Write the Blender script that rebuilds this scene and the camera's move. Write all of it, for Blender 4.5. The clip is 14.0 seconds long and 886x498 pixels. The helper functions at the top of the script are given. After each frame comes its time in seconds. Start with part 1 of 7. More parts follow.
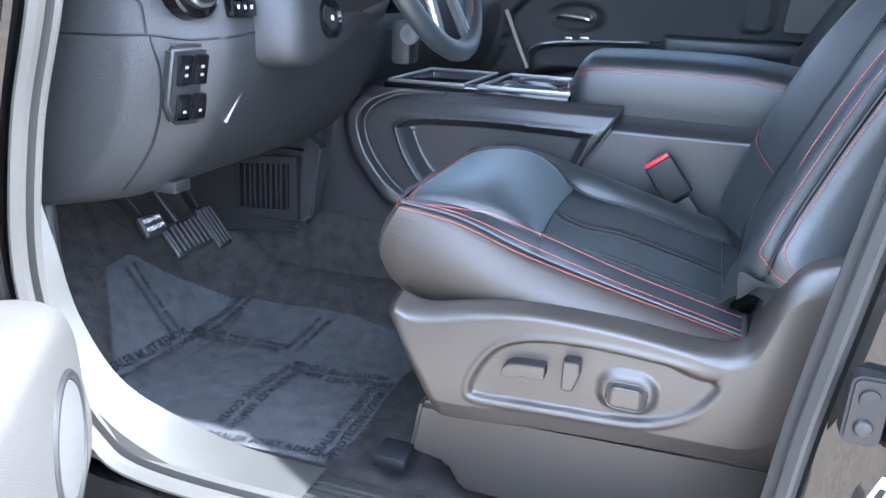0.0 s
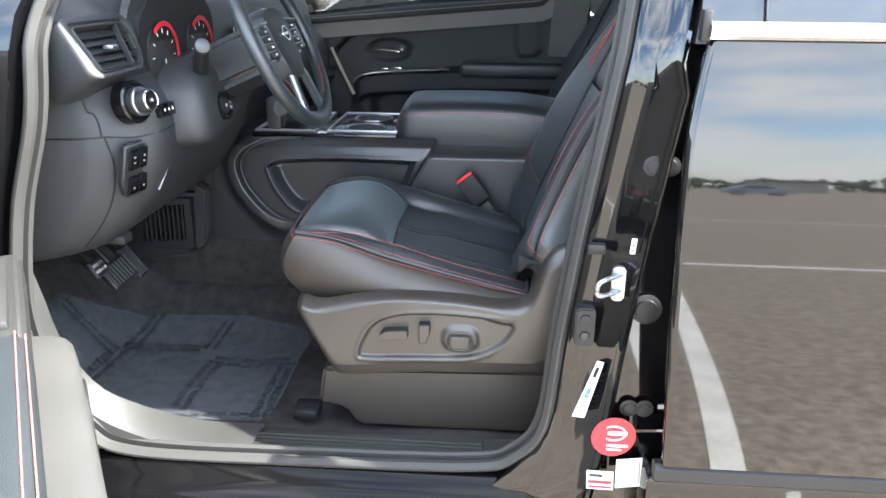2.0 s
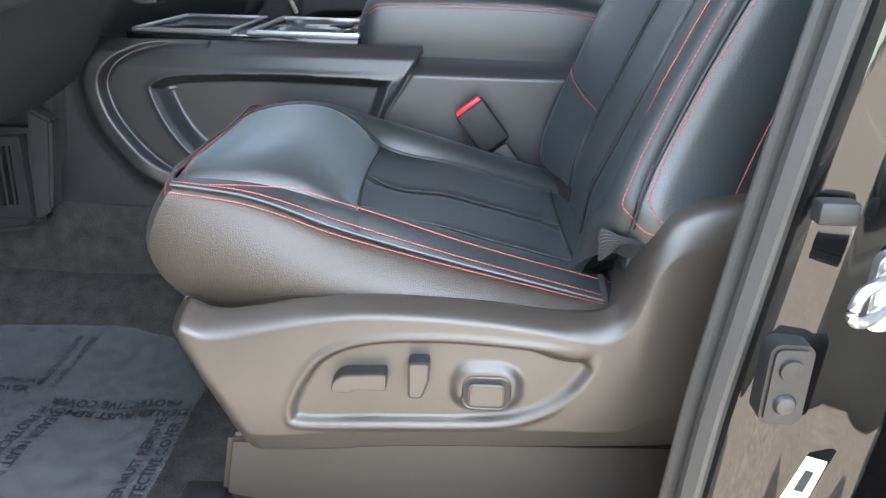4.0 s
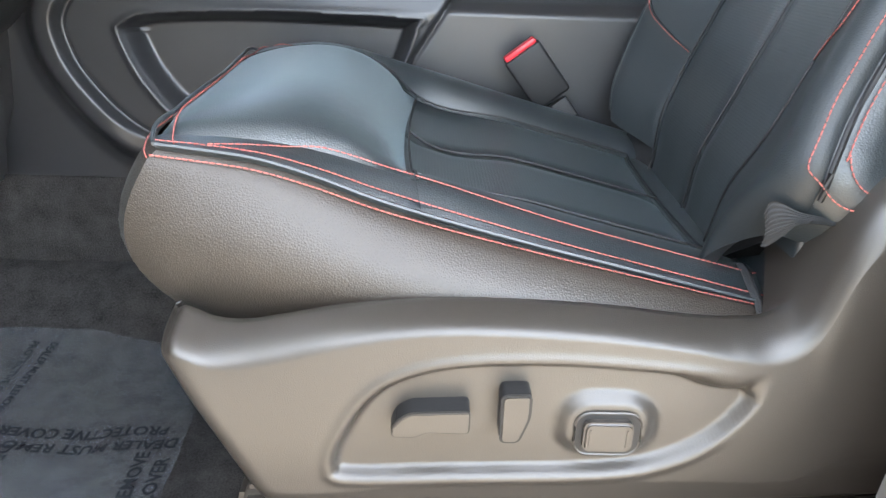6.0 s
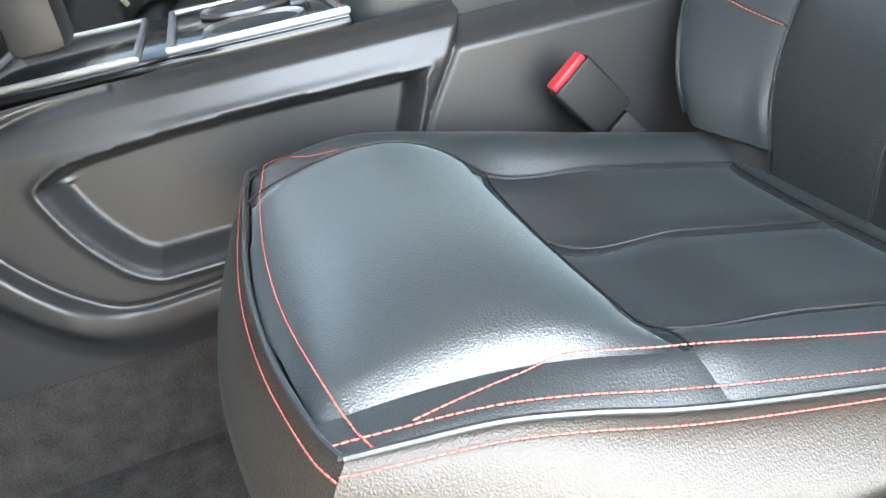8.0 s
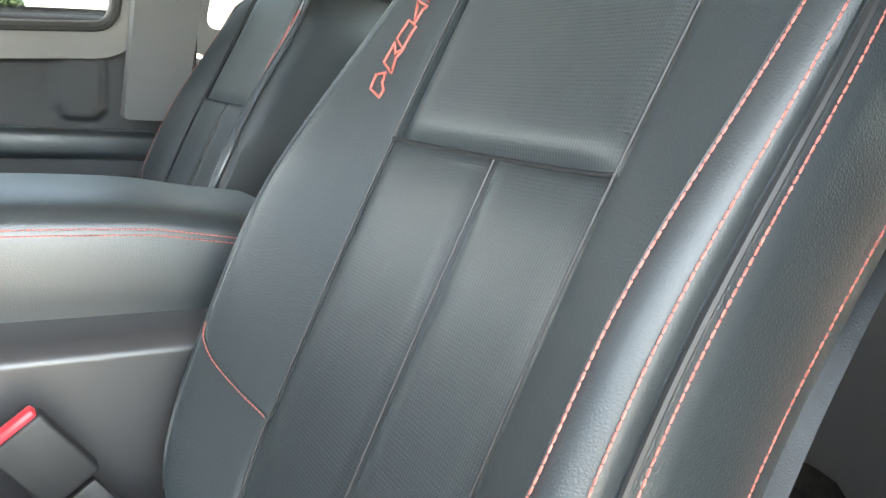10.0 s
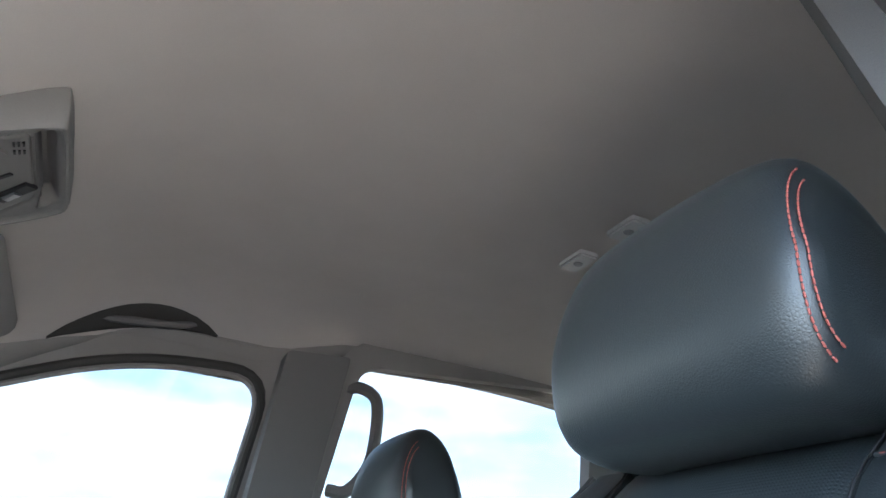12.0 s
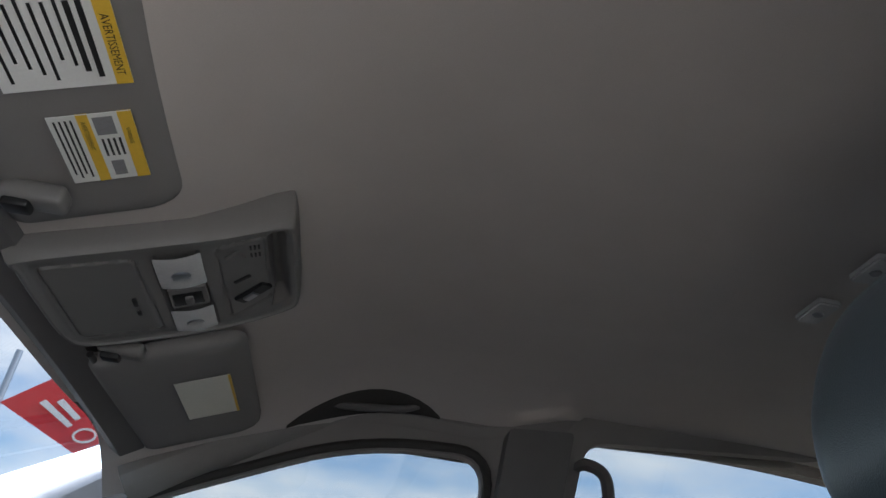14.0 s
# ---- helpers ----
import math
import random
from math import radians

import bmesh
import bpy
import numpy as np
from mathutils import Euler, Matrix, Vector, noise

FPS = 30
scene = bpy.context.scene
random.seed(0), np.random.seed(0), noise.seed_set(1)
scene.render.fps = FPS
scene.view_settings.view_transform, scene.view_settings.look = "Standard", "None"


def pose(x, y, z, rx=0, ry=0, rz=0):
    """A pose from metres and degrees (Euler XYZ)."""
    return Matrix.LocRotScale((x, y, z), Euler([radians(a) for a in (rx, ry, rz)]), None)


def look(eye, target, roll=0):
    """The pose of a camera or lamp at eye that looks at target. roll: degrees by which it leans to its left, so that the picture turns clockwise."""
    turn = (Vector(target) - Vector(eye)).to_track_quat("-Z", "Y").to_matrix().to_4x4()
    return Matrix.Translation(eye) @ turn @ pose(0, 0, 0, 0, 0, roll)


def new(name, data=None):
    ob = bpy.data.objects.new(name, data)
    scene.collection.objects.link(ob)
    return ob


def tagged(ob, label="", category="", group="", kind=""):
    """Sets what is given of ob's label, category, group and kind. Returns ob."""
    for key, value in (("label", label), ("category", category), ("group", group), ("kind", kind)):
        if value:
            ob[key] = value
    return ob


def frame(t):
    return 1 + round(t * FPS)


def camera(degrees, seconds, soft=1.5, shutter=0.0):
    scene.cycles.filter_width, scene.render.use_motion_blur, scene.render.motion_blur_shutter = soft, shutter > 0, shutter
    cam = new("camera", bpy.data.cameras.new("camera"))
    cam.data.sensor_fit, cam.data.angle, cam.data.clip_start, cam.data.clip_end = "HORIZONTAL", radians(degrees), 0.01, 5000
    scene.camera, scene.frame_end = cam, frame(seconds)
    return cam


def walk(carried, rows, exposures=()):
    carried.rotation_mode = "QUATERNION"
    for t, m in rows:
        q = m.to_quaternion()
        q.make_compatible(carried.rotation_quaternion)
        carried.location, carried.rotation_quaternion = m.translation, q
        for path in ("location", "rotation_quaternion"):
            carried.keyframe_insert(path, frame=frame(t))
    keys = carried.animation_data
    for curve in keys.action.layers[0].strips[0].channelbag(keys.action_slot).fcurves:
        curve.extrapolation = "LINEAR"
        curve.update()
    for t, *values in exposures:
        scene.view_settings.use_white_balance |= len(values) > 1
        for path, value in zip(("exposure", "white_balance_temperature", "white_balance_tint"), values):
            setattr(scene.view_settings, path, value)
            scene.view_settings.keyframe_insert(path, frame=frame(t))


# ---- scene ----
cam = camera(59.7, 14.0)
PATH = [
    (0, (0.192, -0.663, 0.684), (-0.096, 0.239, 0.360), 2.74),
    (0.5, (0.176, -0.867, 0.834), (-0.011, 0.062, 0.513), 2.41),
    (1, (0.187, -0.997, 0.881), (0.068, -0.060, 0.554), 1.66),
    (1.5, (0.219, -1.121, 0.896), (0.137, -0.185, 0.554), 1.01),
    (2, (0.226, -1.144, 0.899), (0.155, -0.206, 0.558), 0.46),
    (2.2, (0.223, -1.115, 0.895), (0.159, -0.175, 0.558), 0.38),
    (4.3, (0.094, -0.374, 0.604), (0.087, 0.553, 0.230), 2.04),
    (4.5, (0.081, -0.326, 0.589), (0.074, 0.599, 0.210), 2.04),
    (5, (0.038, -0.257, 0.569), (0.042, 0.664, 0.180), 2.41),
    (5.5, (0.022, -0.241, 0.559), (0.033, 0.678, 0.165), 2.61),
    (6, (0.015, -0.243, 0.556), (0.044, 0.674, 0.159), 2.25),
    (6.5, (-0.096, -0.215, 0.566), (-0.024, 0.690, 0.145), -1.77),
    (7, (-0.217, -0.103, 0.588), (-0.125, 0.789, 0.145), -7.76),
    (7.2, (-0.235, -0.058, 0.602), (-0.136, 0.831, 0.156), -9.87),
    (9.3, (0.068, 0.076, 0.663), (0.450, 0.889, 0.222), -2.3),
    (9.5, (0.106, 0.077, 0.687), (0.509, 0.898, 0.284), 0.21),
    (10, (0.117, 0.071, 0.700), (0.634, 0.905, 0.503), 4.30),
    (10.5, (0.118, 0.063, 0.722), (0.665, 0.900, 0.747), 4.71),
    (11, (0.112, 0.064, 0.760), (0.618, 0.898, 0.981), 5.24),
    (11.5, (0.112, 0.063, 0.761), (0.544, 0.893, 1.116), 5.00),
    (12, (0.114, 0.061, 0.763), (0.454, 0.893, 1.201), 5.17),
    (12.5, (0.112, 0.070, 0.765), (0.365, 0.911, 1.242), 5.60),
    (13, (0.108, 0.074, 0.766), (0.289, 0.923, 1.261), 6.16),
    (13.5, (0.106, 0.075, 0.765), (0.227, 0.933, 1.264), 6.94),
    (14, (0.108, 0.081, 0.761), (0.179, 0.945, 1.260), 7.84),
]
walk(cam, [(t, look(eye, target, roll)) for t, eye, target, roll in PATH],
     [(0.0, 4.15, 5400, 10), (1.2, 3.42, 6000, 8), (4.5, 4.2, 6400, 7), (6.5, 4.2, 6700, 5), (7.0, 4.52, 6800, 4), (9.5, 5.15, 6950, 5), (10.0, 5.3, 7200, 3), (10.5, 4.8, 8000, 2), (11.0, 3.75, 7900, 2), (11.5, 3.75, 6500, 4), (12.0, 4.15, 5600, 6), (13.0, 4.25, 5600, 6), (13.5, 4.0, 5600, 6), (14.0, 2.75, 5600, 7)])

# ---------------------------------------------------------------- light
world = bpy.data.worlds.new("world")
scene.world = world
world.use_nodes = True
wn, wl = world.node_tree.nodes, world.node_tree.links
wn.clear()
SUN = Vector((1.0, -0.12, 1.2)).normalized()
sky = wn.new("ShaderNodeTexSky")
sky.sky_type, sky.sun_disc = "NISHITA", False
sky.sun_elevation = math.asin(SUN.z)
sky.sun_rotation = math.atan2(SUN.x, SUN.y)
tco = wn.new("ShaderNodeTexCoord")
mapc = wn.new("ShaderNodeMapping")
mapc.inputs["Scale"].default_value = (1.6, 1.6, 5.0)
cno = wn.new("ShaderNodeTexNoise")
cno.inputs["Scale"].default_value, cno.inputs["Detail"].default_value, cno.inputs["Roughness"].default_value = 1.7, 7.0, 0.6
crp = wn.new("ShaderNodeValToRGB")
crp.color_ramp.elements[0].position, crp.color_ramp.elements[1].position = 0.40, 0.66
mixs = wn.new("ShaderNodeMixRGB")
mixs.inputs["Color2"].default_value = (6.2, 6.15, 6.1, 1)
bgn = wn.new("ShaderNodeBackground")
bgn.inputs["Strength"].default_value = 0.13
outw = wn.new("ShaderNodeOutputWorld")
for a, b in ((tco.outputs["Generated"], mapc.inputs["Vector"]), (mapc.outputs["Vector"], cno.inputs["Vector"]),
             (cno.outputs["Fac"], crp.inputs["Fac"]), (crp.outputs["Color"], mixs.inputs["Fac"]),
             (sky.outputs["Color"], mixs.inputs["Color1"]), (mixs.outputs["Color"], bgn.inputs["Color"]),
             (bgn.outputs["Background"], outw.inputs["Surface"])):
    wl.new(a, b)
sun = new("sun", bpy.data.lights.new("sun", "SUN"))
sun.data.energy, sun.data.angle, sun.data.color = 3.5, radians(0.6), (1.0, 0.95, 0.87)
sun.matrix_world = look(SUN * 30, (0, 0, 0))

# ---------------------------------------------------------------- materials


def mat(name, color, rough=0.5, metal=0.0, spec=0.5, grain=0.0, gscale=300.0, var=0.12, vscale=6.0, coat=0.0, kind="noise", turn=0.0, flatten=(1, 1, 1), coatr=0.05):
    """A surface with tone variation at a large and a fine scale and a fine relief."""
    m = bpy.data.materials.new(name)
    m.use_nodes = True
    n, l = m.node_tree.nodes, m.node_tree.links
    p = n["Principled BSDF"]
    p.inputs["Metallic"].default_value, p.inputs["Roughness"].default_value = metal, rough
    p.inputs["Specular IOR Level"].default_value, p.inputs["Coat Weight"].default_value = spec, coat
    p.inputs["Coat Roughness"].default_value = coatr
    co = n.new("ShaderNodeTexCoord")
    big, fine = n.new("ShaderNodeTexNoise"), n.new("ShaderNodeTexNoise")
    big.inputs["Scale"].default_value, big.inputs["Detail"].default_value = vscale, 5
    fine.inputs["Scale"].default_value, fine.inputs["Detail"].default_value = gscale, 3
    l.new(co.outputs["Object"], big.inputs["Vector"])
    l.new(co.outputs["Object"], fine.inputs["Vector"])
    add = n.new("ShaderNodeMath")
    add.operation = "ADD"
    l.new(big.outputs["Fac"], add.inputs[0])
    l.new(fine.outputs["Fac"], add.inputs[1])
    ramp = n.new("ShaderNodeMapRange")
    ramp.inputs["From Min"].default_value, ramp.inputs["From Max"].default_value = 0.6, 1.4
    ramp.inputs["To Min"].default_value, ramp.inputs["To Max"].default_value = 1 - var, 1 + var
    l.new(add.outputs[0], ramp.inputs["Value"])
    sc = n.new("ShaderNodeVectorMath")
    sc.operation = "SCALE"
    sc.inputs[0].default_value = color
    l.new(ramp.outputs["Result"], sc.inputs["Scale"])
    l.new(sc.outputs["Vector"], p.inputs["Base Color"])
    rr = n.new("ShaderNodeMapRange")
    rr.inputs["To Min"].default_value, rr.inputs["To Max"].default_value = max(0.01, rough * 0.86), min(1, rough * 1.14)
    l.new(big.outputs["Fac"], rr.inputs["Value"])
    l.new(rr.outputs["Result"], p.inputs["Roughness"])
    if grain:
        b = n.new("ShaderNodeBump")
        b.inputs["Strength"].default_value, b.inputs["Distance"].default_value = grain, 0.0012
        if kind == "leather":
            v = n.new("ShaderNodeTexVoronoi")
            v.feature = "DISTANCE_TO_EDGE"
            v.inputs["Scale"].default_value = gscale
            l.new(co.outputs["Object"], v.inputs["Vector"])
            mr = n.new("ShaderNodeMapRange")
            mr.inputs["From Max"].default_value = 0.35
            l.new(v.outputs["Distance"], mr.inputs["Value"])
            l.new(mr.outputs["Result"], b.inputs["Height"])
        elif kind == "perforated":
            v = n.new("ShaderNodeTexVoronoi")
            v.inputs["Scale"].default_value, v.inputs["Randomness"].default_value = gscale, 0.0
            ma, mb = n.new("ShaderNodeMapping"), n.new("ShaderNodeMapping")
            ma.inputs["Rotation"].default_value = (0, radians(turn), 0)
            mb.inputs["Scale"].default_value = flatten
            l.new(co.outputs["Object"], ma.inputs["Vector"])
            l.new(ma.outputs["Vector"], mb.inputs["Vector"])
            l.new(mb.outputs["Vector"], v.inputs["Vector"])
            mr = n.new("ShaderNodeMapRange")
            mr.inputs["From Min"].default_value, mr.inputs["From Max"].default_value = 0.22, 0.34
            l.new(v.outputs["Distance"], mr.inputs["Value"])
            l.new(mr.outputs["Result"], b.inputs["Height"])
            m2 = n.new("ShaderNodeMath")
            m2.operation = "MULTIPLY_ADD"
            m2.inputs[1].default_value, m2.inputs[2].default_value = 0.6, 0.4
            l.new(mr.outputs["Result"], m2.inputs[0])
            m3 = n.new("ShaderNodeMath")
            m3.operation = "MULTIPLY"
            l.new(m2.outputs[0], m3.inputs[0])
            l.new(ramp.outputs["Result"], m3.inputs[1])
            l.new(m3.outputs[0], sc.inputs["Scale"])
        else:
            l.new(fine.outputs["Fac"], b.inputs["Height"])
        l.new(b.outputs["Normal"], p.inputs["Normal"])
    return m


LEATHER = mat("black_leather", (0.0185, 0.0235, 0.0265), 0.39, spec=0.7, coat=0.26, coatr=0.28, grain=0.18, gscale=440, kind="leather")
# Black plastic; the brown cast puts warm light off the ground into the colour.
BOLSTER = mat("bolster_leather", (0.0185, 0.0225, 0.0250), 0.46, spec=0.45, coat=0.08, coatr=0.35, grain=0.12, gscale=440, kind="leather")
# Brighter copy of the black leather for the pad, where the window would reflect.
PADL = mat("sky_sheen_leather", (0.0200, 0.0260, 0.0295), 0.36, spec=0.9, coat=0.45, coatr=0.28, grain=0.22, gscale=440, kind="leather")
# Outward-facing copy of the black leather, warm ground reflection mixed into its base.
GRAINED = mat("groundlit_grained_leather", (0.0340, 0.0265, 0.0200), 0.45, spec=0.65, coat=0.12, coatr=0.32, grain=0.26, gscale=430, kind="leather")
PERFO = mat("perforated_leather", (0.0165, 0.0212, 0.0240), 0.40, spec=0.75, coat=0.28, coatr=0.29, grain=0.35, gscale=330, kind="perforated", flatten=(1, 1, 0))
PERFB = mat("perforated_leather_back", (0.0165, 0.0212, 0.0240), 0.40, spec=0.75, coat=0.28, coatr=0.29, grain=0.35, gscale=330, kind="perforated", turn=-23.5, flatten=(0, 1, 1))
# Blue-tinted sheen added in place of sky reflected by the leather.
for m_, w_ in ((PADL, 0.22), (LEATHER, 0.05), (PERFO, 0.07), (PERFB, 0.03), (GRAINED, 0.03)):
    p_ = m_.node_tree.nodes["Principled BSDF"]
    p_.inputs["Sheen Weight"].default_value, p_.inputs["Sheen Roughness"].default_value = w_, 0.40
    p_.inputs["Sheen Tint"].default_value = (0.72, 0.92, 1.0, 1)
PLASTIC = mat("dark_plastic", (0.022, 0.023, 0.024), 0.38, spec=0.5, grain=0.25, gscale=900)
SHIELD = mat("shield_plastic", (0.0335, 0.0282, 0.0235), 0.40, spec=0.8, coat=0.2, coatr=0.28, grain=0.22, gscale=1100)
DASH = mat("dash_vinyl", (0.025, 0.026, 0.028), 0.42, spec=0.7, grain=0.4, gscale=500, kind="leather")
BLACK = mat("black_rubber", (0.010, 0.010, 0.011), 0.55, grain=0.1)
GLOSS = mat("gloss_black", (0.006, 0.006, 0.007), 0.12, spec=0.5)
PAINT = mat("black_car_paint", (0.003, 0.003, 0.0034), 0.02, spec=0.4, coat=0.7, var=0.02, vscale=1.0)
CHROME = mat("chrome", (0.75, 0.75, 0.76), 0.12, metal=1.0, var=0.03)
SATIN = mat("satin_silver", (0.42, 0.43, 0.45), 0.30, metal=0.9, var=0.04)
CARPET = mat("grey_carpet", (0.046, 0.0432, 0.0422), 0.95, spec=0.1, grain=1.0, gscale=420, var=0.6, vscale=34)
HEADL = mat("headliner_cloth", (0.49, 0.455, 0.43), 0.95, spec=0.1, grain=0.35, gscale=900, var=0.06, vscale=9)
VISOR = mat("visor_cloth", (0.23, 0.22, 0.215), 0.92, spec=0.1, grain=0.3, gscale=900, var=0.06)
PILLAR = mat("pillar_trim", (0.14, 0.135, 0.132), 0.7, grain=0.2, gscale=900)
TUCK = mat("ribbed_cloth", (0.030, 0.030, 0.031), 0.85, spec=0.3, grain=0.4, gscale=900)
# Headliner cloth in a darker copy: the shade against bright windows is in the colour.
SHADED_CLOTH = mat("shaded_headliner_cloth", (0.25, 0.238, 0.23), 0.9, spec=0.15, grain=0.3, gscale=900)
SEAL = mat("rubber_seal", (0.040, 0.039, 0.037), 0.6, spec=0.35, grain=0.2, gscale=600)
STITCH = mat("red_stitch", (0.42, 0.115, 0.095), 0.8, grain=0.6, gscale=1500)
REDP = mat("red_plastic", (0.58, 0.022, 0.035), 0.35)
WHITE = mat("white_print", (0.80, 0.80, 0.78), 0.6, var=0.04)
PAPER = mat("paper_label", (0.72, 0.70, 0.62), 0.6, var=0.05)
YELLOW = mat("yellow_label", (0.80, 0.52, 0.05), 0.55, var=0.05)
INK = mat("black_ink", (0.02, 0.02, 0.02), 0.6)
CONSOLEP = mat("console_grey", (0.026, 0.026, 0.028), 0.40, spec=0.7, coat=0.2, coatr=0.25, grain=0.2, gscale=900)
SILLP = mat("sill_plastic", (0.028, 0.0275, 0.026), 0.45, grain=0.2, gscale=800)
DOORV = mat("door_vinyl", (0.050, 0.0485, 0.046), 0.55, grain=0.5, gscale=380, kind="leather")
ASPH = mat("asphalt", (0.205, 0.172, 0.138), 0.9, spec=0.25, grain=1.0, gscale=150, var=0.4, vscale=22.0)
for nd in ASPH.node_tree.nodes:
    if nd.type == "MAP_RANGE" and nd.inputs["From Min"].default_value > 0.1:
        nd.inputs["From Min"].default_value, nd.inputs["From Max"].default_value = 0.78, 1.22
LINEP = mat("road_paint", (0.62, 0.60, 0.56), 0.8, grain=0.6, gscale=60, var=0.25, vscale=5)
LEAF = mat("foliage", (0.05, 0.085, 0.03), 0.8, var=0.5, vscale=3)
BARK = mat("bark", (0.09, 0.065, 0.045), 0.9, grain=0.6)
YPAINT = mat("yellow_paint", (0.75, 0.50, 0.04), 0.5)
REDFLAG = mat("red_banner", (0.62, 0.03, 0.035), 0.7)
WALLP = mat("building_wall", (0.45, 0.42, 0.38), 0.8, var=0.2, vscale=0.4)
CARP = mat("car_paint_grey", (0.35, 0.36, 0.38), 0.3, metal=0.4)


def glass(name, color, alpha=1.0):
    m = bpy.data.materials.new(name)
    m.use_nodes = True
    n, l = m.node_tree.nodes, m.node_tree.links
    n.remove(n["Principled BSDF"])
    tr, gl, mx, lw = n.new("ShaderNodeBsdfTransparent"), n.new("ShaderNodeBsdfGlossy"), n.new("ShaderNodeMixShader"), n.new("ShaderNodeLayerWeight")
    pw, fr = n.new("ShaderNodeMath"), n.new("ShaderNodeMath")
    tr.inputs["Color"].default_value = (*color, 1)
    gl.inputs["Roughness"].default_value = 0.01
    lw.inputs["Blend"].default_value = 0.5
    pw.operation, fr.operation = "POWER", "MULTIPLY_ADD"
    pw.inputs[1].default_value, fr.inputs[1].default_value, fr.inputs[2].default_value = 5.0, 0.6, 0.025
    l.new(lw.outputs["Facing"], pw.inputs[0])
    l.new(pw.outputs[0], fr.inputs[0])
    l.new(fr.outputs[0], mx.inputs[0])
    l.new(tr.outputs[0], mx.inputs[1])
    l.new(gl.outputs[0], mx.inputs[2])
    l.new(mx.outputs[0], n["Material Output"].inputs["Surface"])
    return m


GLASS = glass("clear_glass", (0.37, 0.37, 0.36))
TINT = glass("tinted_glass", (0.165, 0.165, 0.165))
DARKG = glass("privacy_glass", (0.40, 0.42, 0.41))


def film_mat():
    """Clear wrinkled plastic film over the carpet."""
    m = glass("plastic_film", (0.88, 0.90, 0.93))
    n, l = m.node_tree.nodes, m.node_tree.links
    gl = next(x for x in n if x.type == "BSDF_GLOSSY")
    fr = next(x for x in n if x.type == "LAYER_WEIGHT")
    mx = next(x for x in n if x.type == "MIX_SHADER")
    gl.inputs["Roughness"].default_value = 0.24
    ad = next(x for x in n if x.type == "MATH" and x.operation == "MULTIPLY_ADD")
    ad.inputs[1].default_value, ad.inputs[2].default_value = 0.9, 0.07
    co, no, bu = n.new("ShaderNodeTexCoord"), n.new("ShaderNodeTexNoise"), n.new("ShaderNodeBump")
    no.inputs["Scale"].default_value, no.inputs["Detail"].default_value = 9, 4
    bu.inputs["Strength"].default_value, bu.inputs["Distance"].default_value = 0.9, 0.03
    l.new(co.outputs["Object"], no.inputs["Vector"])
    l.new(no.outputs["Fac"], bu.inputs["Height"])
    l.new(bu.outputs["Normal"], gl.inputs["Normal"])
    l.new(bu.outputs["Normal"], fr.inputs["Normal"])
    df, m2 = n.new("ShaderNodeBsdfDiffuse"), n.new("ShaderNodeMixShader")
    df.inputs["Color"].default_value = (0.27, 0.29, 0.32, 1)
    m2.inputs[0].default_value = 0.14
    l.new(mx.outputs[0], m2.inputs[1])
    l.new(df.outputs[0], m2.inputs[2])
    l.new(m2.outputs[0], n["Material Output"].inputs["Surface"])
    return m


FILM = film_mat()

# ---------------------------------------------------------------- mesh helpers


def thing(name, label, category, group="", kind=""):
    return tagged(new(name), label, category, group, kind)


def part(name, bm, material, parent=None, label="", smooth=True, sharp=35):
    """Links a bmesh as one mesh object under a thing or a part."""
    me = bpy.data.meshes.new(name)
    bmesh.ops.recalc_face_normals(bm, faces=bm.faces)
    bm.to_mesh(me)
    bm.free()
    me.materials.append(material)
    if smooth:
        for p in me.polygons:
            p.use_smooth = True
        me.set_sharp_from_angle(angle=radians(sharp))
    ob = new(name, me)
    if parent is not None:
        ob.parent = parent
    if label:
        ob["label"] = label
    return ob


def solid(name, bm, material, label, category, kind="", group="", sharp=35):
    return tagged(part(name, bm, material, None, "", True, sharp), label, category, group, kind)


def box(x0, x1, y0, y1, z0, z1, bevel=0.0, seg=2, bm=None, m=None):
    """A box, its edges rounded."""
    b = bmesh.new()
    r = bmesh.ops.create_cube(b, size=1)
    for v in b.verts:
        v.co = Vector(((x0 + x1) / 2 + v.co.x * (x1 - x0), (y0 + y1) / 2 + v.co.y * (y1 - y0), (z0 + z1) / 2 + v.co.z * (z1 - z0)))
    if bevel:
        bmesh.ops.bevel(b, geom=b.edges[:], offset=bevel, segments=seg, affect="EDGES", profile=0.5)
    if m is not None:
        bmesh.ops.transform(b, matrix=m, verts=b.verts)
    if bm is None:
        return b
    return join(bm, b)


def join(bm, other):
    me = bpy.data.meshes.new("tmp")
    other.to_mesh(me)
    other.free()
    bm.from_mesh(me)
    bpy.data.meshes.remove(me)
    return bm


def grid(rows, close_u=False, close_v=False, bm=None, caps=False):
    """A skin over rows of points."""
    bm = bm or bmesh.new()
    vs = [[bm.verts.new(p) for p in r] for r in rows]
    nu, nv = len(vs), len(vs[0])
    for i in range(nu if close_u else nu - 1):
        for j in range(nv if close_v else nv - 1):
            q = [vs[i][j], vs[(i + 1) % nu][j], vs[(i + 1) % nu][(j + 1) % nv], vs[i][(j + 1) % nv]]
            q = [v for k, v in enumerate(q) if v not in q[:k]]
            if len(q) > 2:
                bm.faces.new(q)
    if caps:
        bm.faces.new(vs[0])
        bm.faces.new(vs[-1][::-1])
    return bm


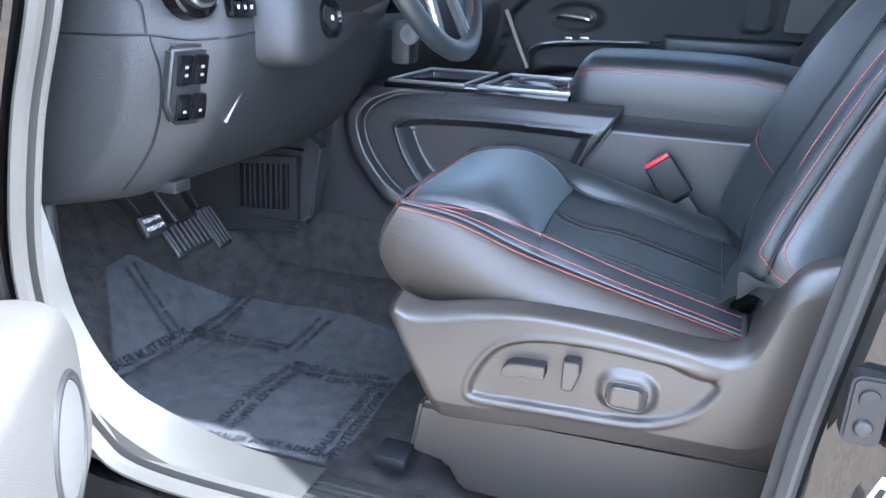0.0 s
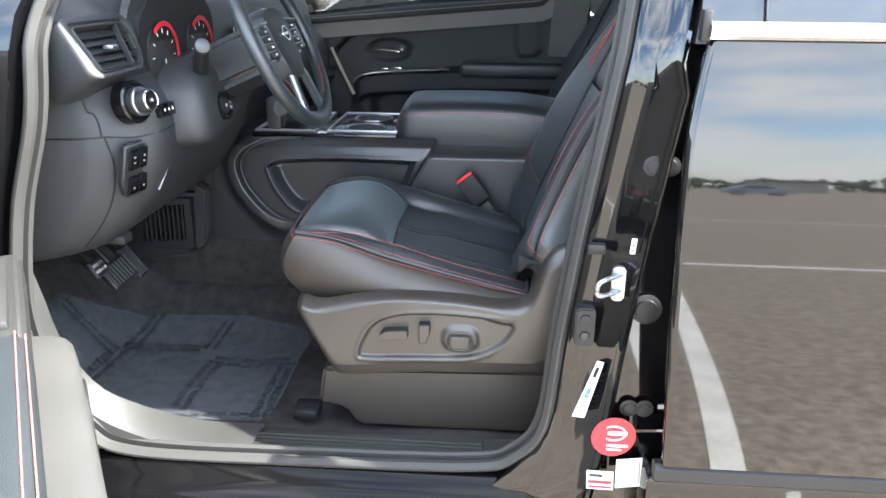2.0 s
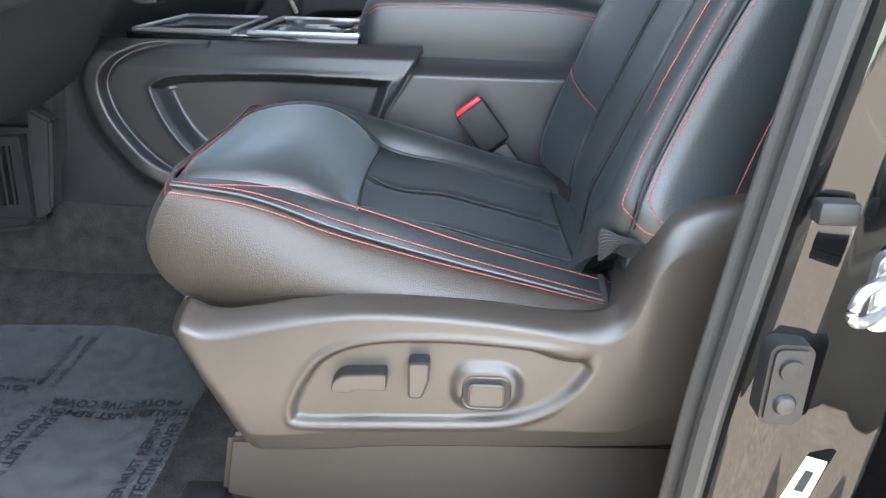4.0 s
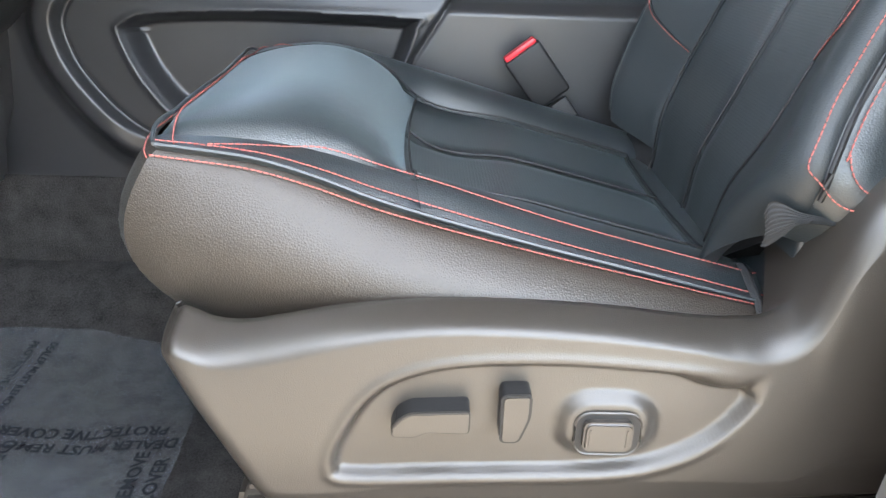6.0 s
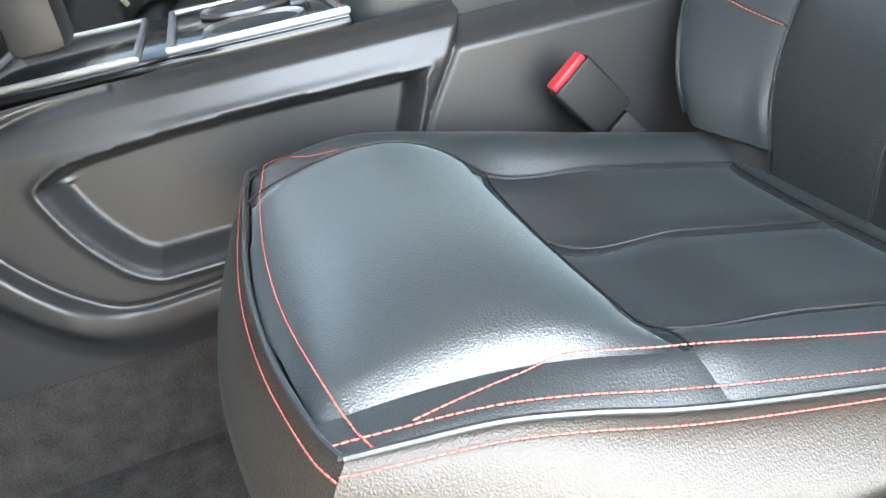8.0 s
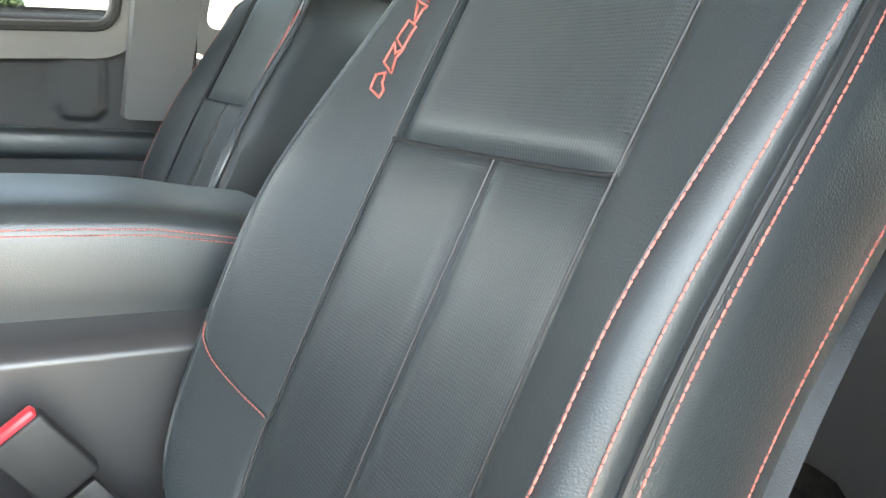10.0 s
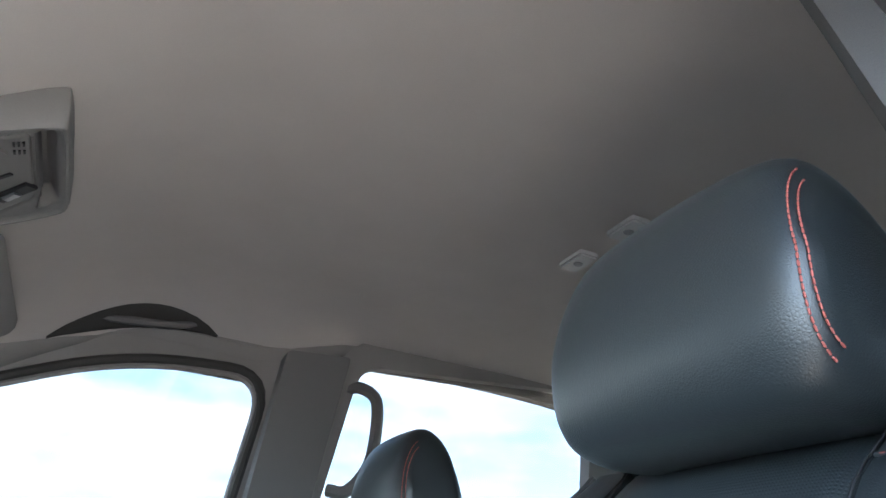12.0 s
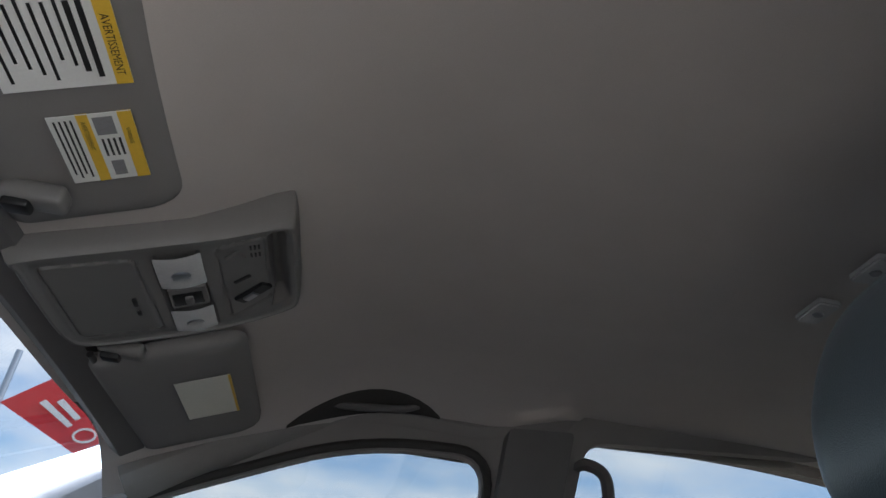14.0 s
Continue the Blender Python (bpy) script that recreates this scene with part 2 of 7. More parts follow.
def spline(pts, n, closed=False):
    """Catmull-Rom through points, n steps a span."""
    P = [Vector(p) for p in pts]
    out, k = [], len(P)
    for i in range(k if closed else k - 1):
        a = P[(i - 1) % k] if closed or i else P[0] * 2 - P[1]
        b, c = P[i], P[(i + 1) % k]
        d = P[(i + 2) % k] if closed or i + 2 < k else c * 2 - b
        for s in range(n):
            t = s / n
            out.append(0.5 * ((2 * b) + (c - a) * t + (2 * a - 5 * b + 4 * c - d) * t * t + (3 * b - a - 3 * c + d) * t ** 3))
    if not closed:
        out.append(P[-1].copy())
    return out


def sweep(path, profile, closed=False, bm=None, up=Vector((0, 0, 1)), scale=None):
    """A profile of (side, up) offsets carried along a path."""
    P = [Vector(p) for p in path]
    rows = []
    k = len(P)
    for i, p in enumerate(P):
        a = P[(i - 1) % k] if closed or i else p
        b = P[(i + 1) % k] if closed or i + 1 < k else p
        t = (b - a).normalized()
        s = t.cross(up)
        s = s.normalized() if s.length > 1e-4 else Vector((1, 0, 0))
        u = s.cross(t)
        f = scale(i / (k - 1)) if scale else 1.0
        rows.append([p + s * q[0] * f + u * q[1] * f for q in profile])
    return grid(rows, close_u=closed, close_v=True, bm=bm, caps=not closed)


def ring(r, n=8, ry=None):
    return [(r * math.cos(2 * math.pi * i / n), (ry or r) * math.sin(2 * math.pi * i / n)) for i in range(n)]


def rect(w, h, b=0.0):
    w, h = w / 2, h / 2
    if not b:
        return [(-w, -h), (w, -h), (w, h), (-w, h)]
    return [(-w + b, -h), (w - b, -h), (w, -h + b), (w, h - b), (w - b, h), (-w + b, h), (-w, h - b), (-w, -h + b)]


def tube(path, r, n=8, bm=None, closed=False):
    return sweep(path, ring(r, n), closed, bm)


def prism(outline, axis, a, b, bevel=0.0, seg=2):
    """An outline in the plane across an axis, drawn out from a to b."""
    bm = bmesh.new()

    def at(p, w):
        return {"x": (w, p[0], p[1]), "y": (p[0], w, p[1]), "z": (p[0], p[1], w)}[axis]
    lo, hi = [bm.verts.new(at(p, a)) for p in outline], [bm.verts.new(at(p, b)) for p in outline]
    n = len(outline)
    bm.faces.new(lo[::-1])
    bm.faces.new(hi)
    for i in range(n):
        bm.faces.new((lo[i], lo[(i + 1) % n], hi[(i + 1) % n], hi[i]))
    if bevel:
        bmesh.ops.recalc_face_normals(bm, faces=bm.faces)
        bmesh.ops.bevel(bm, geom=[e for e in bm.edges if e.calc_face_angle(0) > 0.6], offset=bevel, segments=seg, affect="EDGES", clamp_overlap=True)
    return bm


def holed(outer, hole, axis, a, b):
    """A slab with one opening; both outlines have the same number of points."""
    bm = bmesh.new()

    def at(p, w):
        return {"x": (w, p[0], p[1]), "y": (p[0], w, p[1]), "z": (p[0], p[1], w)}[axis]
    L = [[bm.verts.new(at(p, w)) for p in o] for o in (outer, hole) for w in (a, b)]
    n = len(outer)
    for i in range(n):
        j = (i + 1) % n
        bm.faces.new((L[0][i], L[0][j], L[2][j], L[2][i]))
        bm.faces.new((L[1][i], L[3][i], L[3][j], L[1][j]))
        bm.faces.new((L[0][i], L[1][i], L[1][j], L[0][j]))
        bm.faces.new((L[2][i], L[2][j], L[3][j], L[3][i]))
    return bm


def rrect(x0, x1, z0, z1, r, n=5):
    """A rounded rectangle outline."""
    out = []
    for cx, cz, a0 in ((x1 - r, z0 + r, -90), (x1 - r, z1 - r, 0), (x0 + r, z1 - r, 90), (x0 + r, z0 + r, 180)):
        for i in range(n + 1):
            a = radians(a0 + 90 * i / n)
            out.append((cx + r * math.cos(a), cz + r * math.sin(a)))
    return out


def cyl(p0, p1, r0, r1=None, n=20, bm=None):
    p0, p1 = Vector(p0), Vector(p1)
    q = (p1 - p0).to_track_quat("Z", "Y").to_matrix()
    r1 = r0 if r1 is None else r1
    rows = [[p + q @ Vector((r * math.cos(2 * math.pi * i / n), r * math.sin(2 * math.pi * i / n), 0)) for i in range(n)] for p, r in ((p0, r0), (p1, r1))]
    return grid(rows, close_v=True, bm=bm, caps=True)


def lathe(c, axis, prof, n=28, bm=None):
    """A turned shape: profile of (along, radius) from c along axis."""
    c, axis = Vector(c), Vector(axis).normalized()
    q = axis.to_track_quat("Z", "Y").to_matrix()
    rows = [[c + axis * a + q @ Vector((r * math.cos(2 * math.pi * i / n), r * math.sin(2 * math.pi * i / n), 0)) for i in range(n)] for a, r in prof]
    return grid(rows, close_v=True, bm=bm, caps=True)


def smooth_at(X, K, v):
    """Smooth curve through knots."""
    i = min(max(int(np.searchsorted(X, v)) - 1, 0), len(X) - 2)

    def d(j):
        return (K[j + 1] - K[j]) / (X[j + 1] - X[j])

    def slope(j):
        return d(0) if j == 0 else d(j - 1) if j == len(X) - 1 else 0.5 * (d(j - 1) + d(j))
    w = X[i + 1] - X[i]
    t = min(max((v - X[i]) / w, 0), 1)
    return (2 * t ** 3 - 3 * t * t + 1) * K[i] + (t ** 3 - 2 * t * t + t) * w * slope(i) + (3 * t * t - 2 * t ** 3) * K[i + 1] + (t ** 3 - t * t) * w * slope(i + 1)


def patch(S, u0, u1, v0, v1, nu, nv, puff=0.006, skirt=0.02, inward=None, wu=0.12, wv=0.12, edges="uUvV"):
    """An upholstered panel on the surface S(u, v): it swells between its seams and turns in at them."""
    rows = []
    for i in range(-1, nu + 2):
        r = []
        for j in range(-1, nv + 2):
            fi, fj = min(max(i / nu, 0), 1), min(max(j / nv, 0), 1)
            u, v = u0 + (u1 - u0) * fi, v0 + (v1 - v0) * fj
            e = 1e-3
            p = S(u, v)
            n = (S(u + e, v) - S(u - e, v)).cross(S(u, v + e) - S(u, v - e))
            n = n.normalized() if n.length > 1e-12 else Vector((0, 0, 1))
            if inward is not None and n.dot(p - inward) < 0:
                n = -n
            h = 1.0
            for key, d, w in (("u", fi, wu), ("U", 1 - fi, wu), ("v", fj, wv), ("V", 1 - fj, wv)):
                if key in edges:
                    h *= math.sin(min(d / w, 1) * math.pi / 2) ** 0.7
            off = puff * (h - 1) if 0 <= i <= nu and 0 <= j <= nv else -skirt
            r.append(p + n * off)
        rows.append(r)
    return grid(rows)


def stitches(S, line, name, parent, material=None, r=0.00065, length=0.0044, gap=0.0007, lift=0.0012, inward=None):
    """Sewing thread: short rounded stitches along a line on a surface, joined into one part."""
    pts, nor = [], []
    e = 1e-3
    for u, v in line:
        p = S(u, v)
        n = (S(u + e, v) - S(u - e, v)).cross(S(u, v + e) - S(u, v - e)).normalized()
        if inward is not None and n.dot(p - inward) < 0:
            n = -n
        pts.append(p + n * lift)
        nor.append(n)
    return thread(pts, name, parent, material, r, length, gap)


def thread(pts, name, parent, material=None, r=0.0008, length=0.0044, gap=0.0007):
    pts = [Vector(p) for p in pts]
    verts, faces = [], []
    d = 0.0
    cum = [0.0]
    for a, b in zip(pts, pts[1:]):
        cum.append(cum[-1] + (b - a).length)

    def at(s):
        for k in range(len(pts) - 1):
            if cum[k + 1] >= s:
                f = (s - cum[k]) / max(cum[k + 1] - cum[k], 1e-9)
                return pts[k].lerp(pts[k + 1], f)
        return pts[-1]
    s = 0.0
    while s + length < cum[-1]:
        a, b = at(s), at(s + length)
        t = (b - a).normalized()
        x = t.orthogonal().normalized()
        y = t.cross(x)
        base = len(verts)
        for f, k in ((0, 0.45), (0.2, 1), (0.8, 1), (1, 0.45)):
            for q in range(5):
                an = 2 * math.pi * q / 5
                verts.append(a.lerp(b, f) + (x * math.cos(an) + y * math.sin(an)) * r * k)
        for k in range(3):
            for q in range(5):
                faces.append((base + k * 5 + q, base + k * 5 + (q + 1) % 5, base + k * 5 + 5 + (q + 1) % 5, base + k * 5 + 5 + q))
        s += length + gap
    me = bpy.data.meshes.new(name)
    me.from_pydata([tuple(v) for v in verts], [], faces)
    me.materials.append(material or STITCH)
    ob = new(name, me)
    ob.parent = parent
    ob["label"] = "red sewing thread in short stitches"
    return ob

# ---------------------------------------------------------------- ground and surroundings
bm = bmesh.new()
bmesh.ops.create_grid(bm, x_segments=40, y_segments=40, size=1500)
bmesh.ops.translate(bm, verts=bm.verts, vec=(0, 0, -0.62))
solid("ground", bm, ASPH, "worn grey-brown asphalt of a wide parking lot", "ground", "structure")


def stripe(x0, y0, x1, y1, w):
    a, b = Vector((x0, y0, 0)), Vector((x1, y1, 0))
    s = (b - a).normalized().cross(Vector((0, 0, 1))) * w / 2
    bm = bmesh.new()
    lo = [bm.verts.new((p.x, p.y, -0.616)) for p in (a - s, a + s, b + s, b - s)]
    bm.faces.new(lo)
    return solid("parking_line", bm, LINEP, "worn white painted parking line on asphalt", "road marking", "", "parking lines")


# ---------------------------------------------------------------- cab shell
YC = 1.0           # middle plane of the truck


def mirror_y(y, side):
    return y if side < 0 else 2 * YC - y


# floor of the cab: carpet with a rise to the tunnel and to the toe board
rows = []
for i in range(41):
    x = -1.15 + 2.6 * i / 40
    r = []
    for j in range(41):
        y = 0.17 + 1.66 * j / 40
        z = -0.035 + 0.025 * max(0, 1 - abs(y - 0.20) / 0.06) + 0.012 * math.sin(9 * x) * math.sin(7 * y)
        d = abs(y - YC)
        z += 0.10 * (1 - min(1, max(0, (d - 0.20) / 0.16))) ** 1.5
        if x < -0.70:
            z += (-0.70 - x) * 0.95
        r.append((x, y, z))
    rows.append(r)
solid("floor", grid(rows), CARPET, "dark grey loop carpet on the cab floor", "floor", "structure")
solid("floor_pan", box(-1.2, 1.6, 0.1, 1.9, -0.25, -0.12), PAINT, "black steel floor pan under the carpet", "floor", "structure")
solid("firewall", box(-1.25, -1.17, 0.1, 1.9, -0.2, 0.8), BLACK, "dark firewall behind the pedals", "wall", "structure")
solid("wall_back", box(1.50, 1.56, 0.12, 1.88, -0.15, 0.95), PILLAR, "dark rear wall of the cab", "wall", "structure")


# headliner: shallow dome with its edge turned down to the rails
def roof_z(x, y, lift=0.0):
    d = abs(y - YC) / 0.74
    e = max(0.0, 0.25 - x)
    b = max(0.0, (x - 0.95) / 0.6)
    drop = 0.031 * min(1, max(0, (0.10 - x) / 0.22)) ** 1.5 * max(0, 1 - (d / 0.8) ** 4) if not lift else 0.0
    return 1.340 - drop + lift - 0.02 * d * d - 0.10 * (1 - 0.8 * min(1, max(0, (x - 0.42) / 0.15))) * max(0, d - 0.6) ** 2 / 0.16 - 0.50 * (e if e > 0.2 else e * e / 0.4 + 0.1 * max(0, e - 0.2)) * 0.78 + (0.039 if e > 0.2 else 0) - 0.05 * b ** 2


rows = []
for i in range(49):
    x = -0.36 + 1.91 * i / 48
    rows.append([(x, YC + 0.74 * (j - 24) / 24, roof_z(x, YC + 0.74 * (j - 24) / 24)) for j in range(49)])
ceil = grid(rows)
solid("ceiling", ceil, HEADL, "taupe woven cloth headliner of the cab", "ceiling", "structure")
rows = []
for i in range(25):
    x = -0.335 + 1.925 * i / 24
    rows.append([(x, YC + 0.90 * (j - 12) / 12, roof_z(x, YC + 0.90 * (j - 12) / 12 * 0.86, 0.05)) for j in range(25)])
solid("roof", grid(rows), PAINT, "black painted cab roof panel", "roof", "structure")

# passenger side: door with its window, pillars
BELT = [(-1.0, 0.66), (-0.49, 0.702), (-0.36, 0.722), (0.18, 0.778), (0.37, 0.79), (1.45, 0.80)]


def belt(x):
    for (a, za), (b, zb) in zip(BELT, BELT[1:]):
        if x <= b:
            return za + (zb - za) * (x - a) / (b - a)
    return BELT[-1][1]


def lean(z):
    """How far the upper body leans in above the belt."""
    return max(0.0, z - 0.78) * 0.36


def side_panel(outline, y0, t, side):
    """A slab in the body side, following its lean. Outline is x, z."""
    bm = bmesh.new()
    L = []
    for w in (0, t):
        L.append([bm.verts.new((x, mirror_y(y0 + lean(z) + w, side), z)) for x, z in outline])
    n = len(outline)
    bm.faces.new(L[0])
    bm.faces.new(L[1][::-1])
    for i in range(n):
        bm.faces.new((L[0][i], L[0][(i + 1) % n], L[1][(i + 1) % n], L[1][i]))
    return bm


def side_ring(outer, hole, y0, t, side):
    bm = bmesh.new()
    L = [[bm.verts.new((x, mirror_y(y0 + lean(z) + w, side), z)) for x, z in o] for o in (outer, hole) for w in (0, t)]
    n = len(outer)
    for i in range(n):
        j = (i + 1) % n
        for a, b in ((0, 2), (1, 3), (0, 1), (2, 3)):
            bm.faces.new((L[a][i], L[a][j], L[b][j], L[b][i]))
    return bm


def rounded(pts, r, n=4):
    """Rounds the corners of an outline."""
    out, k = [], len(pts)
    for i in range(k):
        a, b, c = Vector(pts[i - 1]), Vector(pts[i]), Vector(pts[(i + 1) % k])
        rr = r[i] if isinstance(r, (list, tuple)) else r
        p, q = b + (a - b).normalized() * rr, b + (c - b).normalized() * rr
        for s in range(n + 1):
            t = s / n
            out.append(tuple(p * (1 - t) ** 2 + b * 2 * t * (1 - t) + q * t * t))
    return out


FRONT_WIN = rounded([(-0.78, 0.70), (0.365, 0.795), (0.395, 1.205), (0.12, 1.192), (-0.28, 1.03)], [0.03, 0.03, 0.075, 0.14, 0.1], 6)
REAR_WIN = rounded([(0.560, 0.80), (1.28, 0.815), (1.20, 1.314), (0.600, 1.268)], [0.03, 0.04, 0.06, 0.05], 6)


def grow(o, d):
    c = Vector((sum(p[0] for p in o) / len(o), sum(p[1] for p in o) / len(o)))
    out = []
    k = len(o)
    for i in range(k):
        a, b = Vector(o[i - 1]), Vector(o[(i + 1) % k])
        t = (b - a).normalized()
        nrm = Vector((t.y, -t.x))
        if nrm.dot(Vector(o[i]) - c) < 0:
            nrm = -nrm
        out.append(tuple(Vector(o[i]) + nrm * d))
    return out


for side in (1,):
    solid("wall_passenger_front_frame", side_ring(grow(FRONT_WIN, 0.075), FRONT_WIN, 0.13, 0.03, side), SHADED_CLOTH, "window surround of the front passenger door, darkened as if in shade", "door frame", "structure")
    solid("window_1", side_panel(grow(FRONT_WIN, 0.006), 0.118, 0.004, side), GLASS, "clear glass of the front passenger door window", "window", "structure").visible_shadow = False
    o = [(x, mirror_y(0.165 + lean(z), side), z) for x, z in grow(FRONT_WIN, 0.012)]
    solid("window_seal", tube(o, 0.010, 8, closed=True), SEAL, "grey rubber seal round the front passenger window", "seal", "structure")
    solid("wall_passenger_rear_frame", side_ring(grow(REAR_WIN, 0.06), REAR_WIN, 0.13, 0.03, side), SHADED_CLOTH, "window surround of the rear passenger door, darkened as if in shade", "door frame", "structure")
    solid("window_2", side_panel(grow(REAR_WIN, 0.006), 0.118, 0.004, side), GLASS, "clear glass of the rear passenger door window", "window", "structure").visible_shadow = False
    # B pillar trim between the two windows
    # Its own tone is the headliner's; the dark grey puts the pillar's shade into colour.
    bm = side_panel(rounded([(0.385, 0.60), (0.505, 0.60), (0.556, 1.262), (0.420, 1.252)], 0.01, 2), 0.175, 0.05, side)
    solid("pillar_trim", bm, PILLAR, "pillar trim between the passenger windows, dark grey standing for shade", "pillar", "structure")
    # roof rail above the passenger windows
    rail = [(x, mirror_y(0.275, side), 1.262 - 0.62 * max(0, 0.10 - x) ** 1.25 + 0.05 * min(1, max(0, (x - 0.42) / 0.12)) + 0.045 * min(1, max(0, x - 0.52)) ** 0.7) for x in [-0.32 + 0.1 * k for k in range(19)]]
    solid("roof_rail", sweep(spline(rail, 3), ring(0.062, 14, 0.042)), SHADED_CLOTH, "cloth-covered roof rail darkened as if in shade", "trim", "structure")
    # A pillar
    ap = spline([(-0.27, mirror_y(0.235, side), 1.085), (-0.40, mirror_y(0.185, side), 1.035), (-0.60, mirror_y(0.145, side), 0.93), (-1.10, mirror_y(0.08, side), 0.70)], 6)
    solid("a_pillar_trim", sweep(ap, ring(0.055, 14, 0.046)), SHADED_CLOTH, "trim of the windscreen pillar, darkened as if in shade", "pillar", "structure")
    solid("wall_rear_quarter", side_panel([(1.28, 0.70), (1.56, 0.70), (1.56, 1.20), (1.20, 1.20)], 0.15, 0.04, side), PILLAR, "dark rear corner trim of the cab", "wall", "structure")
# body side outside, passenger
solid("wall_passenger", box(-1.2, 1.56, 1.93, 1.99, -0.2, 0.74, 0.01), PAINT, "black outer body side of the truck", "wall", "structure")
# rear window
RW = rounded([(0.36, 1.02), (1.64, 1.02), (1.58, 1.29), (0.42, 1.29)], 0.05, 4)
bm = bmesh.new()
solid("wall_back_frame", holed(grow(RW, 0.09), RW, "x", 1.50, 1.54), PILLAR, "dark frame round the rear window", "wall", "structure")
solid("window_3", prism(grow(RW, 0.004), "x", 1.52, 1.524), DARKG, "tinted rear window glass of the cab", "window", "structure")
# windscreen
bm = bmesh.new()
rows = [[(-1.12 + 0.78 * i / 8, YC + (0.78 - 0.12 * i / 8) * (j - 8) / 8, 0.70 + 0.42 * i / 8 + 0.02 * math.sin(math.pi * i / 8)) for j in range(17)] for i in range(9)]
solid("windscreen", grid(rows, bm=bm), TINT, "lightly tinted laminated windscreen glass", "window", "structure").visible_shadow = False
solid("windscreen_header", sweep([(-0.314, YC + 0.70 * (j - 6) / 6, 1.130 - 0.022 * ((j - 6) / 6) ** 2) for j in range(13)], rect(0.07, 0.03, 0.012), up=Vector((-0.5, 0, 1))), PILLAR, "dark header trim above the windscreen", "trim", "structure")
# hood, seen through the windscreen only as a dark slope
solid("bonnet", box(-2.2, -1.14, 0.2, 1.8, 0.3, 0.66, 0.06, 3), PAINT, "black painted bonnet of the truck", "bonnet", "structure")

# ---------------------------------------------------------------- seats


def seat(cy, s, name, label, dx=0.0, dz=0.0, hdx=0.0, hoff=-0.026):
    """A leather front seat; s = 1 for the driver's side, -1 for its mirror image."""
    root = thing(name, label, "car seat", "front seats")

    def Y(o):
        return cy + s * o

    def lerp(a, b, t):
        return a + (b - a) * t

    def sm(t):
        t = min(max(t, 0), 1)
        return t * t * (3 - 2 * t)

    def front_x(w):
        return -0.186 - 0.028 * math.sin(math.pi * min(max(w, 0), 1)) ** 0.7

    def top_z(x, o, w):
        pad = smooth_at([-0.21, -0.19, -0.16, -0.13, -0.10, -0.07, -0.04, -0.015, 0.0, 0.117, 0.289, 0.32], [0.386, 0.399, 0.410, 0.416, 0.418, 0.414, 0.400, 0.378, 0.357, 0.330, 0.286, 0.276], x)
        if o > 0:
            e = smooth_at([-0.2, -0.107, 0.0, 0.124, 0.30], [0.386, 0.398, 0.374, 0.340, 0.292], x)
            hump = 0.012 * math.exp(-((o - 0.185) / 0.03) ** 2)
            return lerp(pad - 0.004 * (1 - (o / 0.15) ** 2), e, sm((o - 0.125) / 0.05)) + hump
        e = smooth_at([-0.2, -0.146, -0.11, -0.074, 0.0, 0.14, 0.297], [0.391, 0.3895, 0.387, 0.382, 0.3655, 0.3255, 0.2885], x)
        rim = smooth_at([-0.19, -0.154, -0.11, -0.065, -0.02, 0.094, 0.187, 0.298], [0.390, 0.386, 0.380, 0.3665, 0.350, 0.321, 0.300, 0.275], x)
        g = sm((x + 0.045) / 0.05)
        z = lerp(pad - 0.004 * (1 - (o / 0.15) ** 2), e, lerp(min(1, (-o / 0.18) ** 3.2), sm((-o - 0.125) / 0.04), g))
        return lerp(z, rim, sm((-o - 0.172) / 0.045))

    def corner(d):
        return -0.038 * math.sin(math.pi * min(d, 1) * 0.78) + 0.080 * d ** 3

    def Sc(u, v):
        w = min(max(v, 0), 1)
        lo, hi = -0.203 - 0.012 * min(max(u, 0), 1), 0.222
        o = lerp(lo, hi, w)
        x = lerp(front_x(w), 0.302, min(max(u, 0), 1)) + dx
        z = top_z(x - dx, o, w)
        if v < 0:                              # outer side
            d = -v
            bl = math.sin(math.pi * min(max(u, 0), 1)) ** 0.6
            o -= 0.046 * math.sin(math.pi * min(d, 1) ** 0.85 * 0.78) * (0.3 + 0.7 * bl)
            z -= d * (z - 0.235 - 0.015 * math.sin(math.pi * min(max(u, 0), 1)))
            x += corner(d) * (1 - min(max(u, 0), 1)) ** 3
        if v > 1:
            d = v - 1
            o += 0.03 * math.sin(math.pi * min(d, 1) * 0.7)
            z -= d * (z - 0.22)
        if u < 0:                              # front face
            d = -u
            x += corner(d) - 0.016 * math.sin(math.pi * min(d, 1) * 0.8) * math.sin(math.pi * w) ** 0.5
            o -= 0.046 * math.sin(math.pi * min(d, 1) ** 0.85 * 0.78) * 0.3 * (1 - w) ** 6
            z -= d * (z - 0.235)
        return Vector((x, Y(o), z))
    ci, cm = Vector((0.05 + dx, cy, -0.6)), Vector((0.05 + dx, cy, 0.29))
    cw = lambda o, u=0.4: (o + 0.203 + 0.012 * u) / (0.222 + 0.203 + 0.012 * u)
    uf = 0.415
    part("front_pad", patch(Sc, 0.0, uf, cw(-0.178), cw(0.142), 20, 26, 0.007, 0.02, ci, wu=0.1, wv=0.06), PADL, root, "smooth black leather front pad")
    part("insert", patch(Sc, uf, 0.925, cw(-0.142), cw(0.0), 18, 10, 0.007, 0.02, ci), PERFO, root, "perforated black leather seat insert")
    part("insert", patch(Sc, uf, 0.925, cw(0.0), cw(0.142), 18, 10, 0.007, 0.02, ci), PERFO, root, "perforated black leather seat insert")
    part("rear_band", patch(Sc, 0.925, 1.0, cw(-0.150), cw(0.142), 6, 22, 0.004, 0.02, ci, wu=0.3, wv=0.05), LEATHER, root, "smooth black leather band at the cushion's rear")
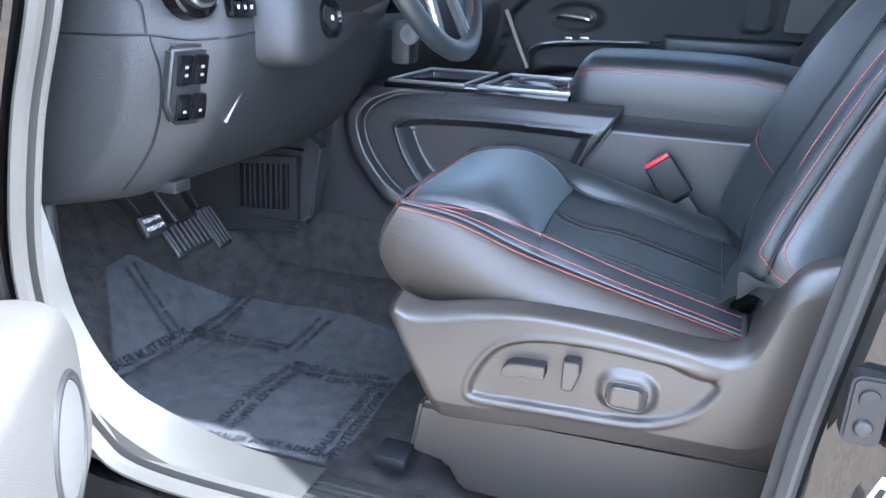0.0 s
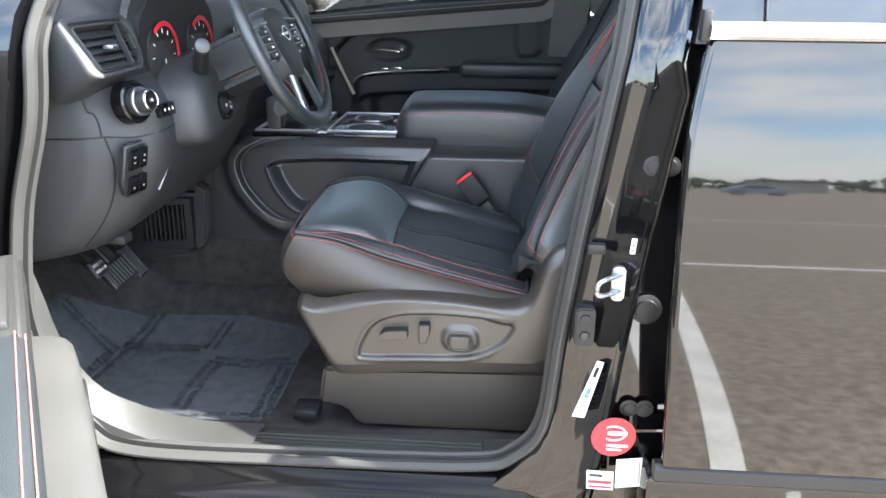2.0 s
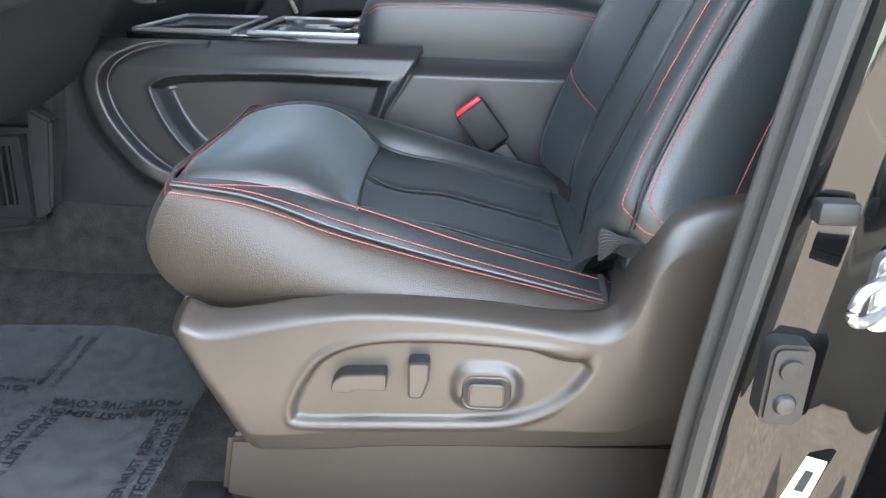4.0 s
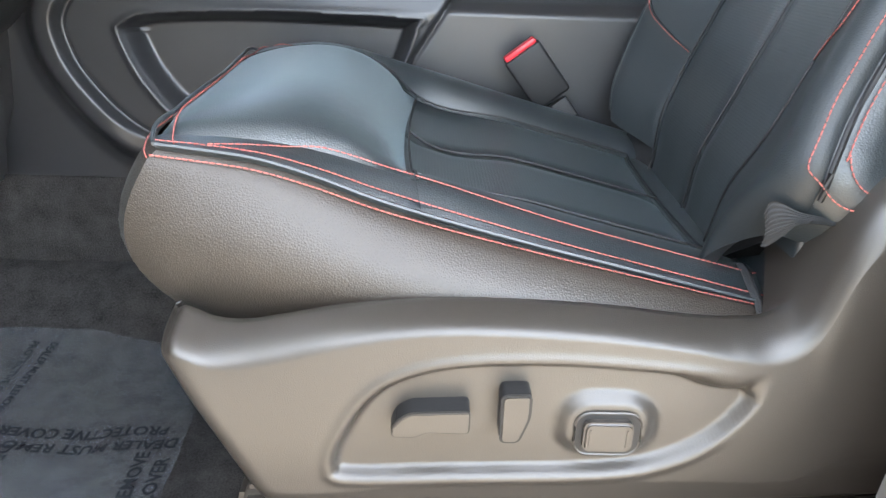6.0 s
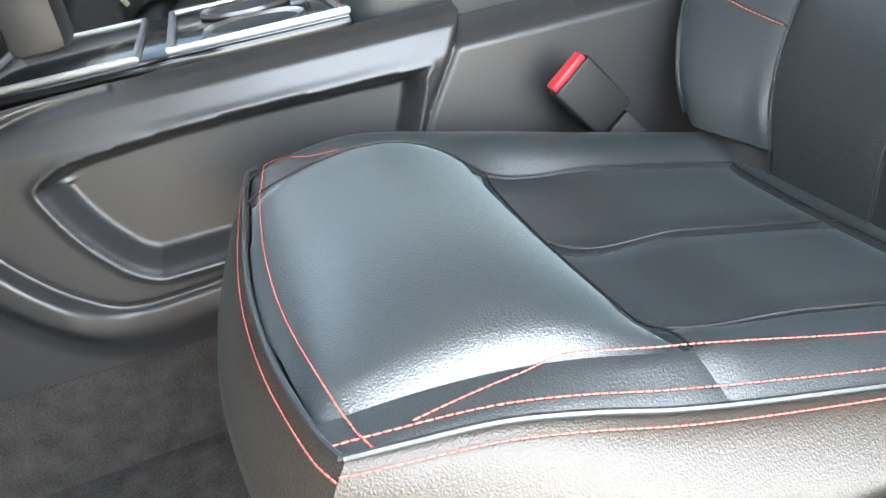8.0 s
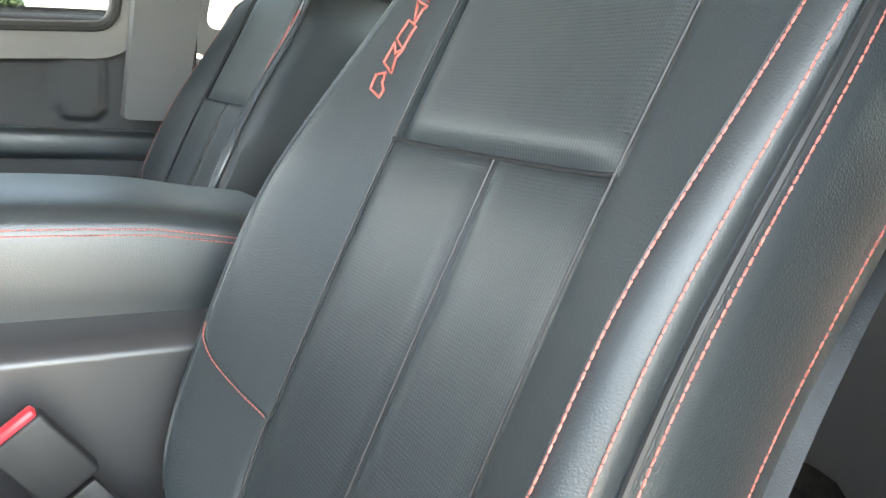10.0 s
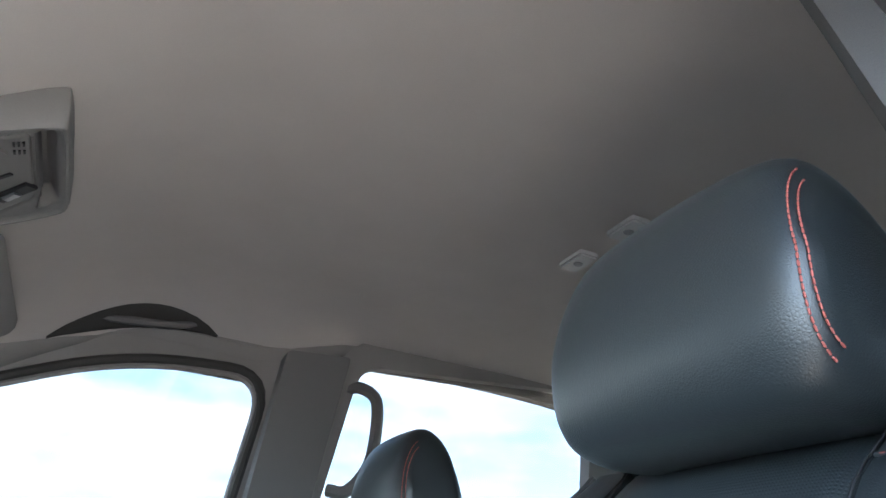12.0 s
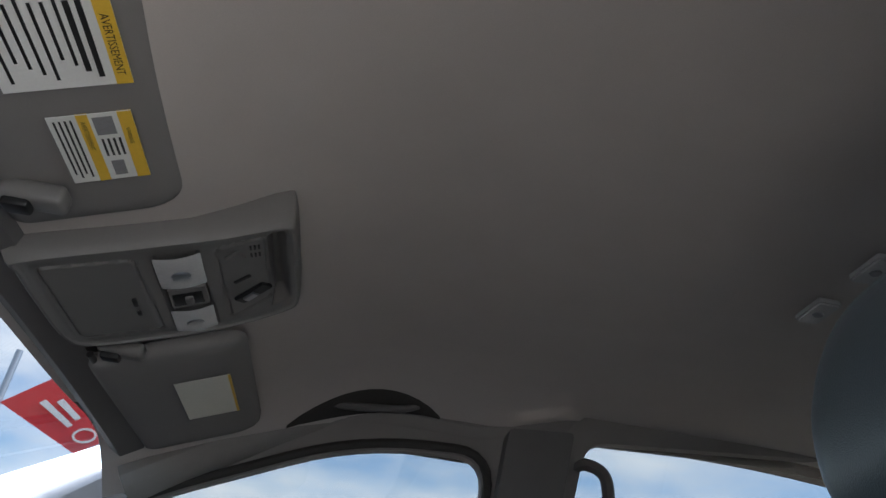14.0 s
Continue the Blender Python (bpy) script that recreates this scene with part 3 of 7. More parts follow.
    part("bolster", patch(Sc, 0.0, uf, 0.0, cw(-0.178), 14, 6, 0.002, 0.015, ci, wu=0.05, wv=0.2), LEATHER, root)
    part("bolster", patch(Sc, uf, 1.0, 0.0, cw(-0.142), 20, 10, 0.003, 0.015, ci, wu=0.03, wv=0.2), LEATHER, root)
    part("bolster", patch(Sc, 0.0, 1.0, cw(0.142), 1.0, 26, 8, 0.006, 0.02, ci, wu=0.05, wv=0.25), LEATHER, root)
    part("side_panel", patch(Sc, 0.0, 1.0, -1.0, 0.0, 28, 16, 0.004, 0.004, cm, wu=0.04, wv=0.06, edges="UvV"), GRAINED, root, "grained black leather side panel")
    part("side_panel", patch(Sc, 0.0, 1.0, 1.0, 2.0, 20, 10, 0.004, 0.004, cm, wu=0.04, wv=0.06), LEATHER, root)
    part("front_panel", patch(Sc, -1.0, 0.0, 0.0, 1.0, 12, 24, 0.004, 0.004, cm, wu=0.06, wv=0.04, edges="uUV"), GRAINED, root)
    # sewn seams, piping and thread
    n = 60

    def seam(S, line, r=0.0011):
        part("seam", tube([S(a, b) for a, b in line], r, 5), BLACK, root, "dark sewn seam")
    seam(Sc, [(uf, cw(-0.178) + (cw(0.142) - cw(-0.178)) * k / 24) for k in range(25)])
    for q in (-0.142, 0.0, 0.142):
        seam(Sc, [(uf + (0.925 - uf) * k / 24, cw(q)) for k in range(25)])
    seam(Sc, [(0.925, cw(-0.142) + (cw(0.142) - cw(-0.142)) * k / 24) for k in range(25)])
    seam(Sc, [(uf * k / 16, cw(0.142)) for k in range(17)])
    edge = [(i / n, 0.0) for i in range(n + 1)]
    part("piping", tube([Sc(u, v) + Vector((0, -s * 0.001, 0.001)) for u, v in edge], 0.0019, 6), LEATHER, root)
    part("piping", tube([Sc(0.0, i / 30) + Vector((-0.001, 0, 0.001)) for i in range(31)], 0.0019, 6), LEATHER, root)
    stitches(Sc, [(u, -0.045) for u, v in edge], "stitching", root, inward=ci)
    stitches(Sc, [(u, 0.022) for u, v in edge], "stitching", root, inward=ci)
    stitches(Sc, [(max(u, 0.02), 0.022 + 0.052 * min(1, max(0, (u - 0.06) / 0.2))) for u, v in edge[5:]], "stitching", root, inward=ci)
    stitches(Sc, [(-0.06, i / 30) for i in range(31)], "stitching", root, inward=ci)
    stitches(Sc, [(0.03, i / 30) for i in range(31)], "stitching", root, inward=ci)
    stitches(Sc, [(0.02 + 0.16 * k / 12, 0.985 - 0.13 * math.sin(math.pi * k / 24)) for k in range(13)], "stitching", root, inward=ci)
    # inner core so that no gap shows through the seams
    core = [[Sc(u, v) + Vector((0, (cy - Sc(u, v).y) * 0.13, -0.035)) for v in [-1 + 3 * j / 20 for j in range(21)]] for u in [0.08, 0.15, 0.3, 0.5, 0.7, 0.9, 1]]
    part("cushion_core", grid(core), BLACK, root)

    # backrest
    A = radians(23.5)
    UP, FW = Vector((math.sin(A), 0, math.cos(A))), Vector((-math.cos(A), 0, math.sin(A)))
    O = Vector((0.322 + dx, 0, 0.404))
    H = 0.535
    KV = [-1, -0.5, -0.15, 0, 0.03, 0.07, 0.12, 0.16, 0.20, 0.30, 0.5, 0.7, 0.78, 0.85, 0.92, 0.96, 1.0, 1.1, 1.5, 2]
    KO = [-0.19, -0.245, -0.249, -0.243, -0.237, -0.222, -0.200, -0.172, -0.140, -0.090, 0, 0.09, 0.138, 0.180, 0.225, 0.248, 0.265, 0.272, 0.262, 0.20]
    KF = [-0.155, -0.075, -0.015, 0.022, 0.034, 0.042, 0.037, 0.026, 0.011, 0.002, -0.002, -0.002, 0.002, 0.020, 0.039, 0.045, 0.040, 0.020, -0.07, -0.155]

    def Sb(u, v):
        w = min(max(u, 0), 1)
        foot = -0.135 + 0.062 * sm((0.11 - v) / 0.11)
        if v < 0:
            foot += 0.075 * min(1, -v) ** 1.3
        h = lerp(foot, H, w)
        o, f = smooth_at(KV, KO, v), smooth_at(KV, KF, v)
        gain = 1 - 0.72 * sm((h - 0.18) / 0.30)
        if 0 <= v <= 1:
            f *= gain
        else:
            c = 0.022 if v < 0 else 0.040
            f = c * gain + (f - c)
        if o < 0:
            E, E0 = smooth_at([-0.14, -0.08, -0.03, 0.04, 0.42, 0.46, 0.49, 0.51, 0.535], [0.215, 0.245, 0.262, 0.243, 0.243, 0.238, 0.226, 0.208, 0.178], h), 0.243
        else:
            E, E0 = smooth_at([-0.14, -0.05, 0.04, 0.17, 0.26, 0.31, 0.39, 0.46, 0.49, 0.51, 0.535], [0.205, 0.240, 0.258, 0.268, 0.25, 0.24, 0.226, 0.214, 0.202, 0.190, 0.170], h), 0.265
        if abs(o) > 0.14:
            o = math.copysign(0.14 + (abs(o) - 0.14) * (E - 0.14) / (E0 - 0.14), o)
        o *= 1 - 0.18 * sm((0.0 - h) / 0.13) * (1 if abs(o) < 0.15 else 0.6)
        f += 0.006 * math.sin(math.pi * w) - 0.022 * sm((w - 0.90) / 0.10) - 0.016 * sm((0.12 - w) / 0.12)
        h += 0.045 * sm((w - 0.8) / 0.2) * max(0, 1 - (o / 0.20) ** 2)
        if u > 1:
            d = u - 1
            f -= 0.15 * d
            h += 0.030 * math.sin(math.pi * min(d, 1) * 0.8)
        p = O + UP * h + FW * f
        return Vector((p.x, Y(o), p.z))
    bi = O + UP * 0.25 - FW * 0.8
    bi = Vector((bi.x, Y(0), bi.z))

    def hu(h):
        return (h + 0.135) / (H + 0.135)
    sl, sr, mid = 0.20, 0.78, 0.475
    ub, ul = hu(0.276), 0.0
    part("insert", patch(Sb, ul, ub, sl, mid, 26, 12, 0.005, 0.02, bi, wu=0.08), PERFB, root, "perforated black leather backrest insert")
    part("insert", patch(Sb, ul, ub, mid, sr, 26, 12, 0.005, 0.02, bi, wu=0.08), PERFB, root, "perforated black leather backrest insert")
    part("shoulder_pad", patch(Sb, ub, 1.0, sl, sr, 22, 22, 0.010, 0.02, bi, wu=0.10, wv=0.07), PERFB, root, "perforated black leather shoulder pad")
    part("bolster", patch(Sb, 0.0, 1.0, 0.0, sl, 40, 18, 0.003, 0.015, bi, wu=0.04, wv=0.12), BOLSTER, root)
    part("bolster", patch(Sb, 0.05, 1.0, sr, 1.0, 40, 18, 0.003, 0.015, bi, wu=0.04, wv=0.12), LEATHER, root)
    part("side_panel", patch(Sb, 0.0, 1.0, -1.0, 0.0, 36, 18, 0.004, 0.02, bi, wu=0.06, wv=0.06), LEATHER, root)
    part("side_panel", patch(Sb, 0.05, 1.0, 1.0, 2.0, 30, 14, 0.004, 0.02, bi, wu=0.05, wv=0.06), LEATHER, root)
    part("top_panel", patch(Sb, 1.0, 2.0, 0.0, 1.0, 8, 18, 0.003, 0.02, bi, wu=0.1, wv=0.06), LEATHER, root)
    back = [[Sb(u, v) - FW * (0.034 - 0.05 * abs(v - 0.5) / 1.5) + Vector((0, (cy - Sb(u, v).y) * 0.12, 0)) for v in [-1 + 3 * j / 24 for j in range(25)]] for u in [0, 0.2, 0.4, 0.6, 0.8, 0.95]]
    part("backrest_core", grid(back, close_v=True, caps=True), BLACK, root)
    line = [i / 60 for i in range(61)]
    for q in (sl, sr):
        seam(Sb, [(u, q) for u in line])
    seam(Sb, [(ub * k / 40, mid) for k in range(41)])
    seam(Sb, [(ub, sl + (sr - sl) * k / 24) for k in range(25)], 0.0016)
    for v in (-0.028, 0.028):
        down = [(u, v) for u in reversed(line[7:])]
        turn = [(0.115 - 0.045 * math.sin(a) + (0.0 if v > 0 else 0.022), v - 0.10 * (1 - math.cos(a))) for a in [math.pi / 2 * k / 8 for k in range(1, 9)]]
        away = [(turn[-1][0], turn[-1][1] - 0.05 * k) for k in range(1, 13)]
        stitches(Sb, down + turn + away, "stitching", root, inward=bi)
    part("rear_panel", box(0.300 + dx, 0.316 + dx, *sorted((Y(-0.236), Y(0.20))), 0.20, 0.350, 0.005, 3), LEATHER, root, "black leather behind the cushion")
    # ribbed cloth gathered between the bolster's foot and the cushion, and the cushion's folded rear edge
    hi_e = spline([(0.265, -0.243, 0.366), (0.267, -0.246, 0.3745), (0.274, -0.250, 0.375), (0.290, -0.253, 0.369), (0.325, -0.254, 0.364)], 8)
    lo_e = spline([(0.268, -0.243, 0.338), (0.271, -0.246, 0.3395), (0.280, -0.249, 0.349), (0.291, -0.252, 0.360), (0.325, -0.253, 0.358)], 8)
    flap = [[Vector((p.x + dx, Y(p.y - 0.006 * math.sin(math.pi * b / 40) - 0.0009 * math.cos(b * math.pi / 2)), p.z)) for b in range(41) for p in [a.lerp(c, b / 40)]] for a, c in zip(hi_e, lo_e)]
    part("tuck", grid(flap), TUCK, root, "ribbed grey cloth gathered under the bolster", sharp=180)
    edge_e = [Sc(0.968, 0.10 - 1.0 * k / 40) for k in range(41)]
    fold = [[p + Vector((0.004 * b - 0.002 + (0.0006 if k % 2 else 0), -s * (0.0035 - 0.0022 * (b - 1) ** 2), 0.0030 - 0.002 * (b - 1) ** 2)) for b in range(4)] for k, p in enumerate(edge_e)]
    part("folded_edge", grid(fold), TUCK, root, "ribbed grey cloth edge at the cushion's rear", sharp=180)
    # seam that runs down the outer bolster, turning in at both ends
    curve = spline([(hu(a), b, 0) for a, b in [(0.498, 0.185), (0.500, 0.150), (0.491, 0.110), (0.462, 0.078), (0.40, 0.074), (0.30, 0.076), (0.20, 0.085), (0.13, 0.088), (0.105, 0.095), (0.080, 0.120), (0.062, 0.158), (0.052, 0.198)]], 6)
    curve = [(p.x, p.y) for p in curve]
    stitches(Sb, curve, "stitching", root, inward=bi)
    part("seam_roll", tube([Sb(u, v + 0.007) for u, v in curve], 0.0016, 6), BOLSTER, root)
    curve = spline([(hu(a), b, 0) for a, b in [(0.478, 0.80), (0.470, 0.88), (0.445, 0.955), (0.40, 0.972), (0.30, 0.975), (0.20, 0.975), (0.10, 0.975), (0.055, 0.968), (0.035, 0.93), (0.022, 0.86), (0.014, 0.785)]], 6)
    curve = [(p.x, p.y) for p in curve]
    part("seam_roll", tube([Sb(u, v - 0.008) for u, v in curve], 0.0016, 6), BOLSTER, root)
    stitches(Sb, curve[42:], "stitching", root, inward=bi)
    stitches(Sb, [(u, -0.40 - 0.25 * max(0, 0.32 - u)) for u in line[7:]], "stitching", root, inward=bi)
    part("piping", tube([Sb(u, -0.008) for u in line[4:]], 0.0022, 6), BLACK, root)
    part("piping", tube([Sb(u, 1.0) for u in line[4:]], 0.0036, 6), LEATHER, root)
    # trim mark on the inner bolster: slanted red outlined bars
    bars = bmesh.new()
    glyphs = [[(0, 0), (0, 0.8), (0.5, 1.0), (0.8, 0.5), (0.45, 0.35), (0.3, 0)], [(0, 0), (0.1, 0.9), (0.9, 1.0), (0.6, 0.5), (1.0, 0.1), (0.5, 0.3)], [(0, 0.1), (0.1, 0.9), (0.9, 0.9), (0.9, 0.1)],
              [(0, 0.2), (0.7, 1.0), (0.8, 0.0), (0.6, 0.2)], [(0, 0), (0.4, 0.5), (0.2, 1.0), (0.7, 0.7), (1.3, 1.1), (0.9, 0.5), (1.1, 0.0), (0.6, 0.3)]]
    for k, gly in enumerate(glyphs):
        pts = []
        q = [(hu(0.306) + 0.036 * k + 0.038 * gx + 0.010 * gy, 0.862 + 0.004 * k + 0.034 * (gy - 0.5)) for gx, gy in gly]
        for (ua, va), (ub2, vb2) in zip(q, q[1:] + q[:1]):
            pts += [Sb(ua + (ub2 - ua) * g / 4, va + (vb2 - va) * g / 4) + FW * 0.0010 for g in range(4)]
        tube(pts, 0.0013, 5, bars, closed=True)
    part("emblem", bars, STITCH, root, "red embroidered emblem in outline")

    # headrest: a deep pad with its side seams on the front corners
    hx, hz = 0.448 + dx + hdx, 0.894 + dz
    prof = spline([(0.030, 0, 0.002), (0.006, 0, 0.030), (-0.002, 0, 0.085), (0.005, 0, 0.145), (0.026, 0, 0.192), (0.060, 0, 0.210), (0.094, 0, 0.186), (0.118, 0, 0.128), (0.132, 0, 0.060), (0.126, 0, 0.010), (0.080, 0, -0.004)], 4, True)
    tall = 0.92 if s > 0 else 1.0
    prof = [Vector((p.x, 0, p.z * tall)) for p in prof]
    mx, mz = 0.066, 0.10 * tall

    def Hd(k, o):
        p = prof[k % len(prof)]
        e = min(abs(o) / 0.146, 1)
        sc = max(0.02, 1 - e ** 9) ** 0.36
        low = 1 - 0.15 * max(0, (p.z - 0.09) / 0.12)
        return Vector((hx + mx + (p.x - mx) * (0.55 + 0.45 * sc) + 0.012 * e * e, Y(hoff + o * low), hz + mz + (p.z - mz) * (0.35 + 0.65 * sc)))
    rows = [[Hd(k, 0.146 * math.sin(math.pi / 2 * j / 18)) for k in range(len(prof))] for j in range(-18, 19)]
    head = part("headrest", grid(rows, close_v=True, caps=True), LEATHER, root, "thick black leather headrest", sharp=70)
    for sg in (-1, 1):
        for off in ((0.1385, 0.1425) if sg * s < 0 or s < 0 else (0.1425, 0.1440)):
            thread([Hd(k, sg * off) + Vector((-0.0016, sg * s * 0.0014, 0)) for k in range(1, 18)], "stitching", head, r=0.0009)

    # side shield: a moulded skin with a rolled shoulder, a wrapped front end and a dished switch field
    TX = [-0.185, -0.171, -0.162, -0.154, -0.142, -0.121, -0.089, -0.042, 0.02, 0.075, 0.153, 0.215, 0.246, 0.280, 0.294, 0.303, 0.311, 0.324, 0.35, 0.41, 0.50]
    TZ = [0.264, 0.266, 0.272, 0.271, 0.267, 0.267, 0.273, 0.283, 0.290, 0.291, 0.288, 0.282, 0.281, 0.287, 0.302, 0.330, 0.358, 0.384, 0.402, 0.411, 0.408]
    SX = [-0.185, -0.16, -0.11, -0.042, 0.021, 0.155, 0.215, 0.245, 0.30, 0.40, 0.5]
    SZ = [0.012, 0.020, 0.024, 0.021, 0.014, 0.014, 0.016, 0.022, 0.032, 0.040, 0.04]

    def front(z):
        return smooth_at([0.10, 0.13, 0.18, 0.233, 0.262, 0.28, 0.30], [-0.092, -0.106, -0.131, -0.159, -0.172, -0.176, -0.174], z)

    def low(x):
        return smooth_at([-0.2, -0.1, 0.0, 0.2, 0.34, 0.5], [0.118, 0.122, 0.130, 0.138, 0.146, 0.16], x)
    dish = [(-0.048, 0.170), (-0.043, 0.194), (-0.022, 0.231), (0.006, 0.251), (0.05, 0.262), (0.118, 0.265), (0.19, 0.261), (0.243, 0.256), (0.268, 0.262),
            (0.270, 0.245), (0.246, 0.207), (0.206, 0.180), (0.156, 0.168), (0.043, 0.163), (-0.036, 0.160)]
    dish = np.array([tuple(p.xy) for p in spline([(a, b, 0) for a, b in dish], 4, True)])
    DN = np.roll(dish, -1, 0)

    def depth(x, z):
        """Distance inside the switch field, negative outside."""
        e = DN - dish
        w = np.array((x, z)) - dish
        t = np.clip((w * e).sum(1) / (e * e).sum(1), 0, 1)
        d = np.sqrt(((w - e * t[:, None]) ** 2).sum(1)).min()
        c = (dish[:, 1] > z) != (DN[:, 1] > z)
        xs = dish[:, 0] + (z - dish[:, 1]) / np.where(c, DN[:, 1] - dish[:, 1], 1) * (DN[:, 0] - dish[:, 0])
        return d if (c & (xs > x)).sum() % 2 else -d

    def shield_at(u, v):
        """u runs front to back, v from the inner lip over the shoulder to the lower edge."""
        x0 = lerp(-0.176, 0.50, u)
        zt, dz2, zl = smooth_at(TX, TZ, x0) + 0.006, smooth_at(SX, SZ, x0) * 0.85, low(x0)
        oc = -0.258 + 0.012 * sm((-0.10 - x0) / 0.07)
        w = sm((zt - 0.290) / 0.03)            # the upright rear part, with a flat face and a tight fold
        a = min(max(v / 0.25, 0), 1)
        if v < 0:
            z, o = zt + 0.03 * (1 - w) * v, oc - (0.02 + 0.05 * w) * v
        elif v < 0.25:
            drop = lerp(lerp(1 - math.cos(a * math.pi / 2), a, 0.45), a ** 5, w)
            z, o = zt - dz2 * drop, lerp(oc, -0.296, lerp(math.sin(a * math.pi / 2), a, w))
        elif v <= 1:
            f = (v - 0.25) / 0.75
            z, o = lerp(zt - dz2, zl, f), -0.296 - 0.003 * math.sin(math.pi * f) + 0.006 * max(0, f - 0.82) / 0.18
        else:
            z, o = zl - 0.004 * (v - 1), -0.290 + 0.05 * (v - 1)
        xf = front(z)
        x = lerp(xf, 0.50, u) + 0.004 * w * a * (1 - max(0, v - 0.25))
        r = 0.022
        if x - xf < r:
            o += 0.8 * (r - math.sqrt(max(0, r * r - (r - (x - xf)) ** 2)))
        if v >= 0.2:
            d = depth(x, z)
            soft = 0.007 + 0.03 * sm((x - 0.20) / 0.06) * sm((z - 0.235) / 0.02)
            mx, mz = max(abs(x - 0.1575) - 0.010, 0), max(abs(z - 0.2095) - 0.004, 0)
            o -= 0.0075 * sm((0.030 - math.hypot(mx * 0.98, mz * 1.1)) / 0.013)
            o += 0.010 * sm(d / soft) - 0.0016 * math.exp(-((d + 0.003) / 0.004) ** 2) * sm((0.26 - x) / 0.05)
        return (x + dx, Y(o), z)
    us = [(k / 220) ** 1.12 for k in range(221)]
    vs_ = [-1.0, -0.4] + [0.25 * k / 10 for k in range(10)] + [0.25 + 0.75 * k / 84 for k in range(85)] + [1.5, 2.0]
    rows = [[(p[0] + 0.030, p[1] + s * 0.06, p[2] - 0.035) for p in (shield_at(0.0, v) for v in vs_)]]
    rows += [[(p[0] + 0.004, p[1] + s * 0.02, p[2] - 0.006) for p in (shield_at(0.0, v) for v in vs_)]]
    rows += [[shield_at(u, v) for v in vs_] for u in us]
    sh = part("side_shield", grid(rows), SHIELD, root, "grey plastic side shield with a dished switch field", sharp=100)
    yb = -0.287

    def sw(nm, outline, far, lab, bev):
        lo, hi = sorted((Y(yb), Y(yb - far)))
        return part(nm, prism([(a + dx, b) for a, b in outline], "y", lo, hi, bev, 2), BLACK, sh, lab)
    def cap(nm, outline, far, par, lab=""):
        lo, hi = sorted((Y(far + 0.004), Y(far)))
        return part(nm, prism([(a + dx, b) for a, b in outline], "y", lo, hi, 0.0013, 2), SHIELD, par, lab)
    slide = rounded([(-0.002, 0.207), (-0.002, 0.214), (0.003, 0.222), (0.011, 0.227), (0.053, 0.2295), (0.053, 0.211), (0.022, 0.2115), (0.014, 0.207)], 0.0035, 4)
    tilt = rounded([(0.077, 0.203), (0.0765, 0.243), (0.097, 0.244), (0.097, 0.224), (0.090, 0.203)], 0.0045, 4)
    # Black bodies reach past the grey faces to paint an edge shadow round each.
    knob_s = sw("seat_switch", grow(slide, 0.0011), 0.0205, "seat slide switch with a dark body as edge shadow", 0.0008)
    cap("cap", slide, yb - 0.0215, knob_s, "grey switch face")
    for k in range(5):
        x, z = spline([(-0.0022, 0.211, 0), (0.001, 0.2195, 0), (0.0115, 0.2272, 0)], 4)[2 * k if k < 4 else 7].xy
        part("grip_rib", tube([(x + dx, Y(yb - 0.001), z), (x + dx, Y(yb - 0.0165), z)], 0.0011, 6), BLACK, knob_s)
    knob_t = sw("recline_switch", grow(tilt, 0.0011), 0.0195, "backrest tilt switch with a dark body as edge shadow", 0.0008)
    cap("cap", tilt, yb - 0.0205, knob_t, "grey switch face")
    # lumbar rocker in its raised bezel, with a dark gap round it and two small ribs
    sw("switch_gap", rrect(0.1335, 0.1815, 0.1885, 0.2235, 0.011, 5), 0.0110, "dark gap round the rocker", 0.0)
    rim = [Vector((a + dx, Y(yb - 0.0105), b)) for a, b in rrect(0.1325, 0.1825, 0.1875, 0.2245, 0.012, 6)]
    part("switch_bezel", tube(rim, 0.0011, 6, closed=True), SHIELD, sh)
    lum = part("lumbar_switch", prism([(a + dx, b) for a, b in rrect(0.1385, 0.1755, 0.1935, 0.2195, 0.006)], "y", *sorted((Y(yb - 0.006), Y(yb - 0.0175))), 0.002, 3), SHIELD, sh, "grey lumbar rocker switch")
    for q in (0.1430, 0.1705):
        part("rib", prism([(q - 0.0006 + dx, 0.199), (q + 0.0006 + dx, 0.199), (q + 0.0006 + dx, 0.214), (q - 0.0006 + dx, 0.214)], "y", *sorted((Y(yb - 0.0170), Y(yb - 0.0182)))), SHIELD, lum)
    # plinth and rail covers below
    lo, hi = sorted((Y(-0.262), Y(0.22)))
    part("seat_base", prism([(-0.143 + dx, 0.030), (-0.13 + dx, 0.115), (0.42 + dx, 0.130), (0.42 + dx, -0.02), (-0.06 + dx, -0.02), (-0.085 + dx, 0.02)], "y", lo, hi, 0.008, 3), SHIELD, root, "grey plastic seat plinth cover")
    lo, hi = sorted((Y(-0.255), Y(-0.20)))
    part("rail_cover", box(-0.205 + dx, -0.15 + dx, lo, hi, -0.02, 0.004, 0.006), BLACK, root)
    lo, hi = sorted((Y(0.17), Y(0.22)))
    part("rail_cover", box(-0.165 + dx, -0.10 + dx, lo, hi, -0.02, 0.02, 0.006), BLACK, root)
    return root


seat(0.525, 1, "driver_seat", "black leather front seat with red stitching and power switches")
passenger_seat = seat(1.475, -1, "passenger_seat", "black leather front passenger seat with red stitching", 0.085, -0.012, 0.05, 0.0)
passenger_seat.location.z = -0.004

# ---------------------------------------------------------------- centre console
console = thing("centre_console", "dark grey plastic centre console with a side storage recess", "console")
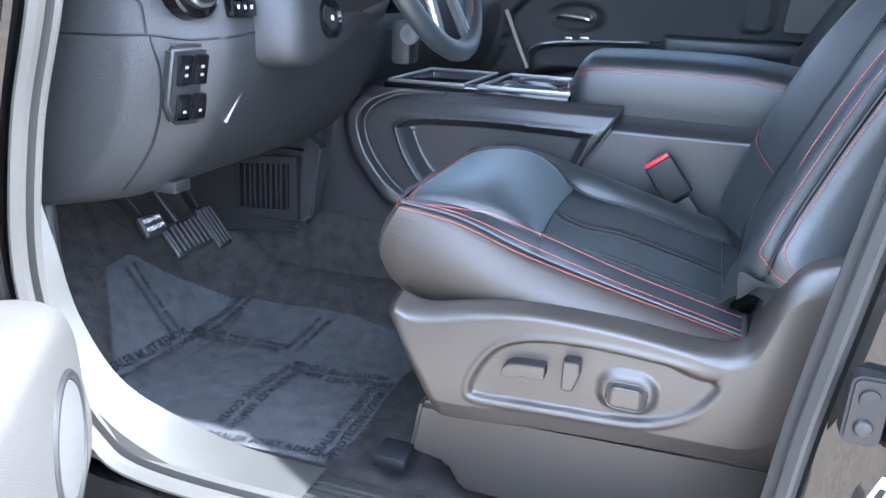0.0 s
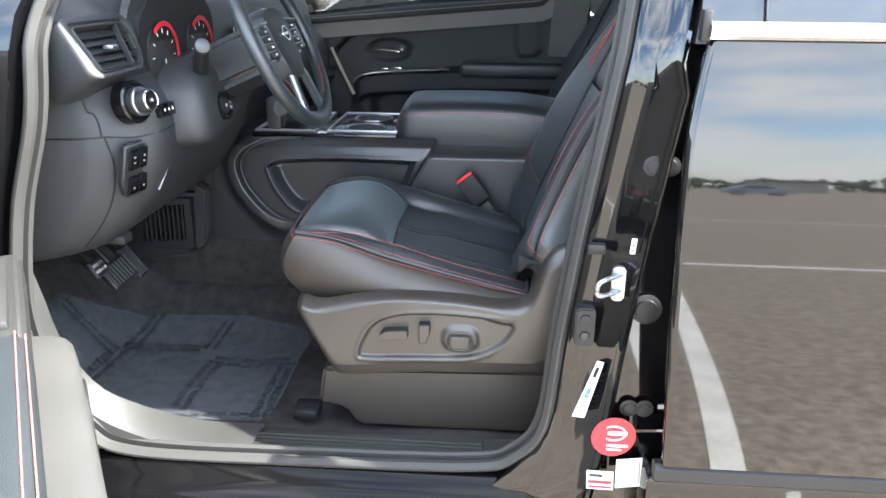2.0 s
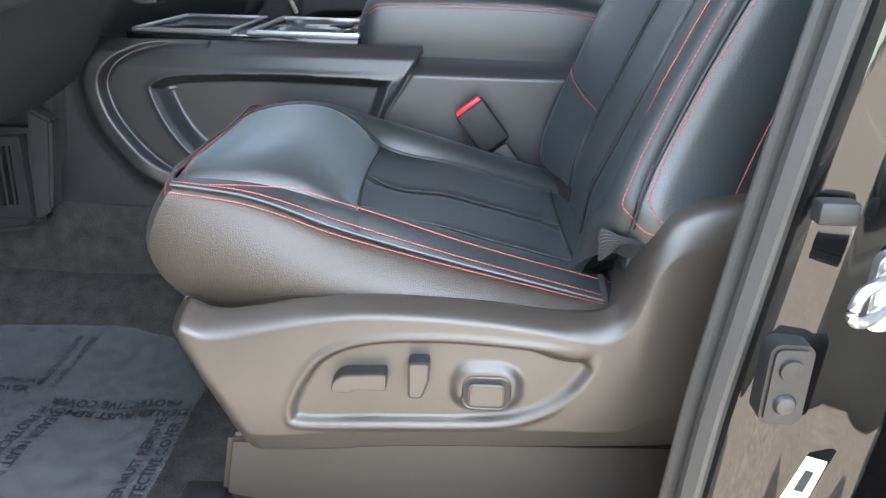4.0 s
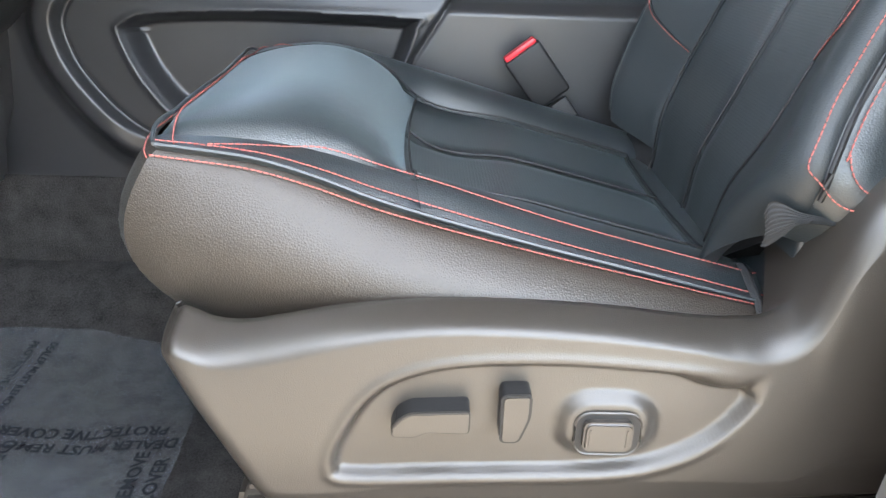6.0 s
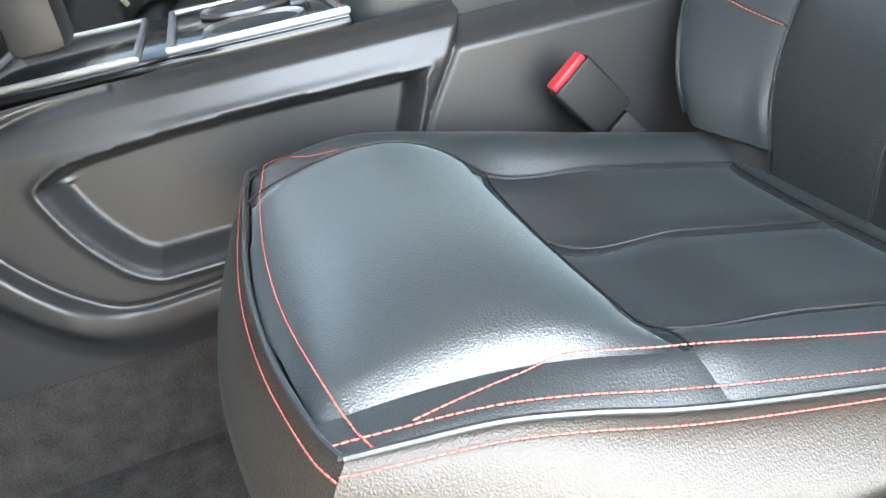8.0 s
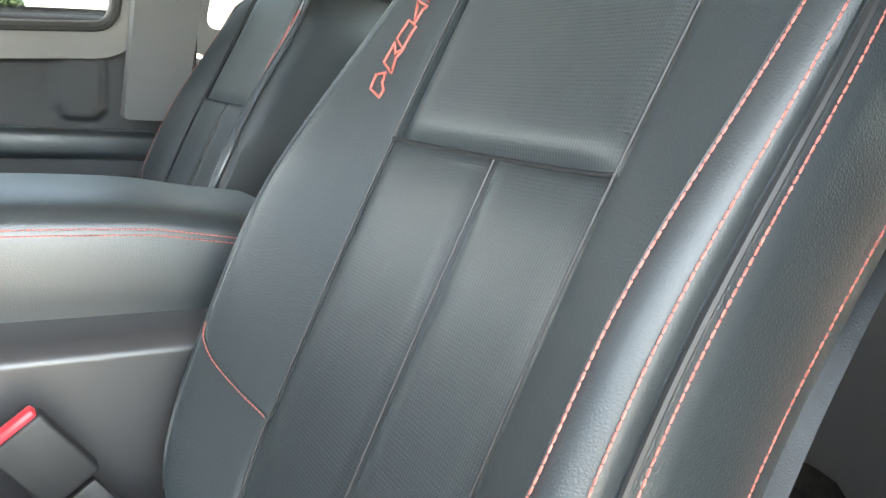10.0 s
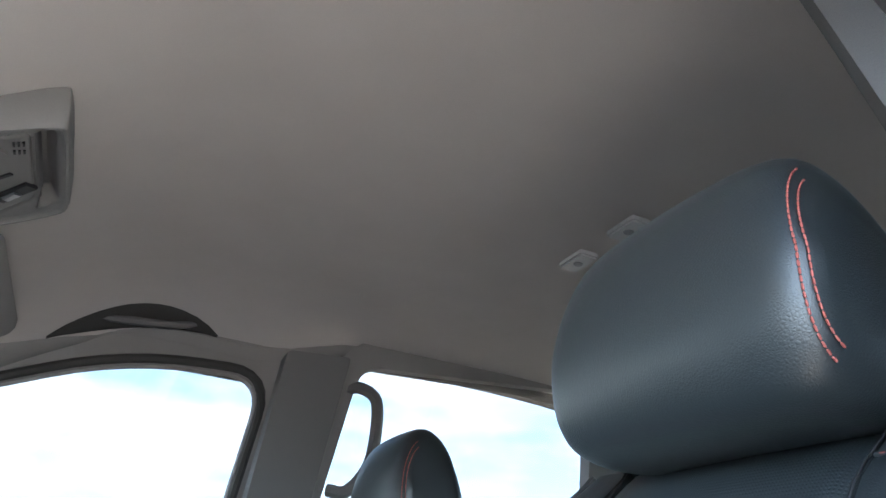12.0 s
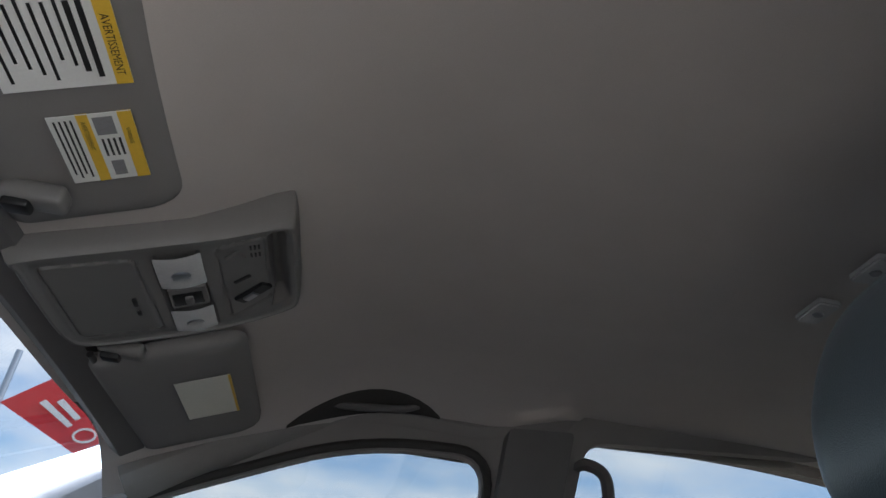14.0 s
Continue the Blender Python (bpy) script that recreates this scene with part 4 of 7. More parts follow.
side_out = [(-0.60, 0.205), (0.40, 0.205), (0.40, 0.440), (0.055, 0.444), (-0.05, 0.470), (-0.45, 0.476), (-0.60, 0.47)]
part("body", prism(side_out, "y", 0.855, 1.145, 0.010, 3), CONSOLEP, console, "dark grey textured console body")
solid("tunnel_carpet", prism(rounded([(-0.75, -0.06), (0.42, -0.06), (0.42, 0.215), (-0.52, 0.222), (-0.60, 0.26), (-0.75, 0.30)], 0.02, 3), "y", 0.824, 1.176, 0.014, 3), CARPET, "dark grey carpet on the tunnel under the console", "floor", "structure")
# moulded side skins with a storage recess, a shut line round its panel and a crescent rib
REC = [(-0.389, 0.398), (-0.371, 0.350), (-0.342, 0.307), (-0.318, 0.288), (-0.295, 0.284), (-0.206, 0.285), (-0.07, 0.288), (-0.045, 0.300), (-0.012, 0.378), (0.001, 0.420), (-0.008, 0.429), (-0.20, 0.432), (-0.34, 0.425), (-0.372, 0.417), (-0.386, 0.408)]
GRV = [(-0.30, 0.474), (-0.36, 0.471), (-0.400, 0.465), (-0.428, 0.454), (-0.449, 0.438), (-0.462, 0.414), (-0.460, 0.385), (-0.445, 0.347), (-0.411, 0.302), (-0.375, 0.271), (-0.345, 0.259), (-0.30, 0.258), (-0.21, 0.263), (-0.05, 0.268), (0.02, 0.270)]
REC = np.array([tuple(p.xy) for p in spline([(a, b, 0) for a, b in REC], 3, True)])
GRV = np.array([tuple(p.xy) for p in spline([(a, b, 0) for a, b in GRV], 4)])


def line_distance(P, x, z, closed):
    A = P if closed else P[:-1]
    B = np.roll(P, -1, 0) if closed else P[1:]
    e, w = B - A, np.array((x, z)) - A
    t = np.clip((w * e).sum(1) / np.maximum((e * e).sum(1), 1e-12), 0, 1)
    return float(np.sqrt(((w - e * t[:, None]) ** 2).sum(1)).min())


def within(P, x, z):
    Q = np.roll(P, -1, 0)
    c = (P[:, 1] > z) != (Q[:, 1] > z)
    xs = P[:, 0] + (z - P[:, 1]) / np.where(c, Q[:, 1] - P[:, 1], 1) * (Q[:, 0] - P[:, 0])
    return bool((c & (xs > x)).sum() % 2)


def ease(t):
    t = min(max(t, 0.0), 1.0)
    return t * t * (3 - 2 * t)


PANEL = np.array(list(map(tuple, GRV)) + [(0.06, 0.27), (0.06, 0.474)])
SLASH = np.array([(0.056, 0.470), (0.001, 0.381), (-0.030, 0.318), (-0.045, 0.270)])


def console_y(x, z):
    """How far the side skin lies in from its outer plane."""
    y = 0.42 * max(0.0, z - 0.437) + 0.9 * max(0.0, z - 0.462)
    d = line_distance(GRV, x, z, False)
    y += 0.008 * math.exp(-(d / 0.0042) ** 2)
    rear = x > float(np.interp(z, [0.27, 0.318, 0.381, 0.470], [-0.045, -0.030, 0.001, 0.056]))
    if within(PANEL, x, z) or rear:
        if within(REC, x, z):
            q = line_distance(REC, x, z, True)
            y += 0.003 * ease(q / 0.002) + 0.030 * ease((q - 0.001) / (0.024 if x < -0.2 and z < 0.40 else 0.016))
        elif not rear:
            y -= 0.003 * math.exp(-(line_distance(REC, x, z, True) / 0.006) ** 2)
    else:
        f = ease((-0.345 - x) / 0.07)
        y += -0.014 * f * ease((0.050 - d) / 0.022) * ease(d / 0.010) + 0.012 * ease((d - 0.02) / 0.05)
    y += 0.005 * math.exp(-(line_distance(SLASH, x, z, False) / 0.0040) ** 2)
    if rear:
        y += 0.004 + 0.012 * ease((z - 0.432) / 0.022) ** 2 + 0.06 * ease((z - 0.450) / 0.022)
    return y


for s, nm in ((1, "driver"), (-1, "passenger")):
    def Yc(o):
        return YC + s * (o - YC)
    nx, nz = (420, 130) if s > 0 else (100, 30)
    xs, zs = [-0.585 + 0.985 * i / nx for i in range(nx + 1)], [0.195 + 0.285 * j / nz for j in range(nz + 1)]
    field = [[(x, Yc(0.806 + console_y(x, z)), z) for z in zs] for x in xs]
    part("side_skin", grid(field), CONSOLEP, console, "dark grey moulded side with a storage recess", sharp=180)
# top deck with cup holders
part("deck", box(-0.44, -0.05, 0.85, 1.15, 0.474, 0.488, 0.005), GLOSS, console, "gloss black top deck")
for k, y in enumerate((0.93, 1.07)):
    part("cup_holder", lathe((-0.145, y, 0.470), (0, 0, 1), [(0.0, 0.044), (0.02, 0.050), (0.024, 0.055), (0.020, 0.057), (0.016, 0.054)], 32), SATIN, console, "round cup holder with a satin silver rim")
    part("cup_well", lathe((-0.145, y, 0.4895), (0, 0, 1), [(0, 0.047), (0.001, 0.047)], 24), BLACK, console)
part("deck_trim", sweep([(-0.235, 0.865, 0.492), (-0.055, 0.865, 0.492), (-0.055, 1.135, 0.492), (-0.235, 1.135, 0.492)], rect(0.010, 0.008, 0.002), closed=True), SATIN, console, "satin silver trim round the cup holders")
part("tray_trim", sweep([(-0.43, 0.865, 0.491), (-0.27, 0.865, 0.491), (-0.27, 1.135, 0.491), (-0.43, 1.135, 0.491)], rect(0.008, 0.008, 0.002), closed=True), SATIN, console)
# armrest lid: a thick pad with a rolled nose, its seam running along the upper edge and down the nose
arm = thing("armrest", "padded black leather armrest lid on the console with red stitching", "armrest")


def arm_section(t):
    """Outline across the lid at t from nose to tail."""
    x = -0.056 + 0.47 * t
    nose = 1 - max(0.0, 1 - t / 0.085) ** 2.2
    top = 0.449 + (0.118 + 0.006 * math.sin(math.pi * min(1, t * 1.15)) - 0.014 * max(0, t - 0.7) / 0.3) * (0.58 + 0.42 * nose)
    hw = 0.137 - 0.022 * (1 - nose)
    bot = 0.458 - 0.022 * t
    pts = [(hw - 0.012, bot), (hw - 0.003, bot + 0.006), (hw, bot + 0.022), (hw + 0.002, bot + 0.05), (hw - 0.001, top - 0.030), (hw - 0.009, top - 0.014), (hw - 0.025, top - 0.004), (hw - 0.06, top + 0.002), (0.03, top + 0.004)]
    full = [(-a, b_) for a, b_ in pts] + [(a, b_) for a, b_ in reversed(pts)]
    return x, [tuple(p.xy) for p in spline([(a, b_, 0) for a, b_ in full], 3, True)]


ts = [0, 0.004, 0.012, 0.025, 0.04, 0.06, 0.085] + [0.085 + 0.915 * k / 16 for k in range(1, 17)]
rows = []
for t in ts:
    x, o = arm_section(t)
    rows.append([(x, YC + a, b_) for a, b_ in o])
part("pad", grid(rows, close_v=True, caps=True), LEATHER, arm, "padded black leather lid", sharp=60)

for sg in (-1, 1):
    for lift in (0.0, 0.006):
        pts = []
        for k in range(60):
            t = 1.0 - 0.96 * k / 59
            x = -0.056 + 0.47 * t
            top = 0.449 + (0.118 + 0.006 * math.sin(math.pi * min(1, t * 1.15)) - 0.014 * max(0, t - 0.7) / 0.3) * (0.58 + 0.42 * (1 - max(0.0, 1 - t / 0.085) ** 2.2))
            pts.append((x, YC + sg * (0.1375 - 0.022 * max(0.0, 1 - t / 0.085) ** 2.2), top - 0.024 - lift))
        x0, _, z0 = pts[-1]
        pts += [(x0 - 0.012 - 0.0055 * k + 0.003 * k * k / 6, YC + sg * (0.131 - 0.004 * k), z0 - 0.010 * k * (1 + 0.1 * k)) for k in range(1, 6)][: 0 if lift else 5]
        thread(pts, "stitching", arm, r=0.0007)
part("seam", sweep([(x, YC - 0.1385, 0.4565 - 0.022 * (x + 0.056) / 0.47) for x in [-0.03 + 0.42 * k / 20 for k in range(21)]], rect(0.004, 0.005, 0.001)), BLACK, arm, "dark shut line under the lid")
# belt buckle
buckle = thing("seat_belt_buckle", "black seat belt buckle with a red release button", "belt buckle")
d = Vector((0.62, 0.0, -0.79))
mb = Matrix.Translation((0.136, 0.757, 0.400)) @ pose(0, 0, 0, 0, -38, 0).to_4x4()
part("housing", box(-0.026, 0.026, -0.011, 0.011, -0.075, 0.0, 0.004, 3, m=mb), BLACK, buckle, "black plastic buckle housing")
part("button", box(-0.023, 0.023, -0.008, 0.008, -0.002, 0.007, 0.003, 2, m=mb), REDP, buckle, "red release button")
part("stalk", box(-0.016, 0.016, -0.006, 0.006, -0.19, -0.08, 0.004, 2, m=mb), BLACK, buckle)

# ---------------------------------------------------------------- text helper


def text_bm(words, size, m, depth=0.0, heavy=0.0):
    """Lettering as mesh, with Blender's own font, laid by the matrix m."""
    cu = bpy.data.curves.new("words", "FONT")
    cu.body, cu.size, cu.align_x, cu.align_y, cu.extrude, cu.resolution_u = words, size, "CENTER", "CENTER", depth, 2
    cu.offset = size * heavy
    ob = bpy.data.objects.new("words", cu)
    scene.collection.objects.link(ob)
    dg = bpy.context.evaluated_depsgraph_get()
    me = bpy.data.meshes.new_from_object(ob.evaluated_get(dg))
    bm = bmesh.new()
    bm.from_mesh(me)
    bpy.data.objects.remove(ob)
    bpy.data.curves.remove(cu)
    bpy.data.meshes.remove(me)
    bmesh.ops.transform(bm, matrix=m, verts=bm.verts)
    return bm


def frame_m(o, x, y):
    """A matrix with its origin and the directions of reading and of the letters' tops."""
    x, y = Vector(x).normalized(), Vector(y)
    z = x.cross(y).normalized()
    y = z.cross(x)
    return Matrix(((x.x, y.x, z.x, o[0]), (x.y, y.y, z.y, o[1]), (x.z, y.z, z.z, o[2]), (0, 0, 0, 1)))


def flat(name, pts, material, parent=None, label="", thick=0.0008):
    """A thin sheet with an outline in space."""
    P = [Vector(p) for p in pts]
    n = (P[1] - P[0]).cross(P[2] - P[0]).normalized() * thick
    bm = bmesh.new()
    lo, hi = [bm.verts.new(p) for p in P], [bm.verts.new(p + n) for p in P]
    bm.faces.new(lo)
    bm.faces.new(hi[::-1])
    for i in range(len(P)):
        j = (i + 1) % len(P)
        bm.faces.new((lo[i], lo[j], hi[j], hi[i]))
    return part(name, bm, material, parent, label, smooth=False)


# ---------------------------------------------------------------- door opening on the driver's side
SEALX = [(-0.05, 0.30), (0.113, 0.324), (0.297, 0.341), (0.504, 0.367), (0.69, 0.395), (0.857, 0.42), (1.02, 0.445), (1.20, 0.47)]


def seal_x(z):
    return float(np.interp(z, [a for a, _ in SEALX], [b for _, b in SEALX]))


loop = [(0.42, 0.857), (0.395, 0.69), (0.367, 0.504), (0.341, 0.297), (0.322, 0.113), (0.272, 0.042), (0.189, 0.014), (-0.111, 0.006), (-0.46, 0.006), (-0.56, 0.05),
        (-0.625, 0.16), (-0.650, 0.30), (-0.620, 0.488), (-0.565, 0.658), (-0.528, 0.838), (-0.44, 0.99), (-0.22, 1.125), (0.06, 1.205), (0.32, 1.215), (0.42, 1.16), (0.438, 1.02)]
sp = [Vector((p.x, 0.092 + lean(p.z), p.z)) for p in spline([(a, 0, b) for a, b in loop], 8, True)]
seal = thing("door_seal", "grey rubber weatherstrip round the driver's door opening", "seal", kind="structure")
part("bulb", sweep(sp, rect(0.020, 0.026, 0.008), closed=True, up=Vector((0, 1, 0))), SEAL, seal)
part("lip", sweep([p + Vector((0, 0.022, 0)) for p in sp], rect(0.034, 0.012, 0.004), closed=True, up=Vector((0, 1, 0))), SEAL, seal)

# B pillar body: painted flange between the two doors
rows = []
for i in range(33):
    z = -0.16 + 1.42 * i / 32
    x0, ly = seal_x(z), lean(z)
    bx = 0.10 * max(0, 1 - max(0, z + 0.02) / 0.16) ** 2
    ed = 0.068 if z < 0.75 else 0.05
    rows.append([(x0 - bx + 0.004, 0.118 + ly, z), (x0 - bx + 0.009, 0.084 + ly, z), (x0 - bx + 0.014, 0.077 + ly, z), (x0 - bx * 0.8 + 0.024, 0.074 + ly, z), (x0 - bx * 0.6 + 0.046, 0.071 + ly, z), (x0 - bx * 0.5 + 0.053, 0.066 + ly, z),
                 (x0 + ed - 0.006, 0.052 + ly, z), (x0 + ed + 0.012, 0.047 + ly, z), (x0 + ed + 0.020, 0.032 + ly, z), (x0 + ed + 0.026, 0.027 + ly, z), (x0 + ed + 0.033, 0.030 + ly, z), (x0 + ed + 0.040, 0.052 + ly, z), (0.60, 0.060 + ly, z), (0.60, 0.16 + ly, z), (x0 + 0.03, 0.16 + ly, z)])
bp = thing("b_pillar", "gloss black painted pillar between the doors with striker and stickers", "pillar", kind="structure")
part("panel", grid(rows, close_v=True, caps=True), PAINT, bp, "gloss black painted pillar panel", sharp=50)
rows = [[(seal_x(z) + 0.02 + dxx, 0.165 + lean(z) + dy, z) for dxx, dy in ((0, 0), (0.0, 0.03), (0.03, 0.05), (0.16, 0.05), (0.19, 0.0))] for z in [0.0 + 1.22 * k / 16 for k in range(17)]]
part("inner_trim", grid(rows), PILLAR, bp, "grey plastic inner pillar trim")
# striker
part("striker_plate", prism([(p[0], p[1]) for p in rrect(0.412, 0.434, 0.390, 0.450, 0.009)], "y", 0.033, 0.046, 0.002), SATIN, bp, "bright zinc striker plate")
part("striker_loop", tube(spline([(0.428, 0.038, 0.436), (0.400, 0.012, 0.436), (0.388, 0.006, 0.430), (0.386, 0.006, 0.414), (0.398, 0.012, 0.408), (0.428, 0.038, 0.408)], 5), 0.0042, 8), SATIN, bp, "bright steel striker loop")
for z in (0.399, 0.442):
    part("screw", lathe((0.424, 0.033, z), (0, -1, 0), [(0, 0.006), (0.002, 0.006), (0.003, 0.003), (0.0032, 0.0)], 12), SATIN, bp)
part("slot", box(0.372, 0.402, 0.052, 0.070, 0.462, 0.480, 0.004), BLACK, bp)
# door light switch
part("switch_plate", prism(rrect(0.360, 0.394, 0.296, 0.366, 0.009), "y", 0.052, 0.078, 0.003), BLACK, bp, "black door light switch")
part("plunger", lathe((0.377, 0.054, 0.316), (0, -1, 0), [(0, 0.009), (0.003, 0.009), (0.006, 0.007), (0.007, 0.003), (0.0072, 0)], 16), PLASTIC, bp)
part("plunger", lathe((0.377, 0.054, 0.346), (0, -1, 0), [(0, 0.010), (0.005, 0.009), (0.006, 0)], 14), BLACK, bp)
# rear door hinges and wiring boot in the shut line
for z in (0.615, 0.185):
    for k in (0, 0.026):
        part("hinge_bolt", lathe((0.462 + k, 0.045, z), (0, -1, 0), [(0, 0.016), (0.002, 0.016), (0.003, 0.011), (0.005, 0.010), (0.0055, 0.004), (0.0056, 0)], 18), BLACK, bp)
part("wiring_boot", lathe((0.474, 0.048, 0.372), (0, -1, 0), [(0, 0.026), (0.003, 0.026), (0.005, 0.019), (0.008, 0.017), (0.009, 0.010), (0.0092, 0)], 20), BLACK, bp, "black rubber wiring boot")
# stickers on the pillar foot
st = thing("round_sticker", "round red dealer sticker on the black pillar", "sticker")
part("disc", lathe((0.437, 0.0245, 0.138), (0.08, -1, 0.0), [(0, 0.0385), (0.0008, 0.0385), (0.0009, 0)], 40), REDP, st)
part("ring", sweep([(0.437 + 0.020 * math.cos(a), 0.0232, 0.146 + 0.014 * math.sin(a)) for a in [2 * math.pi * k / 28 for k in range(28)]], rect(0.0022, 0.0012), closed=True, up=Vector((0, 1, 0))), WHITE, st, "white ring print")
for k, (w, z, h) in enumerate(((0.046, 0.146, 0.007), (0.052, 0.121, 0.0045), (0.03, 0.113, 0.003))):
    flat("print", [(0.437 - w / 2, 0.0236, z - h / 2), (0.437 + w / 2, 0.0236, z - h / 2), (0.437 + w / 2, 0.0236, z + h / 2), (0.437 - w / 2, 0.0236, z + h / 2)], WHITE, st)


def sheet(name, label, corners, bars, material=PAPER, ink=INK, stripe_mat=None):
    """A printed label: corners lower left, lower right, upper right, upper left; bars in 0..1."""
    root = thing(name, label, "label", "labels")
    P = [Vector(c) for c in corners]
    flat("paper", P, material, root)
    n = (P[1] - P[0]).cross(P[2] - P[0]).normalized()

    def at(u, v, h):
        return (P[0] * (1 - u) + P[1] * u) * (1 - v) + (P[3] * (1 - u) + P[2] * u) * v + n * h
    for b in bars:
        u0, u1, v0, v1 = b[:4]
        m = b[4] if len(b) > 4 else ink
        for sgn in (1.3, -0.6):
            flat("print", [at(u0, v0, 0.0008 * sgn), at(u1, v0, 0.0008 * sgn), at(u1, v1, 0.0008 * sgn), at(u0, v1, 0.0008 * sgn)], m, root, thick=0.0002)
    return root


GREYI = mat("grey_ink", (0.25, 0.25, 0.26), 0.6)
sheet("pillar_label", "cream paper label with rows of small print on the pillar", [(0.447, 0.021, 0.036), (0.492, 0.024, 0.040), (0.490, 0.024, 0.099), (0.445, 0.021, 0.095)],
      [(0.12, 0.8, 0.1 + 0.09 * k, 0.13 + 0.09 * k, GREYI) for k in range(9)] + [(0.88, 0.93, 0.1, 0.9, GREYI)])
sheet("pillar_label", "white paper label with a red band on the pillar", [(0.398, 0.026, 0.028), (0.444, 0.022, 0.030), (0.442, 0.022, 0.068), (0.396, 0.026, 0.066)],
      [(0.05, 0.95, 0.32, 0.5, REDP), (0.05, 0.95, 0.08, 0.2, REDP), (0.1, 0.6, 0.68, 0.84)], WHITE)
sheet("tyre_label", "white tyre label with small print on the pillar edge", [(0.366, 0.050, 0.160), (0.386, 0.036, 0.166), (0.412, 0.036, 0.276), (0.402, 0.048, 0.272)],
      [(0.25, 0.75, 0.1 + 0.1 * k, 0.14 + 0.1 * k, GREYI) for k in range(6)] + [(0.3, 0.7, 0.72, 0.9, INK), (0.3, 0.7, 0.35, 0.5, mat("blue_ink", (0.1, 0.2, 0.6), 0.6))], WHITE)
sheet("jamb_label", "small white label above the striker", [(0.436, 0.033, 0.474), (0.444, 0.031, 0.474), (0.446, 0.031, 0.500), (0.438, 0.033, 0.500)], [(0.2, 0.8, 0.2, 0.3), (0.2, 0.8, 0.5, 0.6)], WHITE)

# rocker panel and sill
rows = []
for i in range(30):
    x = -0.75 + 2.35 * i / 29
    rows.append([(x, 0.10, 0.0), (x, 0.082, -0.004), (x, 0.070, -0.030), (x, 0.040, -0.046), (x, 0.006, -0.060), (x, -0.006, -0.085), (x, -0.004, -0.20), (x, 0.06, -0.26), (x, 0.12, -0.26)])
solid("rocker", grid(rows), mat("rocker_paint", (0.003, 0.003, 0.0033), 0.10, spec=0.15), "gloss black painted rocker panel under the door opening", "rocker panel", "structure", sharp=60)
sill = thing("sill_plate", "ribbed dark plastic scuff plate on the door sill", "sill plate", kind="structure")
rows = []
for i in range(45):
    x = -0.62 + 0.96 * i / 44
    up = 0.30 * max(0, -0.46 - x) ** 1.25 + 0.5 * max(0, x - 0.20) ** 2
    rows.append([(x, 0.206, -0.03 + up), (x, 0.200, 0.004 + up), (x, 0.185, 0.010 + up), (x, 0.12, 0.006 + up), (x, 0.104, 0.002 + up), (x, 0.100, -0.01 + up)])
part("plate", grid(rows), SILLP, sill, "dark plastic scuff plate")
for k in range(6):
    y = 0.115 + 0.0115 * k
    part("rib", sweep([(-0.345 + 0.012 * k, y, 0.0078 + 0.0003 * k), (0.205, y, 0.0080 + 0.0003 * k)], [(-0.0035, -0.002), (0.0035, -0.002), (0.0018, 0.0022), (-0.0018, 0.0022)]), SILLP, sill)
part("joint", box(0.208, 0.2105, 0.108, 0.188, 0.0075, 0.0115), BLACK, sill)
part("joint", box(-0.375, -0.373, 0.108, 0.19, 0.0065, 0.0105), BLACK, sill)
# rising end of the sill trim in front, under the dashboard
rows = []
for (x, z, w) in [(p.x, p.z, p.y) for p in spline([(-0.655, 0.018, 0.39), (-0.640, 0.026, 0.30), (-0.622, 0.034, 0.20), (-0.575, 0.050, 0.10), (-0.50, 0.070, 0.045), (-0.38, 0.078, 0.012), (-0.25, 0.078, 0.010)], 6)]:
    rows.append([(x - 0.018, 0.108, z - 0.012), (x - 0.004, 0.112, z - 0.003), (x + 0.004, 0.125, z + 0.003), (x + 0.010, 0.112 + w, z + 0.010), (x + 0.004, 0.118 + w, z - 0.005)])
part("kick_trim", grid(rows), SILLP, sill, "grey plastic kick trim rising to the dashboard")
solid("kick_panel", box(-1.1, -0.71, 0.205, 0.23, -0.03, 0.42, 0.01), DASH, "dark kick panel beside the pedals", "trim", "structure")

# hinge pillar in front of the opening, painted, with the hinge bolts
rows = [[(float(np.interp(z, [0.0, 0.3, 0.488, 0.658, 0.838, 1.0], [-0.60, -0.665, -0.63, -0.575, -0.538, -0.45])) + dxx, 0.075 + lean(z) + dy, z) for dxx, dy in ((0.0, 0.035), (-0.02, 0.0), (-0.10, -0.02), (-0.26, -0.03), (-0.30, 0.1))] for z in [-0.05 + 1.0 * k / 16 for k in range(17)]]
hp = thing("hinge_pillar", "gloss black painted hinge pillar with door hinge bolts", "pillar", kind="structure")
part("panel", grid(rows), PAINT, hp)
for x, z in ((-0.635, 0.735), (-0.67, 0.58)):
    part("bolt", lathe((x, 0.07, z), (0.3, -1, 0), [(0, 0.026), (0.006, 0.025), (0.009, 0.018), (0.0095, 0)], 20), BLACK, hp)
part("check_strap", box(-0.70, -0.62, 0.02, 0.05, 0.60, 0.612, 0.003), CHROME, hp)

# ---------------------------------------------------------------- rear door, closed
DX = [(0.093, 0.509), (0.128, 0.508), (0.356, 0.493), (0.542, 0.488), (0.67, 0.490), (0.74, 0.499), (0.81, 0.512)]


def skin_y(z):
    return -0.053 * (1 - ((z - 0.35) / 0.46) ** 2)


rd = thing("rear_door", "closed gloss black rear door mirroring the parking lot", "car door")
rows = []
